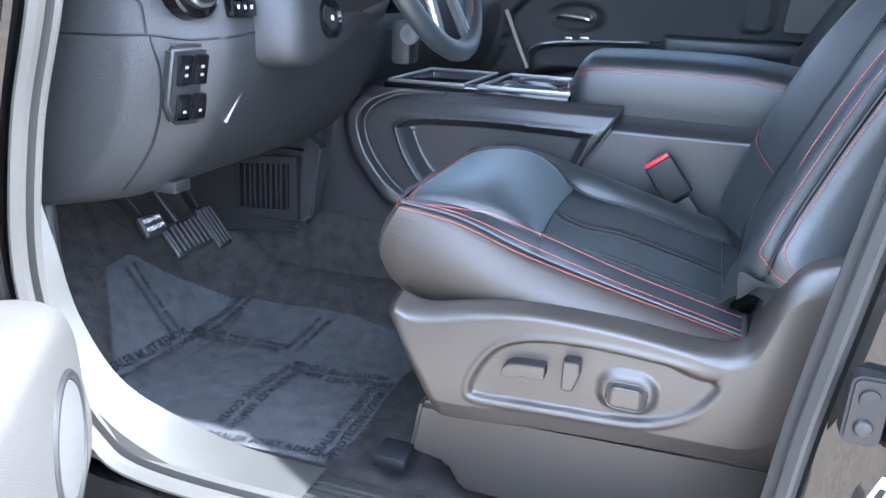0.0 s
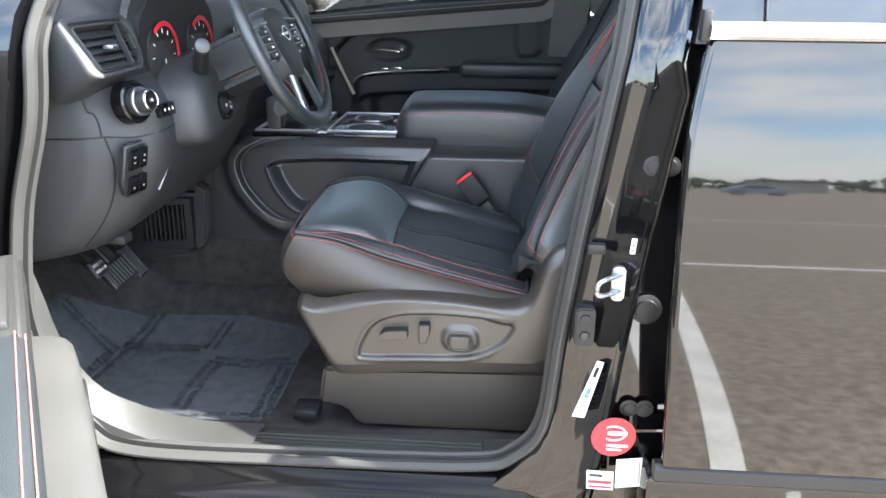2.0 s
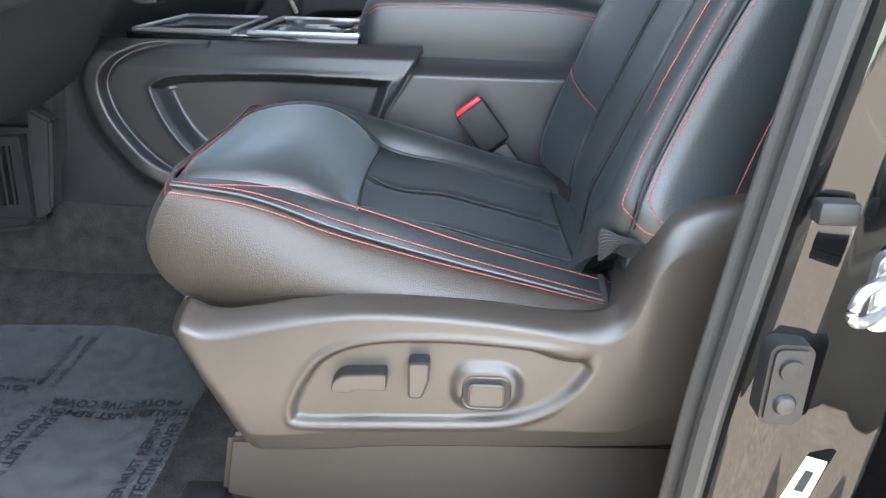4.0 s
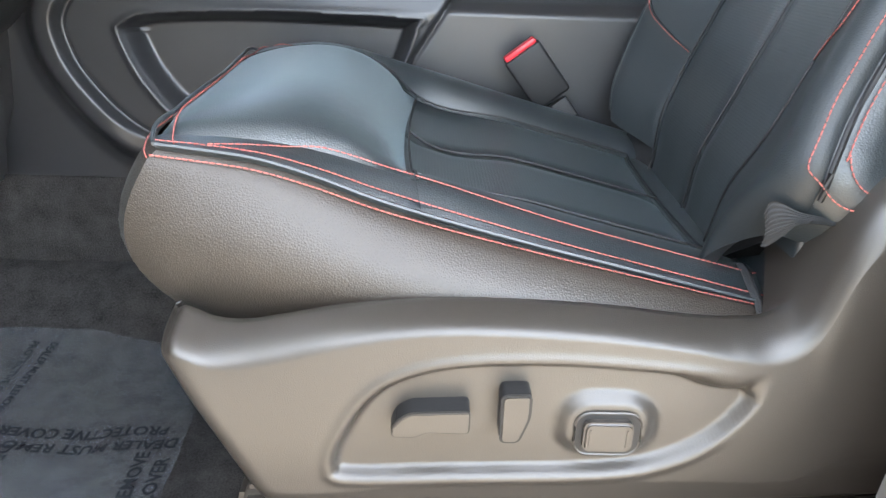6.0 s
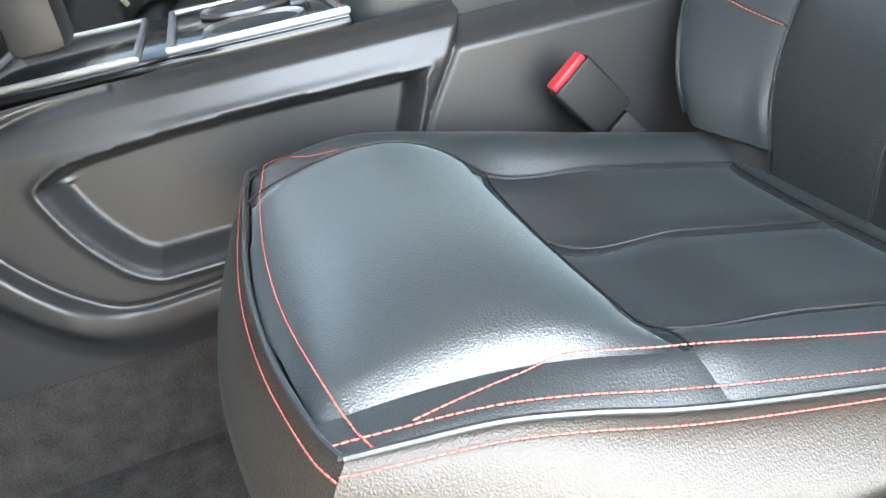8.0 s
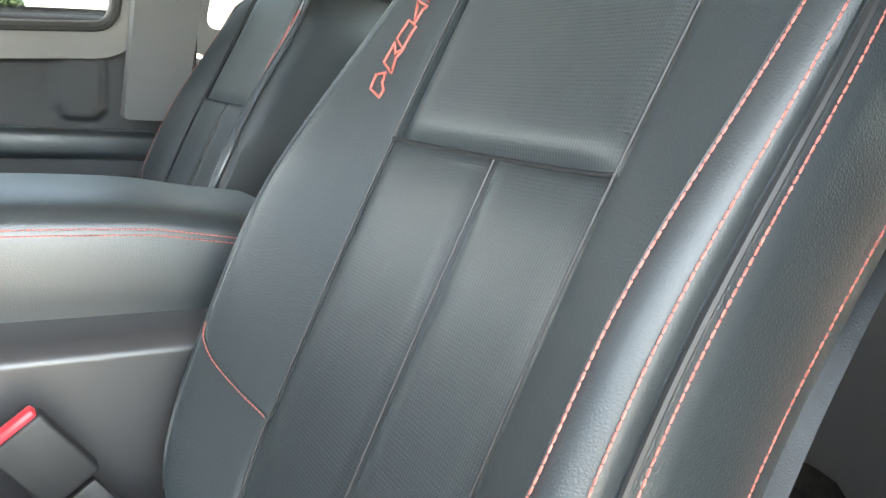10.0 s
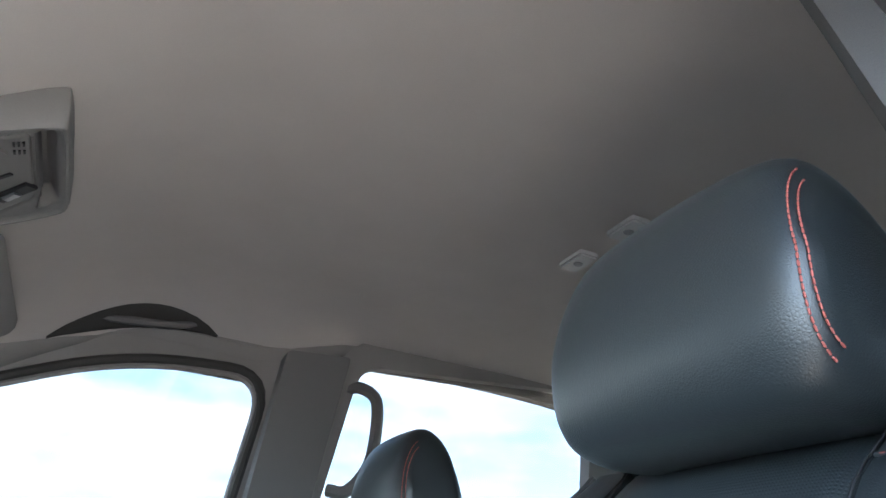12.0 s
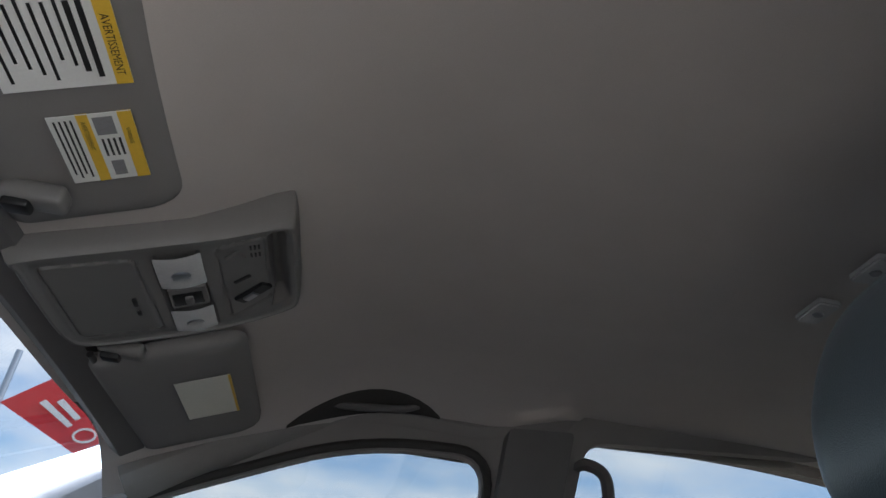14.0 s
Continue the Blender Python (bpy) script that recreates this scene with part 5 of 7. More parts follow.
for i in range(28):
    z = 0.128 + 0.682 * i / 27
    x0 = float(np.interp(z, [a for a, _ in DX], [b for _, b in DX]))
    y = skin_y(z)
    rows.append([(x0 + 0.030, y + 0.030, z), (x0 + 0.006, y + 0.020, z), (x0, y + 0.011, z), (x0 + 0.003, y + 0.003, z), (x0 + 0.010, y, z), (x0 + 0.012, y, z), (x0 + 0.016, y, z)] + [(x0 + 0.016 + (1.62 - x0) * k / 10, y, z) for k in range(1, 11)])
part("skin", grid(rows), PAINT, rd, "mirror-like black painted door skin", sharp=80)
part("belt_moulding", sweep([(0.510, -0.008, 0.822), (1.60, -0.008, 0.822)], rect(0.014, 0.024, 0.005)), CHROME, rd, "bright chrome belt moulding")
part("moulding_end", box(0.498, 0.512, -0.010, 0.014, 0.806, 0.85, 0.004), BLACK, rd)
rows = [[(x, 0.006 + lean(z), z) for x in (0.505, 0.9, 1.3, 1.58)] for z in (0.83, 0.95, 1.08, 1.24)]
part("glass", grid(rows), mat("dark_door_glass", (0.012, 0.014, 0.014), 0.03, spec=0.6, coat=0.6), rd, "dark privacy glass")
part("glass_divider", sweep([(0.593, 0.002 + lean(z), z) for z in (0.834, 1.0, 1.22)], rect(0.0025, 0.006)), BLACK, rd)
part("lower_cladding", sweep([(0.500, -0.022, 0.108), (1.62, -0.022, 0.108)], rect(0.03, 0.036, 0.008)), BLACK, rd, "black lower door cladding")
part("rocker_cover", box(0.49, 1.62, -0.020, 0.06, -0.10, 0.088, 0.012), PAINT, rd)
rows = [[(seal_x(z) + 0.105, 0.020 + lean(z), z), (seal_x(z) + 0.09, 0.028 + lean(z), z), (seal_x(z) + 0.088, 0.05 + lean(z), z), (seal_x(z) + 0.14, 0.05 + lean(z), z)] for z in [0.80 + 0.45 * k / 8 for k in range(9)]]
part("window_frame", grid(rows, close_v=True), BLACK, rd, "black window frame of the rear door")
solid("wall_driver_rear", box(1.62, 2.2, 0.0, 0.1, -0.2, 0.8), PAINT, "black body side behind the rear door", "wall", "structure")
solid("wall_driver_upper", box(0.58, 1.56, 0.16, 0.20, 0.78, 1.26), PILLAR, "dark inner trim of the rear driver side", "wall", "structure")
rail = [(x, 0.275, 1.262 - 0.62 * max(0, 0.10 - x) ** 1.25 + 0.03 * min(1, max(0, x - 0.3))) for x in [-0.32 + 0.1 * k for k in range(19)]]
solid("roof_rail", sweep(rail, rect(0.10, 0.07, 0.025)), PILLAR, "cloth-covered roof rail darkened as if in shade over the driver's door", "trim", "structure")
ap = spline([(-0.27, 0.235, 1.085), (-0.40, 0.185, 1.035), (-0.60, 0.145, 0.93), (-1.10, 0.08, 0.70)], 6)
solid("a_pillar_trim", sweep(ap, rect(0.10, 0.09, 0.03)), PILLAR, "dark trim of the driver's windscreen pillar", "pillar", "structure")

# ---------------------------------------------------------------- driver's door, standing open
dd = thing("driver_door", "open driver's door with grey vinyl trim and red-stitched armrest", "car door")
TH = radians(57)
DM = Matrix.Translation((-0.715, 0.055, 0.0)) @ Matrix.Rotation(-TH, 4, "Z")


def dpart(name, bm, material, label="", sharp=40):
    """Door space: x along the door from its hinge, y inwards to the cab, z up."""
    bmesh.ops.transform(bm, matrix=DM, verts=bm.verts)
    return part(name, bm, material, dd, label, True, sharp)


dpart("skin", box(0.0, 1.12, -0.10, -0.02, 0.0, 0.80, 0.02), PAINT, "black painted door shell")
dpart("hinge_end", box(-0.004, 0.03, -0.09, 0.0, 0.05, 0.78, 0.008), PAINT)
rows = []
for i in range(25):
    x = 0.035 + 1.05 * i / 24
    r = []
    for z, y in ((0.06, 0.0), (0.07, 0.05), (0.20, 0.065), (0.335, 0.060), (0.36, 0.035), (0.42, 0.020), (0.60, 0.018), (0.72, 0.030), (0.775, 0.020), (0.80, -0.03)):
        f = min(1, i / 2.5)
        r.append((x, -0.02 + (y + 0.02) * (0.25 + 0.75 * f), z))
    rows.append(r)
dpart("trim", grid(rows), DOORV, "grey grained vinyl door trim", 50)
ARMV = mat("armrest_vinyl", (0.020, 0.024, 0.026), 0.5, spec=0.35, grain=0.4, gscale=420, kind="leather")
dpart("armrest", box(0.52, 1.02, 0.02, 0.100, 0.405, 0.482, 0.022, 4), ARMV, "black padded armrest")
for y, z in ((0.086, 0.4815), (0.0965, 0.475)):
    thread([DM @ Vector((0.525 + 0.48 * k / 30, y, z)) for k in range(31)], "stitching", dd, r=0.0011, length=0.006)
dpart("armrest_bracket", prism([(0.16, 0.395), (0.53, 0.40), (0.53, 0.474), (0.22, 0.480), (0.165, 0.455)], "y", 0.02, 0.098, 0.010, 3), SILLP, "dark grey armrest bracket")
dpart("switch_panel", box(0.24, 0.50, 0.028, 0.080, 0.468, 0.486, 0.006), SILLP)
for k in range(4):
    dpart("window_switch", box(0.262 + 0.056 * k, 0.300 + 0.056 * k, 0.036, 0.070, 0.484, 0.496 + 0.002 * (k % 2), 0.005), CHROME, "silver-edged window switch")
    dpart("switch_rocker", box(0.266 + 0.056 * k, 0.284 + 0.056 * k, 0.040, 0.066, 0.494, 0.499, 0.002), GLOSS)
dpart("lock_switch", box(0.262, 0.285, 0.030, 0.060, 0.500, 0.512, 0.004), CHROME)
# sunlit map pocket that stands proud of the lower trim, with the speaker in its front end
pk_out = [tuple(p.xy) for p in spline([(0.030, 0.02, 0), (0.028, 0.16, 0), (0.060, 0.255, 0), (0.15, 0.298, 0), (0.40, 0.302, 0), (0.92, 0.300, 0), (0.98, 0.16, 0), (0.96, 0.02, 0), (0.50, 0.0, 0)], 5, True)]
rows = []
for f, w in ((1.0, 0.02), (1.0, 0.090), (0.985, 0.118), (0.95, 0.140), (0.90, 0.150), (0.80, 0.154), (0.4, 0.156), (0.01, 0.156)):
    rows.append([(0.48 + (a - 0.48) * f, w, 0.155 + (b_ - 0.155) * f) for a, b_ in pk_out])
dpart("pocket", grid(rows, close_v=True), DOORV, "grey grained map pocket", 60)
dpart("speaker_rim", sweep([(0.20 + 0.080 * math.cos(a), 0.156, 0.135 + 0.085 * math.sin(a)) for a in [2 * math.pi * k / 32 for k in range(32)]], rect(0.012, 0.008, 0.003), closed=True, up=Vector((0, 1, 0))), BLACK)
dpart("speaker_grille", lathe((0.20, 0.152, 0.135), (0, 1, 0), [(0, 0.078), (0.005, 0.075), (0.008, 0.06), (0.009, 0.0)], 32), mat("speaker_mesh", (0.06, 0.06, 0.06), 0.6, grain=1.0, gscale=420, kind="perforated"), "perforated grey speaker grille")

# ---------------------------------------------------------------- passenger door inside
pd = thing("passenger_door", "closed passenger door with dark trim, chrome handle and armrest", "car door")
DTOP = ([-0.80, -0.50, -0.125, 0.358, 0.60], [0.700, 0.737, 0.780, 0.813, 0.822])
DREC = ([-0.80, -0.45, -0.42, -0.395, -0.36, -0.303, -0.20, -0.123, 0.10, 0.362, 0.60], [0.45, 0.50, 0.608, 0.640, 0.667, 0.690, 0.713, 0.726, 0.745, 0.760, 0.768])
DARM = ([-0.80, -0.36, -0.34, -0.30, -0.20, -0.012, 0.35, 0.60], [0.40, 0.44, 0.495, 0.522, 0.534, 0.545, 0.552, 0.556])


def door_y(x, z):
    """Inner surface of the passenger door: padded sill, handle recess, armrest and map pocket."""
    top, rec, ar = float(np.interp(x, *DTOP)), smooth_at(*DREC, x), smooth_at(*DARM, x)
    y = 1.850 + 0.035 * ease((z - top + 0.02) / 0.025)
    y += 0.030 * ease((rec - z) / 0.016)
    inside = ease((x + 0.37) / 0.05)
    y -= 0.075 * ease((ar - z) / 0.012) * inside
    y += 0.050 * ease((ar - 0.075 - z) / 0.02) * inside
    pocket = ((x - 0.06) / 0.34) ** 4 + ((z - 0.395) / 0.055) ** 4
    y += 0.035 * ease((1.15 - pocket) / 0.4)
    pull = ((x - 0.315) / 0.045) ** 4 + ((z - 0.665) / 0.075) ** 4
    y -= 0.020 * ease((1.2 - pull) / 0.5)
    bowl = ((x + 0.215) / 0.085) ** 2 + ((z - 0.605) / 0.042) ** 2
    return y + 0.016 * ease((1.3 - bowl) / 0.7)


rows = []
for i in range(111):
    x = -0.78 + 1.26 * i / 110
    top = float(np.interp(x, *DTOP))
    rows.append([(x, door_y(x, z), z) for z in [-0.02 + (0.30 + 0.02) * k / 8 for k in range(8)] + [0.30 + (top + 0.006 - 0.30) * k / 90 for k in range(91)]])
part("trim", grid(rows), DASH, pd, "dark grained door trim", sharp=70)
part("door_handle", sweep(spline([(-0.272, 1.858, 0.603), (-0.262, 1.850, 0.611), (-0.235, 1.848, 0.610), (-0.19, 1.848, 0.606), (-0.168, 1.850, 0.602), (-0.163, 1.856, 0.612)], 4), rect(0.012, 0.011, 0.003)), CHROME, pd, "chrome inner door handle")
part("handle_cup", lathe((-0.168, 1.866, 0.607), (0, -1, 0), [(0, 0.018), (0.004, 0.018), (0.006, 0.013), (0.005, 0.0)], 18), PLASTIC, pd)
part("armrest_trim", sweep(spline([(-0.335, 1.812, 0.494), (-0.30, 1.800, 0.522), (-0.2, 1.792, 0.537), (-0.02, 1.790, 0.548), (0.00, 1.80, 0.545)], 6), rect(0.050, 0.006, 0.002)), SATIN, pd, "satin silver armrest trim with switches")
for k in range(2):
    part("window_switch", box(-0.235 + 0.05 * k, -0.205 + 0.05 * k, 1.782, 1.802, 0.541 + 0.003 * k, 0.550 + 0.003 * k, 0.003), CHROME, pd)
part("armrest", box(0.06, 0.46, 1.785, 1.85, 0.515, 0.575, 0.018, 4), LEATHER, pd, "padded black armrest")
part("edge_strip", sweep([(-0.428, 1.820, 0.618), (-0.385, 1.815, 0.525), (-0.345, 1.810, 0.445)], rect(0.010, 0.016, 0.003), up=Vector((0, 1, 0))), mat("ivory_strip", (0.55, 0.52, 0.42), 0.5), pd, "pale edge strip")
# outer mirror of the passenger side
mr = thing("door_mirror", "bright-lit door mirror outside the passenger window", "mirror")
part("housing", box(-0.66, -0.50, 2.02, 2.22, 0.735, 0.90, 0.045, 4), mat("mirror_housing", (0.30, 0.30, 0.31), 0.25, coat=0.6), mr)
part("arm", box(-0.62, -0.54, 1.93, 2.06, 0.72, 0.765, 0.015, 3), BLACK, mr)

# ---------------------------------------------------------------- dashboard
from mathutils.bvhtree import BVHTree
dash = thing("dashboard", "dark grey vinyl dashboard with vents, switches and column shroud", "dashboard")
prof = [(-1.08, 0.72), (-0.90, 0.80), (-0.66, 0.865), (-0.56, 0.862), (-0.515, 0.835), (-0.485, 0.77), (-0.468, 0.70), (-0.430, 0.655), (-0.418, 0.60), (-0.432, 0.53), (-0.470, 0.455), (-0.530, 0.392), (-0.60, 0.362), (-0.72, 0.348), (-0.95, 0.36), (-1.08, 0.45)]


def dash_section(y):
    """Outline of the dashboard across the truck at y."""
    d = min(abs(y - 0.19), abs(1.81 - y))
    k = max(0.0, 1 - d / 0.10)
    pull = 0.12 * k ** 2.2
    mid = math.exp(-((y - YC) / 0.17) ** 4)
    out = []
    for x, z in prof:
        w = 1.0 if x > -0.9 else 0.2
        xx = x - pull * w
        if 0.36 < z < 0.70 and x > -0.62:
            xx -= 0.05 * mid
        out.append((xx, y, z - 0.012 * k))
    return out


ys = [0.190, 0.196, 0.205, 0.218, 0.235, 0.26, 0.29] + [0.33 + 1.34 * k / 22 for k in range(23)] + [1.71, 1.74, 1.765, 1.782, 1.795, 1.804, 1.81]
part("body", grid([[p for p in spline(dash_section(y), 3, True)] for y in ys], close_v=True, caps=True), DASH, dash, "grained dark vinyl body", sharp=60)
# shut lines and ridges laid on the dashboard's skin
db = bmesh.new()
db.from_mesh(bpy.data.objects["dashboard"].children[0].data)
DTREE = BVHTree.FromBMesh(db)
db.free()


def on_dash(pts, lift=0.0):
    """The nearest points of the dashboard's skin to a smooth line."""
    out = []
    for p in spline(pts, 8):
        q = DTREE.find_nearest(p)
        out.append(q[0] + q[1] * lift)
    return out


for pts in ([(-0.575, 0.2, 0.805), (-0.560, 0.2, 0.770), (-0.546, 0.2, 0.743), (-0.532, 0.2, 0.690), (-0.525, 0.2, 0.654), (-0.510, 0.2, 0.645), (-0.503, 0.2, 0.606)],
            [(-0.64, 0.195, 0.600), (-0.56, 0.205, 0.602), (-0.503, 0.215, 0.604), (-0.46, 0.25, 0.600), (-0.42, 0.34, 0.610), (-0.418, 0.40, 0.612)],
            [(-0.50, 0.205, 0.604), (-0.495, 0.215, 0.54), (-0.52, 0.22, 0.46), (-0.58, 0.22, 0.375)]):
    part("shut_line", tube(on_dash(pts), 0.0019, 6), BLACK, dash, "dark shut line between trim panels")
# side air vent, set in a slanted surround
def slant(y, z, out=0.0):
    n = Vector((0.83, -0.28, 0.47))
    return Vector((-0.486 + (0.80 - z) * 0.571 + 0.30 * max(0.0, 0.20 - y) * -1.0, y, z)) + n * out


def slant_ring(o, h, steps):
    """A moulded frame between two outlines, each step (blend, out)."""
    return grid([[slant(a[0] + (b_[0] - a[0]) * f, a[1] + (b_[1] - a[1]) * f, w) for a, b_ in zip(o, h)] for f, w in steps], close_v=True)


vo = rounded([(0.120, 0.716), (0.278, 0.722), (0.328, 0.798), (0.300, 0.820), (0.122, 0.816)], [0.02, 0.03, 0.02, 0.015, 0.02], 5)
vh = rounded([(0.154, 0.729), (0.267, 0.733), (0.300, 0.784), (0.286, 0.799), (0.147, 0.799)], [0.008, 0.012, 0.010, 0.008, 0.008], 5)
vent = part("air_vent", slant_ring(vo, vh, ((0, -0.10), (0, -0.004), (0.06, 0.004), (0.15, 0.006), (0.55, 0.006), (0.66, 0.0), (0.76, 0.0), (0.84, 0.005), (0.96, 0.005), (1.0, 0.002), (1.0, -0.022))), DASH, dash, "dark framed side air vent", sharp=50)
part("vent_back", grid([[slant(y, z, -0.020) for y in (0.13, 0.315)] for z in (0.718, 0.81)]), BLACK, vent)
for k in range(5):
    z = 0.7375 + 0.0125 * k
    part("slat", sweep([slant(0.152 - 0.001 * k, z + 0.002, -0.008), slant(0.270 + 0.0075 * k, z + 0.003, -0.008)], rect(0.020, 0.0028, 0.001), up=Vector((0.5, 0, 1))), PLASTIC, vent)
part("vent_bar", sweep([slant(0.244, 0.733, -0.002), slant(0.267, 0.798, -0.002)], rect(0.005, 0.010, 0.001), up=Vector((1, 0, 0.3))), PLASTIC, vent)
part("vent_tab", box(-0.010, 0.010, -0.012, 0.012, -0.004, 0.004, 0.003, m=Matrix.Translation(slant(0.204, 0.7655, 0.002))), SATIN, vent, "small silver vent tab")
part("vent_wheel", sweep([slant(0.282, 0.754, 0.0), slant(0.291, 0.780, 0.0)], rect(0.010, 0.012, 0.003), up=Vector((1, 0, 0.3))), BLACK, vent)
# headlamp knob
kd = Vector((0.93, -0.25, 0.15)).normalized()
kc = Vector((-0.446, 0.230, 0.666))
part("knob_base", lathe(kc, kd, [(-0.02, 0.040), (0.003, 0.039), (0.006, 0.036), (0.004, 0.032), (0.004, 0.0)], 36), GLOSS, dash, "gloss black knob surround")
kb = part("light_knob", lathe(kc, kd, [(0.0, 0.027), (0.014, 0.026), (0.016, 0.025), (0.0165, 0.022)], 32), PLASTIC, dash, "round headlamp knob with a silver rim")
part("knob_rim", lathe(kc, kd, [(0.013, 0.0265), (0.017, 0.0265), (0.0185, 0.025), (0.017, 0.0235)], 32), SATIN, kb, "thin satin silver rim")
part("knob_grip", lathe(kc, kd, [(0.018, 0.0215), (0.034, 0.0205), (0.0375, 0.0185), (0.036, 0.016), (0.036, 0.0)], 28), PLASTIC, dash, "glossy knob grip")
part("knob_edge", lathe(kc, kd, [(0.034, 0.0200), (0.037, 0.0190), (0.0385, 0.0172), (0.0372, 0.0158)], 28), CHROME, dash, "bright chrome edge of the knob")
part("knob_mark", lathe(kc + kd * 0.0385, kd, [(0.0, 0.003), (0.001, 0.003), (0.0012, 0)], 12), GREYI, dash)
# small button strip beside the knob
sm_ = Matrix.Translation((-0.4185, 0.296, 0.642)) @ pose(0, 0, 0, 0, 0, -6) @ pose(0, 0, 0, 0, -6, 0)
part("button_strip", box(-0.01, 0.006, -0.026, 0.026, -0.013, 0.013, 0.004, m=sm_), GLOSS, dash)
for k in range(3):
    part("button_mark", box(0.006, 0.0072, -0.0165 + 0.014 * k, -0.0135 + 0.014 * k, -0.002, 0.003, m=sm_), WHITE, dash)
# switch panel below
sp_ = Matrix.Translation((-0.455, 0.262, 0.548)) @ pose(0, 0, 0, 0, 0, -14) @ pose(0, 0, 0, 0, 12, 0) @ Matrix.Diagonal((0.7, 1.12, 1.02, 1))
pan = part("switch_panel", prism([(-0.064, 0.046), (0.052, 0.050), (0.050, -0.010), (0.026, -0.062), (-0.052, -0.060), (-0.066, -0.03)], "x", -0.01, 0.012, 0.006, 3), PLASTIC, dash, "dark panel with two rows of switches")
pan.data.transform(sp_)
for r, (n, z0, z1, y0, w) in enumerate(((4, -0.004, 0.036, -0.054, 0.0235), (3, -0.052, -0.016, -0.052, 0.0235))):
    for k in range(n):
        bq = part("switch", box(0.008, 0.018, y0 + w * k, y0 + w * k + 0.021, z0, z1, 0.003, 2, m=sp_), GLOSS if k < 2 else PLASTIC, pan)
        if k < 2:
            for zz in (0.35, 0.62)[: 2 if r == 0 else 1]:
                part("mark", box(0.018, 0.0188, y0 + w * k + 0.0085, y0 + w * k + 0.0130, z0 + (z1 - z0) * zz - 0.0018, z0 + (z1 - z0) * zz + 0.0018, m=sp_), GREYI, bq)
part("panel_edge", sweep([sp_ @ Vector((0.014, y, z)) for y, z in ((0.054, 0.05), (0.053, -0.012), (0.028, -0.064))], rect(0.005, 0.005, 0.001), up=Vector((1, 0, 0))), SATIN, pan)
# bonnet release flap
part("release_lever", box(-0.575, -0.520, 0.262, 0.30, 0.372, 0.392, 0.005, m=Matrix.Translation((0, 0, 0.0))), PLASTIC, dash)
# column surround with the start button
col = [(0.336, 0.628), (0.336, 0.586), (0.354, 0.563), (0.40, 0.556), (0.47, 0.572), (0.55, 0.600), (0.68, 0.625), (0.735, 0.68), (0.70, 0.712), (0.55, 0.722), (0.45, 0.714), (0.392, 0.695), (0.350, 0.668)]
col = [tuple(p.xy) for p in spline([(a, b_, 0) for a, b_ in col], 4, True)]
rows = [[(x - 0.25 * (f < 1.01) * max(0.0, z - 0.62) * 0.5, 0.52 + (y - 0.52) * f, 0.64 + (z - 0.64) * f) for y, z in col] for f, x in ((1.06, -0.50), (1.05, -0.43), (1.02, -0.392), (0.98, -0.374), (0.92, -0.364), (0.80, -0.358), (0.5, -0.352), (0.02, -0.348))]
part("column_surround", grid(rows, close_v=True, caps=True), DASH, dash, "rounded vinyl column surround", sharp=70)
sd = Vector((0.95, -0.12, 0.20)).normalized()
sc_ = Vector((-0.356, 0.432, 0.628))
part("start_ring", lathe(sc_, sd, [(-0.006, 0.030), (0.006, 0.0295), (0.008, 0.025), (0.004, 0.021)], 28), GLOSS, dash)
part("start_button", lathe(sc_, sd, [(0.0, 0.017), (0.006, 0.0165), (0.0075, 0.013), (0.0078, 0)], 24), BLACK, dash, "round black start button")
part("start_mark", lathe(sc_ + sd * 0.0078, sd, [(0, 0.004), (0.0004, 0.004), (0.0005, 0.003)], 14), WHITE, dash)
# instrument hood and dial
part("instrument_hood", sweep(spline([(-0.487, 0.318, 0.69), (-0.490, 0.322, 0.79), (-0.490, 0.40, 0.855), (-0.49, 0.525, 0.875), (-0.49, 0.65, 0.855), (-0.490, 0.728, 0.79), (-0.487, 0.732, 0.69)], 6), rect(0.050, 0.018, 0.007), up=Vector((1, 0, 0.1))), DASH, dash)
part("cluster_face", prism(rounded([(0.33, 0.68), (0.72, 0.68), (0.72, 0.80), (0.65, 0.85), (0.40, 0.85), (0.33, 0.80)], 0.02, 3), "x", -0.49, -0.470), BLACK, dash, "black instrument face")
for y in (0.425, 0.625):
    dl = part("gauge", lathe((-0.470, y, 0.728), (1, 0, 0.1), [(0, 0.074), (0.004, 0.074), (0.006, 0.070), (0.003, 0.066), (0.003, 0)], 36), PLASTIC, dash, "round gauge")
    part("gauge_ring", sweep([(-0.463, y + 0.064 * math.cos(a), 0.728 + 0.064 * math.sin(a)) for a in [radians(-20 + 150 * k / 30) for k in range(31)]], rect(0.010, 0.003, 0.001), up=Vector((1, 0, 0))), REDP, dl, "red gauge ring")
    part("needle", box(-0.465, -0.4638, y - 0.0012, y + 0.0012, 0.686, 0.722, 0.0), WHITE, dl)
    for k in range(9):
        a = radians(-30 + 240 * k / 8)
        part("tick", box(-0.4665, -0.4655, -0.0012, 0.0012, 0.046, 0.055, m=Matrix.Translation((0, y, 0.728)) @ Matrix.Rotation(a - math.pi / 2, 4, "X")), WHITE, dl)
# stalk with a pale end cap
stk = thing("column_stalk", "black column stalk with a pale round end cap", "stalk")
part("arm", cyl((-0.392, 0.42, 0.695), (-0.362, 0.360, 0.752), 0.017, 0.0135), BLACK, stk)
part("cap", lathe((-0.362, 0.360, 0.752), (0.45, -0.85, 0.25), [(0, 0.015), (0.012, 0.016), (0.020, 0.014), (0.022, 0.009), (0.0225, 0)], 24), CONSOLEP, stk, "pale grey end cap")
# centre stack lower end with the foot-well grille
cs = thing("centre_stack", "dark centre stack with a slatted foot-well grille", "console")
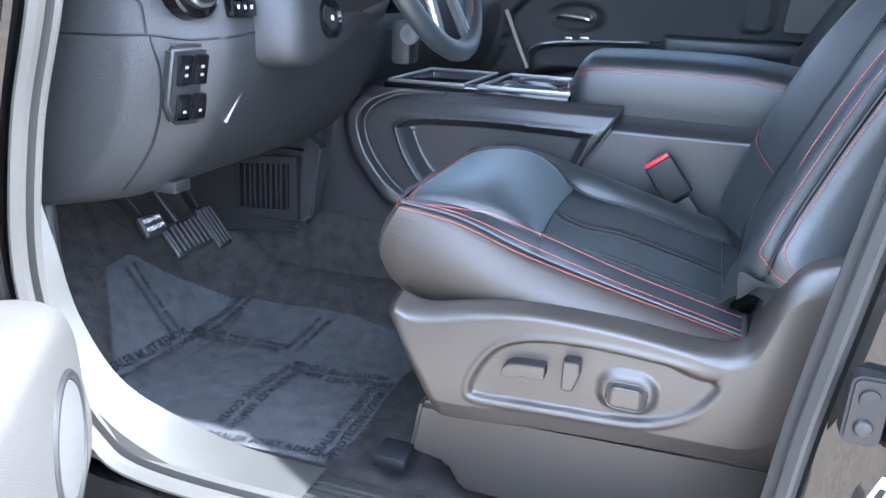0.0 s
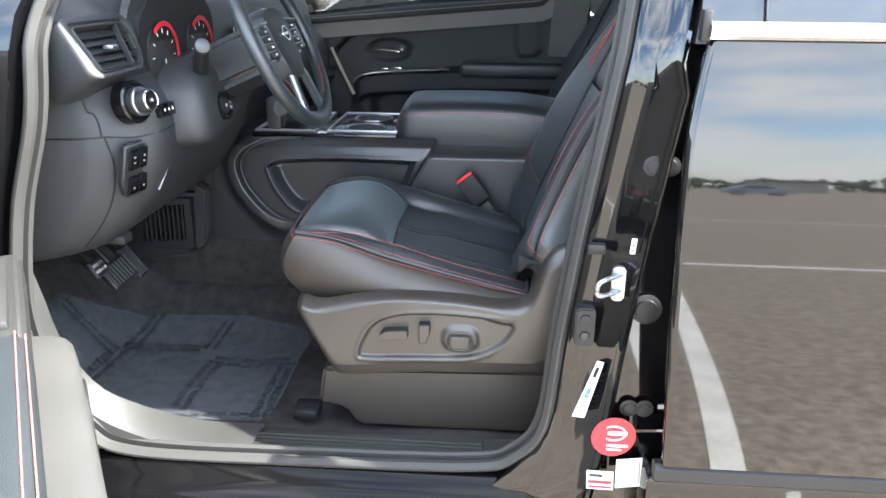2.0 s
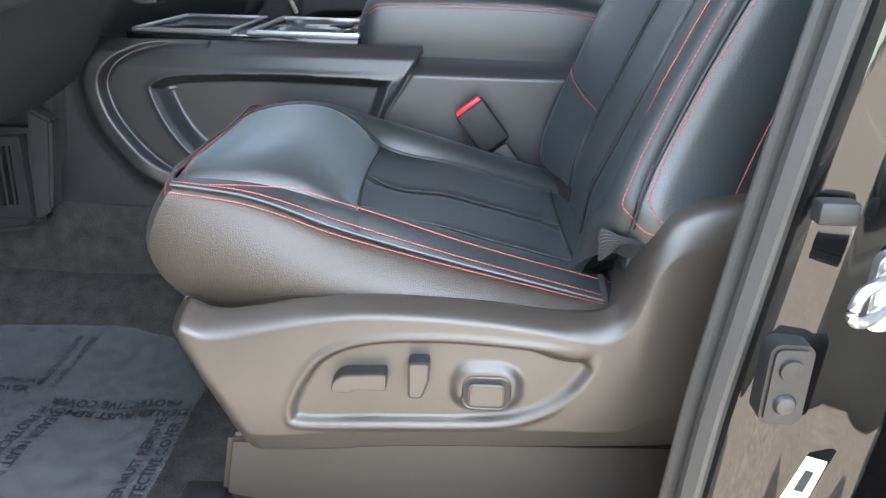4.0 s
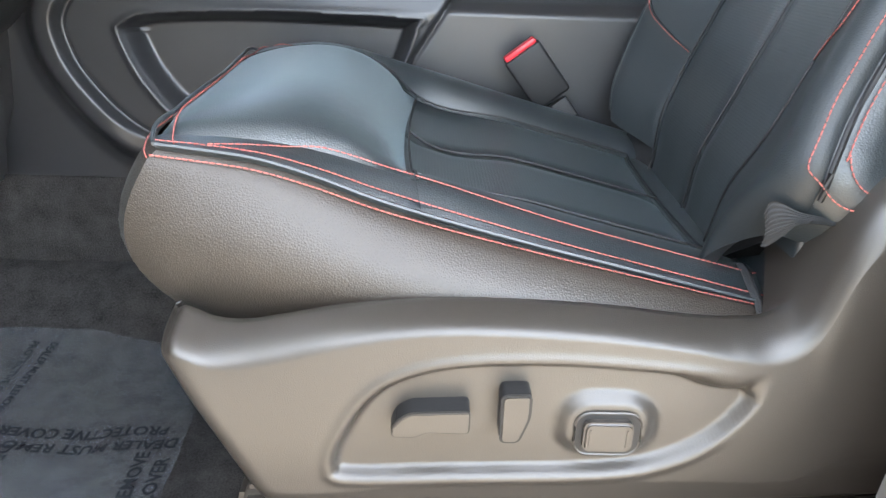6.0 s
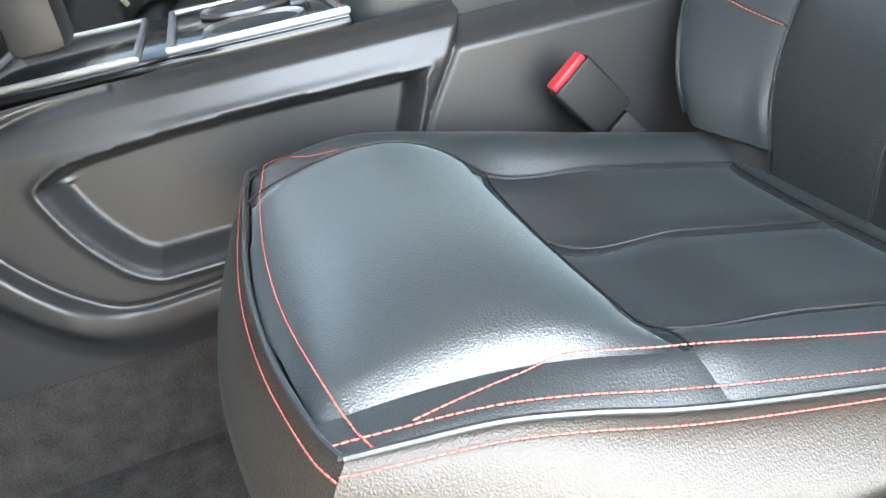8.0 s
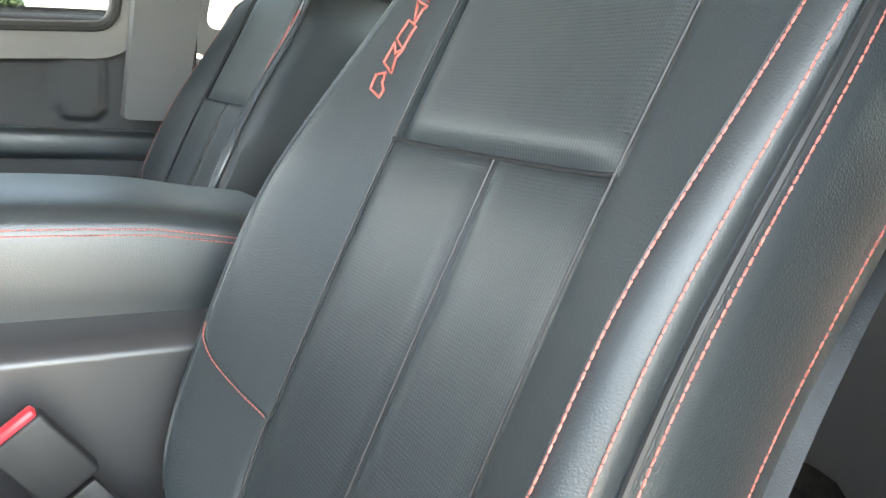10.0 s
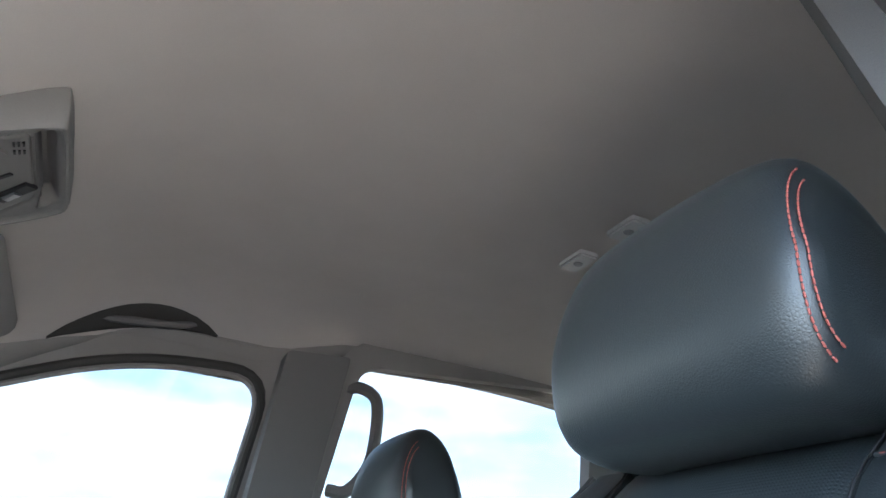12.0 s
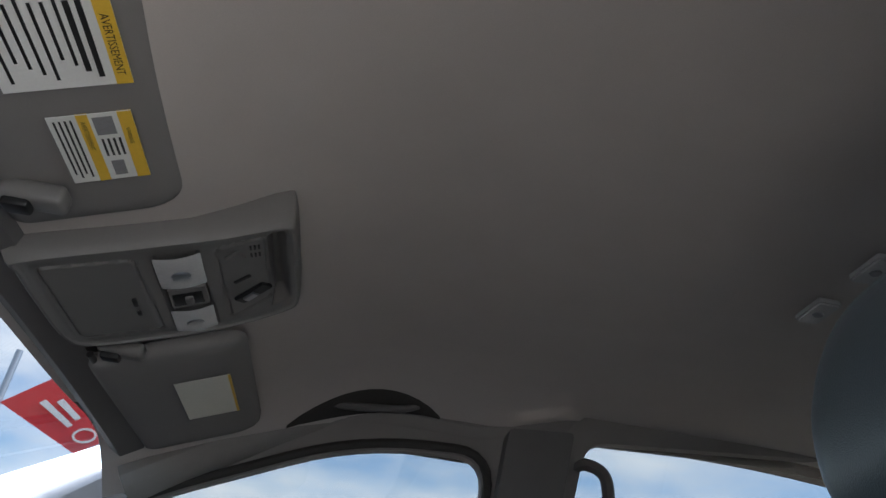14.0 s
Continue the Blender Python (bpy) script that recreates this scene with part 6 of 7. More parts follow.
part("body", prism([(-1.0, 0.10), (-0.60, 0.16), (-0.548, 0.30), (-0.53, 0.47), (-0.46, 0.60), (-0.60, 0.70), (-1.0, 0.70)], "y", 0.765, 1.235, 0.012, 3), CONSOLEP, cs, "dark grey side of the stack")
part("screen", box(-0.475, -0.465, 0.86, 1.14, 0.62, 0.76, 0.006, m=pose(0, 0, 0, 0, 0, 0)), GLOSS, cs, "dark glossy screen")
gr = part("grille_frame", holed([(-0.725, 0.195), (-0.575, 0.200), (-0.575, 0.335), (-0.725, 0.325)], [(-0.712, 0.212), (-0.594, 0.220), (-0.592, 0.320), (-0.710, 0.309)], "y", 0.722, 0.745), PLASTIC, cs)
part("grille_box", box(-0.73, -0.565, 0.745, 0.77, 0.185, 0.345, 0.004), BLACK, cs)
for k in range(9):
    x = -0.703 + 0.0125 * k
    part("slat", prism([(x, 0.212), (x + 0.004, 0.212), (x + 0.006, 0.318), (x + 0.002, 0.318)], "y", 0.724, 0.744), PLASTIC, gr)
part("foot_trim", prism([(-0.575, 0.19), (-0.545, 0.21), (-0.525, 0.36), (-0.560, 0.38), (-0.572, 0.30)], "y", 0.73, 0.768, 0.005), CONSOLEP, cs, "grey trim beside the grille")
# ignition surround parts at the right of the column
part("shift_bracket", box(-0.305, -0.270, 0.555, 0.60, 0.555, 0.625, 0.008), BLACK, dash)
kc2 = Vector((-0.268, 0.545, 0.605))
part("key_ring", lathe(kc2, (0.5, -0.8, 0.1), [(0, 0.016), (0.005, 0.016), (0.006, 0.012), (0.005, 0.008)], 22), PLASTIC, dash, "dark lock ring beside the column")

# ---------------------------------------------------------------- steering wheel
sw_ = thing("steering_wheel", "black leather steering wheel with silver trim and red stitching", "steering wheel")
WA = radians(24)
wu, wv, wn_ = Vector((-math.sin(WA), 0, math.cos(WA))), Vector((0, 1, 0)), Vector((math.cos(WA), 0, math.sin(WA)))
WC = Vector((-0.245, 0.512, 0.757))
rim = [WC + (wv * math.cos(a) + wu * math.sin(a) * 0.97) * 0.190 for a in [2 * math.pi * k / 64 for k in range(64)]]
part("rim", sweep(rim, ring(0.0165, 12, 0.0145), closed=True, up=wn_), LEATHER, sw_, "thick black leather rim")
wm = Matrix(((wv.x, wu.x, wn_.x, WC.x), (wv.y, wu.y, wn_.y, WC.y), (wv.z, wu.z, wn_.z, WC.z), (0, 0, 0, 1)))


def wpart(name, bm, material, label="", par=None):
    bmesh.ops.transform(bm, matrix=wm, verts=bm.verts)
    return part(name, bm, material, par or sw_, label)


hub = [(0.075, 0.03), (0.062, 0.062), (0.0, 0.072), (-0.062, 0.062), (-0.075, 0.03), (-0.062, -0.05), (-0.035, -0.085), (0.035, -0.085), (0.062, -0.05)]
hub = [tuple(p.xy) for p in spline([(a, b_, 0) for a, b_ in hub], 4, True)]
wpart("hub", grid([[(a * f, b_ * f, h) for a, b_ in hub] for f, h in ((1.0, -0.04), (1.0, -0.010), (0.93, 0.004), (0.7, 0.010), (0.02, 0.012))], close_v=True), DASH, "padded hub cover")
wpart("emblem", sweep([(0.018 * math.cos(a), 0.008 + 0.015 * math.sin(a), 0.0135) for a in [2 * math.pi * k / 28 for k in range(28)]], rect(0.005, 0.004, 0.001), closed=True), CHROME, "chrome ring emblem")
wpart("emblem_bar", box(-0.022, 0.022, 0.004, 0.011, 0.011, 0.015, 0.001), CHROME)
for sg in (-1, 1):
    wpart("spoke", prism([(sg * 0.060, 0.035), (sg * 0.168, 0.030), (sg * 0.172, -0.012), (sg * 0.150, -0.035), (sg * 0.060, -0.040)], "z", -0.018, 0.002, 0.006), GLOSS, "black side spoke")
    wpart("spoke_trim", sweep([(sg * 0.066, 0.040, 0.004), (sg * 0.164, 0.034, 0.0)], rect(0.006, 0.006, 0.002)), SATIN, "silver spoke trim")
    for k in range(4):
        wpart("wheel_button", box(min(sg * 0.080, sg * 0.120), max(sg * 0.080, sg * 0.120), -0.032 + 0.016 * k, -0.019 + 0.016 * k, 0.0, 0.006, 0.003), BLACK)
        wpart("button_mark", box(min(sg * 0.093, sg * 0.106), max(sg * 0.093, sg * 0.106), -0.028 + 0.016 * k, -0.024 + 0.016 * k, 0.006, 0.0066), WHITE)
    wpart("lower_spoke", sweep([(sg * 0.040, -0.075, -0.004), (sg * 0.060, -0.160, -0.004)], rect(0.026, 0.014, 0.005)), LEATHER, "black leather lower spoke")
    wpart("spoke_edge", sweep([(sg * 0.054, -0.075, 0.001), (sg * 0.074, -0.158, 0.001)], rect(0.004, 0.006, 0.001)), SATIN, "thin silver spoke edge")
    a0 = -60 if sg > 0 else -150
    thread([wm @ Vector((0.160 * math.cos(radians(a0 + 30 * k / 20)), 0.156 * math.sin(radians(a0 + 30 * k / 20)), 0.012)) for k in range(21)], "stitching", sw_)
wpart("column_shroud", prism([(-0.060, 0.05), (0.060, 0.05), (0.066, -0.04), (0.0, -0.075), (-0.066, -0.04)], "z", -0.21, -0.035, 0.014, 3), PLASTIC, "dark column shroud")

# ---------------------------------------------------------------- pedals
def pedal(name, label, c, w, h, tilt, ribs, arm_to):
    root = thing(name, label, "pedal", "pedals")
    m = Matrix.Translation(c) @ pose(0, 0, 0, 0, tilt, 0)
    part("pad", box(-0.008, 0.006, -w / 2, w / 2, -h / 2, h / 2, 0.005, 3, m=m), BLACK, root, "black rubber pedal pad")
    for k in range(ribs):
        y = -w / 2 + w * (k + 0.5) / ribs
        part("rib", box(0.005, 0.010, y - 0.0025, y + 0.0025, -h / 2 + 0.006, h / 2 - 0.006, 0.0015, 1, m=m), BLACK, root)
    part("arm", sweep(spline([Vector(c) - Vector((0.01, 0, 0)), (Vector(c) + Vector(arm_to)) / 2 + Vector((-0.04, 0, 0)), arm_to], 5), rect(0.012, 0.024, 0.003)), BLACK, root, "dark steel pedal arm")
    return root, m


_, pm = pedal("parking_brake_pedal", "parking brake pedal with white print on its black pad", (-0.625, 0.330, 0.293), 0.048, 0.038, -32, 0, (-0.72, 0.36, 0.42))
pk = bpy.data.objects["parking_brake_pedal"]
for k, wds in enumerate(("PUSH ON", "PUSH OFF")):
    part("lettering", text_bm(wds, 0.0095, pm @ frame_m((0.0068, 0.0, 0.007 - 0.014 * k), (0, 1, 0), (0, 0, 1))), WHITE, pk, smooth=False)
pedal("brake_pedal", "wide ribbed black brake pedal", (-0.640, 0.440, 0.240), 0.105, 0.062, -38, 8, (-0.74, 0.44, 0.45))
pedal("accelerator_pedal", "narrow ribbed black accelerator pedal", (-0.660, 0.545, 0.225), 0.042, 0.09, -38, 4, (-0.76, 0.585, 0.40))

# ---------------------------------------------------------------- plastic film on the floor mat
def film_z(x, y):
    z = 0.016 + 0.004 * math.sin(16 * x + 5 * y) * math.sin(11 * y) + 0.9 * max(0, -0.69 - x) + 0.02 * max(0, (y - 0.5) / 0.15) ** 2
    return z + 0.010 * noise.noise(Vector((x * 7, y * 7, 0))) + 0.004 * noise.noise(Vector((x * 25, y * 25, 3))) + 0.003 * abs(noise.noise(Vector((x * 14, y * 33, 7))))


rows = []
for i in range(71):
    t = i / 70
    x = -0.835 + 0.60 * t
    y0 = float(np.interp(x, [-0.835, -0.80, -0.69, -0.58, -0.44, -0.25, -0.23], [0.45, 0.41, 0.285, 0.196, 0.192, 0.202, 0.30]))
    y1 = 0.650 - 0.04 * max(0, (x + 0.42) / 0.19) + 0.008 * math.sin(13 * x) - 0.9 * max(0, -0.68 - x)
    rows.append([(x, y0 + (y1 - y0) * j / 44, film_z(x, y0 + (y1 - y0) * j / 44)) for j in range(45)])
film = thing("floor_film", "clear printed plastic film over the driver's floor carpet", "protective film")
fl = part("film", grid(rows), FILM, film)
fl.visible_shadow = False
DARKINK = mat("film_ink", (0.012, 0.013, 0.016), 0.9, spec=0.1)


def film_words(words, x, y, ang, size=0.0205):
    bm = text_bm(words, size, Matrix.Translation((x, y, 0)) @ Matrix.Rotation(radians(ang), 4, "Z"), heavy=0.03)
    for v in bm.verts:
        v.co.z = film_z(v.co.x, v.co.y) + 0.0035
    part("lettering", bm, DARKINK, film, "dark printed words", smooth=False)


A_, B_ = "DEALER MUST REMOVE", "PROTECTIVE COVER"
film_words(A_, -0.348, 0.212, 3)
film_words(A_, -0.427, 0.335, -92)
film_words(B_, -0.452, 0.335, -92)
film_words(A_, -0.345, 0.440, 178)
film_words(B_, -0.350, 0.464, 178)
film_words(A_, -0.270, 0.318, 90)
film_words(B_, -0.246, 0.318, 90)
film_words(A_, -0.582, 0.510, 0)
film_words(B_, -0.582, 0.486, 0)
film_words(A_, -0.455, 0.560, -95, 0.0125)
film_words(B_, -0.477, 0.560, -95, 0.0135)
film_words(A_, -0.698, 0.385, 86)
film_words(B_, -0.673, 0.385, 86)
film_words(A_, -0.650, 0.565, -97, 0.0155)
film_words(B_, -0.674, 0.565, -97, 0.0165)
film_words(B_, -0.757, 0.468, 166, 0.0135)
film_words(A_, -0.757, 0.490, 166, 0.0125)

# ---------------------------------------------------------------- overhead
SL = math.atan2(0.108, 0.275)
OM = Matrix.Translation((-0.010, YC, 1.226)) @ Matrix.Rotation(-SL, 4, "Y")      # local x forward is negative
oc = thing("overhead_console", "dark grey overhead console with map lights and a storage hatch", "overhead console")


def opart(name, bm, material, label="", par=None):
    bmesh.ops.transform(bm, matrix=OM, verts=bm.verts)
    return part(name, bm, material, par or oc, label)


oo = [(-0.296, -0.128), (-0.17, -0.120), (-0.075, -0.116), (-0.008, -0.120), (0.005, -0.10), (0.007, 0.0), (0.006, 0.088), (-0.012, 0.118), (-0.105, 0.143), (-0.215, 0.138), (-0.284, 0.124), (-0.303, 0.09), (-0.306, 0.0), (-0.304, -0.10)]
oo = np.array([tuple(p.xy) for p in spline([(a, b_, 0) for a, b_ in oo], 4, True)])
OCP = mat("overhead_plastic", (0.16, 0.155, 0.15), 0.5, spec=0.5, grain=0.2, gscale=900)
HATCH = np.array(rounded([(-0.285, -0.098), (-0.184, -0.086), (-0.181, 0.118), (-0.285, 0.102)], 0.010, 3))
REARP = np.array(rounded([(-0.093, -0.082), (-0.034, -0.096), (-0.031, 0.064), (-0.088, 0.116)], 0.010, 3))
NOOK = np.array(rounded([(-0.030, -0.100), (-0.006, -0.104), (-0.004, 0.080), (-0.034, 0.104), (-0.030, 0.060)], 0.008, 3))
WELLS = [np.array(rounded(o, 0.008, 3)) for o in ([(-0.168, -0.088), (-0.109, -0.090), (-0.106, 0.136), (-0.164, 0.134)],)]


def console_h(x, y):
    """Relief of the overhead console's lower face."""
    h = -0.006 + 0.10 * max(0.0, abs(y - 0.01) - 0.06) ** 1.5
    for P in (HATCH, REARP):
        h += 0.004 * math.exp(-(line_distance(P, x, y, True) / 0.0016) ** 2)
    if within(NOOK, x, y):
        h += 0.026 * ease(line_distance(NOOK, x, y, True) / 0.010)
    if within(WELLS[0], x, y):
        h += 0.007 * ease(line_distance(WELLS[0], x, y, True) / 0.004)
    d = line_distance(oo, x, y, True)
    return h - 0.004 * math.exp(-((d - 0.006) / 0.004) ** 2)


bm = bmesh.new()
vv = {}
for i in range(110):
    for j in range(100):
        if within(oo, -0.3085 + 0.0029 * (i + 0.5), -0.136 + 0.0029 * (j + 0.5)):
            q = []
            for a, b_ in ((i, j), (i + 1, j), (i + 1, j + 1), (i, j + 1)):
                if (a, b_) not in vv:
                    x, y = -0.3085 + 0.0029 * a, -0.136 + 0.0029 * b_
                    vv[a, b_] = bm.verts.new((x, y, console_h(x, y)))
                q.append(vv[a, b_])
            bm.faces.new(q)
opart("lower_face", bm, OCP, "dark grey plastic face with hatch and switch fields")
rows = [[(-0.15 + (a + 0.15) * f, 0.008 + (b_ - 0.008) * f, h) for a, b_ in oo] for f, h in ((1.07, 0.060), (1.045, 0.022), (1.02, 0.004), (1.005, -0.006), (0.985, -0.0105), (0.965, -0.0108), (0.95, -0.008), (0.94, 0.0))]
opart("rim", grid(rows, close_v=True), OCP, "rounded grey rim of the console")
opart("button", box(-0.204, -0.198, 0.010, 0.030, -0.0095, -0.005, 0.002), BLACK)
opart("button", box(-0.204, -0.198, 0.046, 0.058, -0.0095, -0.005, 0.002), BLACK)
LENS = mat("lamp_lens", (0.55, 0.55, 0.55), 0.16, spec=0.8, var=0.08, vscale=40)
for y0, y1 in ((-0.084, -0.006), (0.062, 0.130)):
    rows = [[(-0.164 + 0.055 * i / 10, y0 + (y1 - y0) * k / 24, -0.010 - 0.004 * math.sin(math.pi * i / 10) + 0.0008 * (k % 2) + 0.003 * ((k / 12 - 1) ** 4)) for k in range(25)] for i in range(11)]
    lens = opart("map_light", grid(rows), LENS, "ribbed clear map light lens")
    opart("bulb_shape", lathe((-0.137, (y0 + y1) / 2, -0.0145), (0, 0, -1), [(0, 0.012), (0.002, 0.010), (0.0025, 0)], 16), SATIN, "", lens)
opart("light_switch", box(-0.160, -0.112, 0.002, 0.056, -0.009, 0.002, 0.004), OCP)
opart("switch_slot", box(-0.156, -0.118, 0.012, 0.044, -0.0105, -0.007, 0.003), BLACK)
opart("light_rocker", box(-0.141, -0.130, 0.018, 0.038, -0.0150, -0.009, 0.003), OCP)
opart("slide_switch", sweep([(-0.074, 0.060, -0.008), (-0.036, 0.026, -0.008)], rect(0.020, 0.006, 0.002)), BLACK)
opart("slide_tip", sweep([(-0.066, 0.053, -0.011), (-0.052, 0.040, -0.011)], rect(0.012, 0.006, 0.002)), SATIN)
opart("roof_button", sweep([(-0.078, -0.056, -0.008), (-0.062, -0.066, -0.008)], rect(0.018, 0.006, 0.002)), OCP)
opart("slit", sweep([(-0.076, 0.008, -0.007), (-0.056, -0.006, -0.007)], rect(0.006, 0.003, 0.001)), BLACK)
for k in range(6):
    opart("mic_slit", box(-0.052 + 0.005 * (k % 3), -0.0495 + 0.005 * (k % 3), -0.080 + 0.018 * (k // 3), -0.072 + 0.018 * (k // 3), -0.0075, -0.005), BLACK)


def roof_plane(x):
    return 1.226 + 0.393 * (x + 0.010)


def visor(name, label, y0, y1, x1, up=0.0):
    """A padded visor folded up: a cushion with a rounded outline on two pivots."""
    root = thing(name, label, "sun visor", "sun visors")
    x0 = -0.285
    o = rounded([(x0, y0), (x1, y0), (x1, y1), (x0, y1)], [0.02, 0.045, 0.045, 0.02], 6)
    cx, cy = (x0 + x1) / 2, (y0 + y1) / 2
    rows = []
    for d, h in ((0.0, 0.006), (0.0, -0.006), (0.004, -0.013), (0.012, -0.018), (0.03, -0.0205), (0.06, -0.021), (0.098, -0.021)):
        r = []
        for a, b_ in o:
            a2 = cx + (a - cx) * max(0.02, 1 - d / (abs(x1 - x0) / 2))
            b2 = cy + (b_ - cy) * max(0.02, 1 - d / (abs(y1 - y0) / 2))
            r.append((a2, b2, roof_plane(a2) + up + h))
        rows.append(r)
    part("panel", grid(rows, close_v=True, caps=True), VISOR, root, "cloth covered visor panel", sharp=80)
    part("pivot", cyl((x0 + 0.010, y0 - 0.02, roof_plane(x0 + 0.010) + up - 0.006), (x0 + 0.010, y0 + 0.03, roof_plane(x0 + 0.010) + up - 0.006), 0.005, n=10), BLACK, root)
    return root


visor("sun_visor", "grey cloth sun visor of the driver with warning labels, folded up", 0.40, 0.845, -0.118, 0.03)
visor("sun_visor", "grey cloth passenger sun visor with a plain label, folded up", 1.18, 1.655, -0.080)
for y in (0.762, 1.165):
    clip = thing("visor_clip", "grey plastic visor clip on the headliner", "clip", "visor clips")
    part("body", box(-0.268, -0.205, y - 0.014, y + 0.014, -0.018, 0.004, 0.006, 3, m=Matrix.Translation((0, 0, 1.139))), OCP, clip)
    part("hook", box(-0.262, -0.235, y - 0.010, y + 0.010, -0.026, -0.014, 0.004, m=Matrix.Translation((0, 0, 1.139))), BLACK, clip)


def vlabel(name, label, x0, x1, y0, y1, bars, material=WHITE, up=0.03):
    """A label on a visor: u runs towards the front, v across to the passenger."""
    def p(x, y):
        return (x, y, roof_plane(x) - 0.0245 + up)
    return sheet(name, label, [p(x1, y0), p(x0, y0), p(x0, y1), p(x1, y1)], bars, material)


bars = [(0.0, 0.13, 0.0, 1.0, YELLOW)]
for k in range(9):
    for a, b_ in ((0.03, 0.30 + 0.04 * (k % 3)), (0.38, 0.93 - 0.05 * (k % 4))):
        bars.append((0.20 + 0.085 * k, 0.20 + 0.085 * k + (0.045 if k < 2 else 0.026), a, b_))
bars.append((0.16, 0.97, 0.345, 0.350))
vlabel("warning_label", "large yellow and white airbag warning label on the visor", -0.226, -0.131, 0.470, 0.624, bars)
bars = [(0.0, 0.17, 0.0, 1.0, YELLOW), (0.52, 0.66, 0.0, 1.0, YELLOW)]
for k in range(4):
    bars.append((0.22 + 0.07 * k, 0.25 + 0.07 * k, 0.36, 0.62))
    bars.append((0.72 + 0.065 * k, 0.745 + 0.065 * k, 0.06, 0.92 - 0.06 * (k % 2)))
bars += [(0.24, 0.48, 0.05, 0.30, GREYI), (0.28, 0.44, 0.70, 0.93, GREYI)]
vlabel("warning_label", "small yellow and white rollover warning label on the visor", -0.206, -0.140, 0.660, 0.762, bars)
for wds, x, y, sz in (("AVERTISSEMENT", -0.1375, 0.578, 0.0095), ("WARNING", -0.1460, 0.695, 0.0050), ("AVERTISSEMENT", -0.1790, 0.690, 0.0058)):
    b = text_bm(wds, sz, frame_m((x, y, roof_plane(x) + 0.0038), (0, 1, 0), (0.93, 0, 0.36)))
    wl_ = thing("label_heading", "black heading printed on a yellow label band", "label", "label headings")
    part("lettering", b, INK, wl_, smooth=False)
vlabel("visor_label", "plain pale label on the passenger visor", -0.184, -0.103, 1.293, 1.483, [(0.0, 0.05, 0.0, 1.0, YELLOW)], PAPER, 0.0)
# dome lamp lenses in the middle of the headliner
for y0, y1 in ((0.882, 0.950), (1.020, 1.088)):
    dm = thing("dome_light", "clear plastic dome light lens in the headliner", "dome light", "dome lights")
    part("lens", prism(rounded([(0.748, y0), (0.785, y0), (0.785, y1), (0.748, y1)], 0.006, 3), "z", 1.326, 1.338, 0.003), LENS, dm)
    part("bulb_mark", lathe((0.766, (y0 + y1) / 2, 1.327), (0, 0, -1), [(0, 0.009), (0.003, 0.007), (0.0035, 0)], 14), GREYI, dm)
# grab handles
gh = thing("grab_handle", "dark folded grab handle above the passenger window", "grab handle", "grab handles")
# Thin dark sheet along the headliner paints in the shade of the handle's hollow.
rows = []
for i in range(13):
    t = i / 12
    x = -0.03 + 0.31 * t
    w = 0.062 * math.sin(math.pi * t) ** 0.8 + 0.004
    rows.append([(x, 1.665 - w + w * k / 6, roof_z(x, 1.665 - w + w * k / 6) - 0.004 + 0.003 * (k in (0, 6))) for k in range(7)])
part("recess", grid(rows), mat("recess_shade", (0.06, 0.058, 0.056), 0.9, spec=0.1), gh, "flat dark patch painting the shade of the recess behind the handle")
part("bar", sweep(spline([(0.0, 1.650, 1.262), (0.05, 1.638, 1.252), (0.18, 1.638, 1.262), (0.23, 1.650, 1.280)], 5), rect(0.022, 0.014, 0.005)), PILLAR, gh)
gp = thing("grab_handle", "dark upright grab handle on the pillar by the rear window", "grab handle", "grab handles")
part("bar", sweep(spline([(0.575, 1.700, 1.215), (0.605, 1.675, 1.222), (0.640, 1.655, 1.195), (0.646, 1.650, 1.12), (0.638, 1.655, 1.05), (0.605, 1.675, 1.000), (0.570, 1.700, 1.000)], 6), rect(0.026, 0.020, 0.007), up=Vector((0, 1, 0))), PILLAR, gp)
# belt on the passenger pillar
bl = thing("seat_belt", "dark seat belt strap with a guide on the passenger pillar", "seat belt")
part("strap", sweep([(0.490, 1.700, 1.12), (0.500, 1.745, 0.95), (0.505, 1.77, 0.60)], rect(0.046, 0.003, 0.001), up=Vector((0, 1, 0))), BLACK, bl)
part("guide", prism(rounded([(0.455, 1.10), (0.525, 1.10), (0.525, 1.145), (0.455, 1.145)], 0.012, 3), "y", 1.690, 1.703, 0.004), BLACK, bl)
part("slider", box(0.468, 0.518, 1.70, 1.725, 0.955, 1.02, 0.006), PILLAR, bl)
# belt guide of the driver, seen past the headrest
bd = thing("seat_belt", "driver's seat belt strap and bright guide beside the headrest", "seat belt")
part("strap", sweep([(0.49, 0.225, 1.13), (0.47, 0.20, 0.8), (0.44, 0.17, 0.30)], rect(0.046, 0.003, 0.001), up=Vector((0, 1, 0))), BLACK, bd)
for a, b_ in (((0.75, 0.474, 0.90), (0.75, 0.439, 0.949)), ((0.75, 0.454, 0.891), (0.75, 0.435, 0.918))):
    part("guide_bar", cyl(a, b_, 0.0035, n=10), WHITE, bd, "pale bar of the belt guide")

# ---------------------------------------------------------------- outside: lot, trees, banner
stripe(0.885, -0.55, 1.45, -4.6, 0.10)
stripe(-9, -5.35, 16, -4.75, 0.10)
stripe(-30, -12.6, 34, -12.4, 0.12)
stripe(-50, -26.0, 60, -26.4, 0.14)
stripe(-50, -45.0, 60, -45.4, 0.16)
stripe(4.2, -0.6, 4.75, -4.8, 0.11)
stripe(-2.6, -0.6, -2.1, -5.1, 0.11)


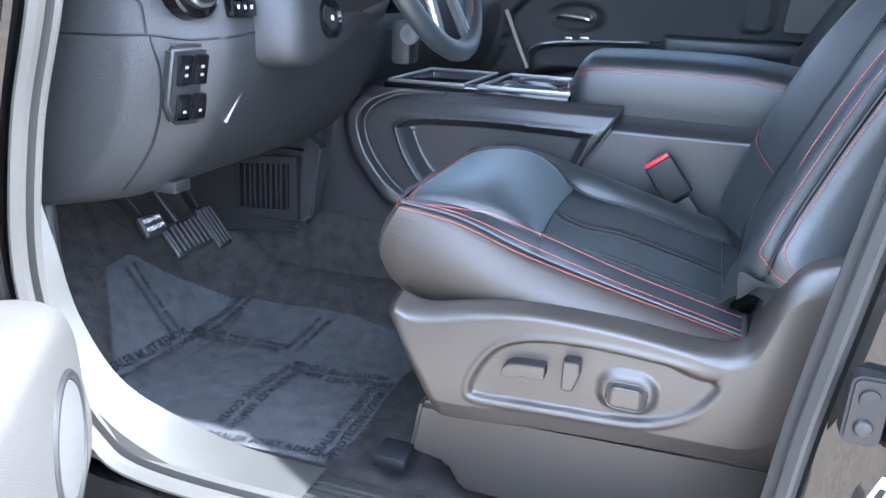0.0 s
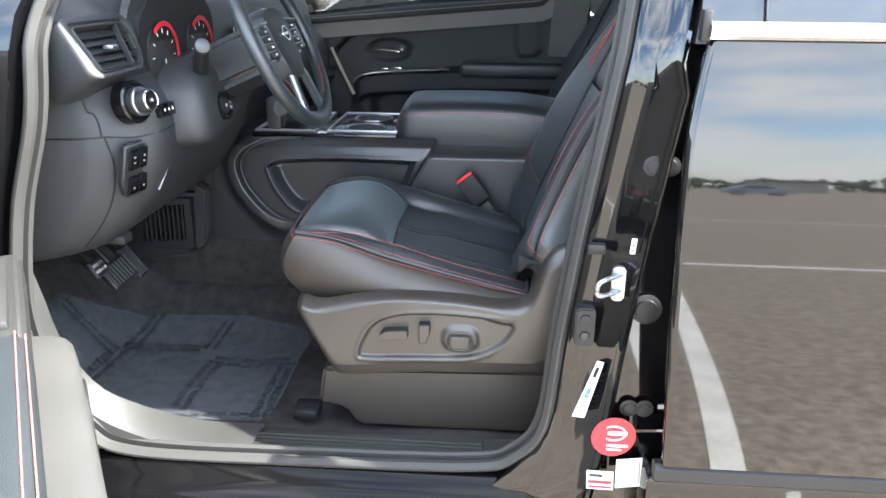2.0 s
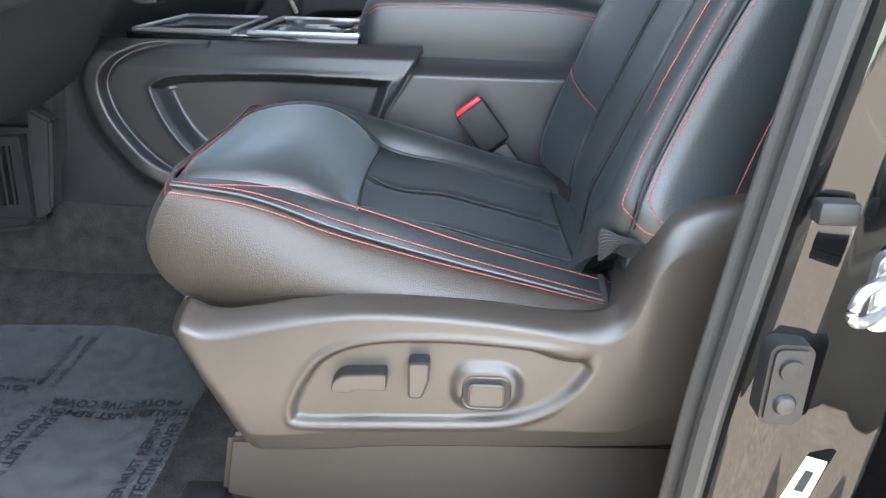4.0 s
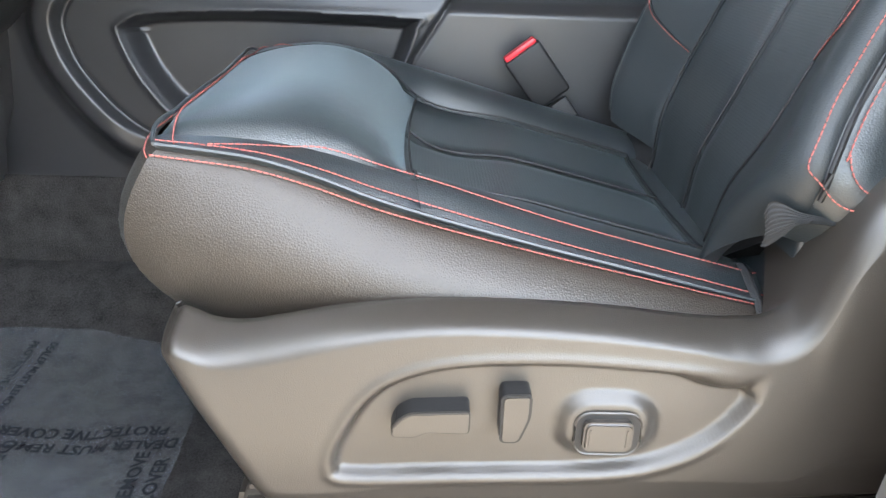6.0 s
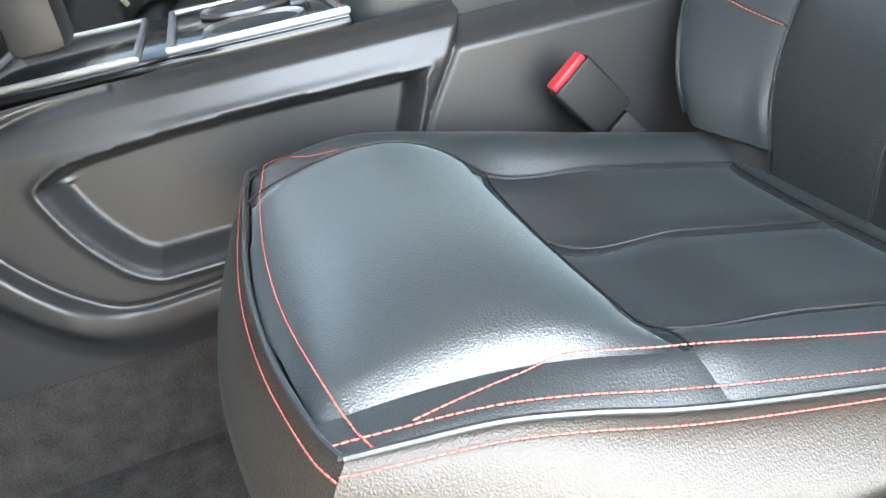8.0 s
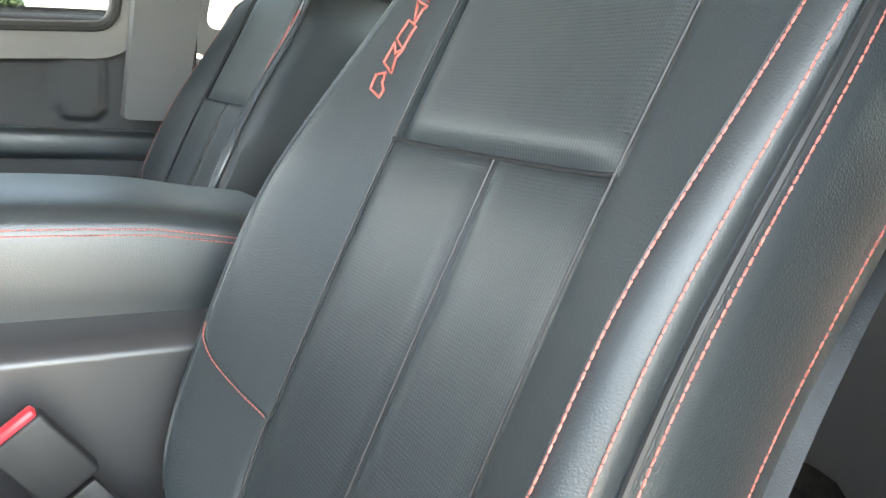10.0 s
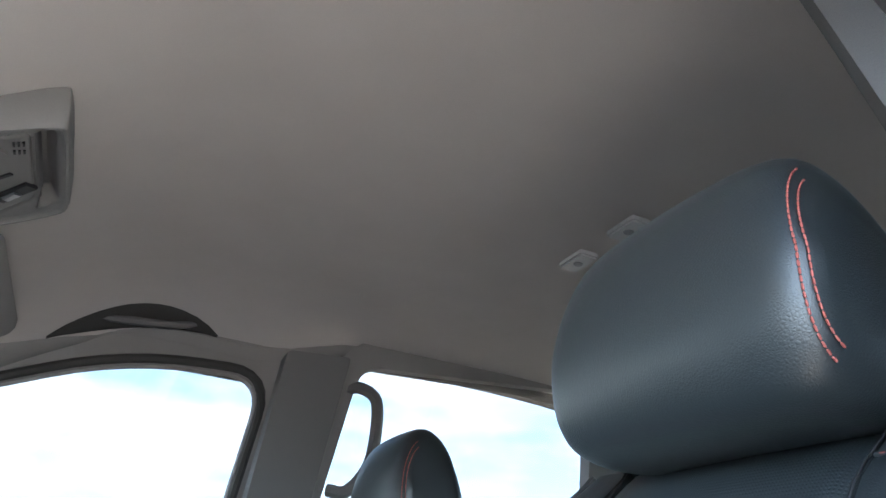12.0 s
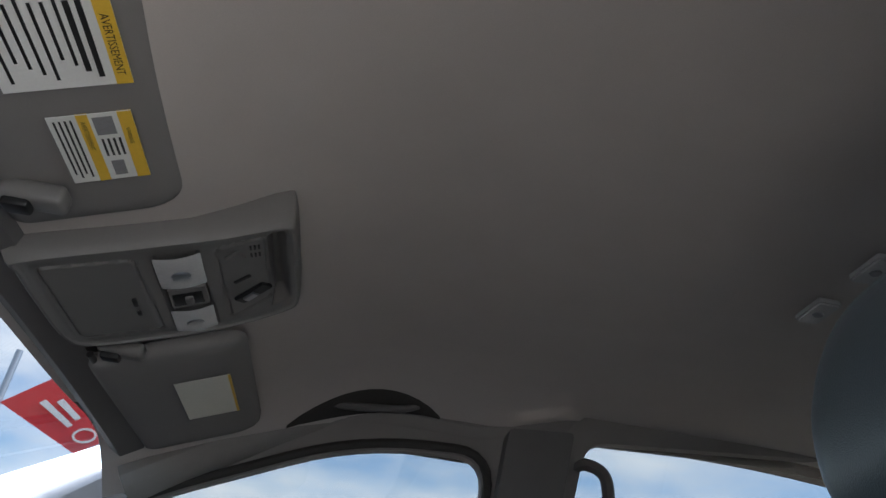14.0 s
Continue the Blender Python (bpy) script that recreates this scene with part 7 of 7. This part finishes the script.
def tree(x, y, h, seed):
    rnd = random.Random(seed)
    root = thing("tree", "leafy green tree at the edge of the lot", "tree", "trees")
    z0 = -0.62
    tr = tube([(x, y, z0), (x + 0.1, y, z0 + h * 0.2), (x, y + 0.1, z0 + h * 0.5)], h * 0.02, 7)
    for k in range(5):
        a = rnd.uniform(0, 6.28)
        tube([(x, y, z0 + h * (0.25 + 0.06 * k)), (x + math.cos(a) * h * 0.2, y + math.sin(a) * h * 0.2, z0 + h * (0.5 + 0.07 * k))], h * 0.009, 5, tr)
    part("trunk", tr, BARK, root)
    verts, faces = [], []
    for k in range(520):
        a, e, r = rnd.uniform(0, 6.28), rnd.uniform(-0.5, 1.4), rnd.uniform(0.55, 1.0) ** 0.5
        c = Vector((x + math.cos(a) * math.cos(e) * r * h * 0.36, y + math.sin(a) * math.cos(e) * r * h * 0.36, z0 + h * 0.56 + math.sin(e) * r * h * 0.40))
        s = h * rnd.uniform(0.025, 0.05)
        n = Vector((rnd.uniform(-1, 1), rnd.uniform(-1, 1), rnd.uniform(-0.3, 1))).normalized()
        t = n.orthogonal().normalized() * s
        u = n.cross(t)
        i = len(verts)
        verts += [c + t, c + u * 0.6, c - t, c - u * 0.6, c + n * s * 0.4]
        faces += [(i, i + 1, i + 4), (i + 1, i + 2, i + 4), (i + 2, i + 3, i + 4), (i + 3, i, i + 4)]
    me = bpy.data.meshes.new("crown")
    me.from_pydata([tuple(v) for v in verts], [], faces)
    me.materials.append(LEAF)
    ob = new("crown", me)
    ob.parent = root


rnd = random.Random(4)
for k in range(34):
    tree(-100 + 7.5 * k + rnd.uniform(-3, 3), -112 + rnd.uniform(-6, 8), rnd.uniform(3.2, 4.6), k)
for k in range(12):
    tree(-45 + 13 * k + rnd.uniform(-4, 4), 95 + rnd.uniform(-8, 8), rnd.uniform(5.5, 9), 50 + k)
for k in range(7):
    x, y = -40 + 19 * k, -98 + rnd.uniform(-2, 2)
    bg = thing("building", "low pale building far across the lot", "building", "far buildings")
    part("wall", box(x - 4, x + 4, y - 3, y + 3, -0.62, 1.7 + rnd.uniform(0, 0.6)), WALLP, bg)
    part("roof", box(x - 4.2, x + 4.2, y - 3.2, y + 3.2, 1.9, 2.5, 0.1), BLACK, bg)


WHITEC = mat("white_car_paint", (0.62, 0.63, 0.64), 0.25, spec=0.5, coat=0.8, var=0.03)
CARG = mat("car_window", (0.02, 0.024, 0.028), 0.05, spec=0.6, coat=0.5)


def car(x, y, z=-0.62, paint=None, along="x"):
    """A parked saloon: body, glasshouse, windows, lamps and wheels."""
    paint = paint or CARP
    root = thing("parked_car", "white car parked beside the truck" if paint is WHITEC else "grey car parked across the lot", "car", "parked cars")
    prof_c = rounded([(-2.25, 0.30), (2.25, 0.32), (2.28, 0.70), (2.05, 0.93), (1.30, 0.97), (0.60, 1.42), (-0.85, 1.45), (-1.65, 1.02), (-2.22, 0.90)], [0.1, 0.1, 0.15, 0.1, 0.12, 0.25, 0.3, 0.2, 0.12], 4)

    def put(bm):
        m = Matrix.Translation((x, y, z)) @ (Matrix.Rotation(math.pi / 2, 4, "Z") if along == "y" else Matrix.Identity(4))
        bmesh.ops.transform(bm, matrix=m, verts=bm.verts)
        return bm
    rows = []
    for w, f in ((-0.88, 0.97), (-0.86, 1.0), (0.86, 1.0), (0.88, 0.97)):
        rows.append([(a * f, w * (1 - 0.28 * max(0, b_ - 0.92)), 0.30 + (b_ - 0.30) * f) for a, b_ in prof_c])
    part("body", put(grid(rows, close_v=True, caps=True)), paint, root)
    for sg in (-1, 1):
        for pts in ([(-1.35, 1.00), (-0.30, 1.00), (-0.30, 1.36), (-0.80, 1.36)], [(-0.24, 1.00), (1.05, 1.00), (0.52, 1.33), (-0.24, 1.36)]):
            part("side_window", put(grid([[(a, sg * (0.895 * (1 - 0.28 * max(0, b_ - 0.92))), b_) for a, b_ in pts[:2]], [(a, sg * (0.895 * (1 - 0.28 * max(0, b_ - 0.92))), b_) for a, b_ in (pts[3], pts[2])]])), CARG, root, "dark side window")
    for a0, z0, a1, z1 in ((1.24, 1.03, 0.68, 1.395), (-1.60, 1.07, -0.95, 1.425)):
        sx = 0.012 if a0 > 0 else -0.012
        part("screen", put(grid([[(a0 + sx, w, z0 + 0.01) for w in (-0.70, 0.70)], [(a1 + sx, w * 0.9, z1 + 0.01) for w in (-0.70, 0.70)]])), CARG, root, "dark windscreen")
    for wx in (-1.35, 1.35):
        for wy in (-0.90, 0.72):
            wh = part("wheel", put(cyl((wx, wy, 0.32), (wx, wy + 0.18, 0.32), 0.32)), BLACK, root, "black tyre")
            part("rim", put(cyl((wx, wy - 0.01, 0.32), (wx, wy + 0.19, 0.32), 0.20)), SATIN, wh, "silver rim")


car(-3.6, 5.0, paint=WHITEC, along="y")
car(-0.55, 8.6, paint=WHITEC)
for x, y in ((5.2, 9.5), (-9, 15), (-28, -52), (-4, -55), (18, -54)):
    car(x, y)
# timber fence past the parked cars
fence = thing("fence", "pale timber fence behind the parked cars", "fence")
FENCE = mat("fence_timber", (0.42, 0.30, 0.20), 0.8, grain=0.5, gscale=40, var=0.25, vscale=3)
for k in range(60):
    part("board", box(-2.0 + 0.2 * k, -1.815 + 0.2 * k, 12.0, 12.03, -0.62, 1.18 + 0.01 * (k % 3)), FENCE, fence)
for zz in (-0.2, 0.8):
    part("rail", box(-2.0, 10.0, 12.03, 12.09, zz, zz + 0.09), FENCE, fence)
# far woods along the edge of the lot
rnd = random.Random(11)
verts, faces = [], []
for k in range(2600):
    x, y = rnd.uniform(-190, 260), -150 + rnd.uniform(-6, 6)
    top = 3.2 + 0.9 * math.sin(x * 0.11) + 0.7 * math.sin(x * 0.37 + 1) + rnd.uniform(-0.6, 0.9)
    z = -0.4 + (top + 0.4) * rnd.random() ** 0.8
    b0, sz = len(verts), rnd.uniform(0.5, 1.3)
    for q in range(4):
        an = math.pi / 2 * q + rnd.uniform(-0.5, 0.5)
        verts.append((x + sz * math.cos(an), y + rnd.uniform(-0.6, 0.6), z + 0.8 * sz * math.sin(an)))
    faces.append((b0, b0 + 1, b0 + 2, b0 + 3))
me = bpy.data.meshes.new("woods")
me.from_pydata(verts, [], faces)
me.materials.append(LEAF)
tagged(new("woods", me), "far dark green woods along the edge of the lot", "woods", "", "stuff")
# low yellow loader far off on the passenger side
ld = thing("loader", "yellow construction loader far across the lot", "loader")
part("body", box(8.0, 12.0, 84, 86, 0.2, 2.2, 0.3, 2), YPAINT, ld)
part("cab", box(9.0, 10.6, 84.2, 85.8, 2.2, 3.6, 0.2, 2), YPAINT, ld)
for wx in (8.6, 11.4):
    part("wheel", cyl((wx, 83.6, 0.1), (wx, 86.4, 0.1), 0.75), BLACK, ld)
# banner seen through the windscreen
bn = thing("banner", "red dealer banner with pale print on a pole", "banner")
bc_ = [Vector((-1.862, 4.581, 1.883)), Vector((-1.384, 4.581, 1.670)), Vector((-1.201, 4.581, 1.785)), Vector((-1.592, 4.581, 2.098))]
flat("cloth", bc_, REDFLAG, bn, "red cloth", 0.004)


def on_banner(u, v):
    return (bc_[0] * (1 - u) + bc_[1] * u) * (1 - v) + (bc_[3] * (1 - u) + bc_[2] * u) * v + Vector((0, -0.006, 0))


for u0, u1, v0, v1 in ((0.30, 0.62, 0.62, 0.74), (0.22, 0.66, 0.40, 0.52)):
    flat("print", [on_banner(u0, v0), on_banner(u1, v0), on_banner(u1, v1), on_banner(u0, v1)], WHITE, bn, "pale printed bar", 0.002)
part("print_ring", sweep([on_banner(0.84 + 0.09 * math.cos(a), 0.52 + 0.22 * math.sin(a)) for a in [2 * math.pi * k / 24 for k in range(24)]], rect(0.012, 0.004), closed=True, up=Vector((0, 1, 0))), WHITE, bn, "pale printed ring")
part("pole", cyl((-1.90, 4.60, -0.62), (-1.88, 4.60, 2.2), 0.02), SATIN, bn, "slim pole")
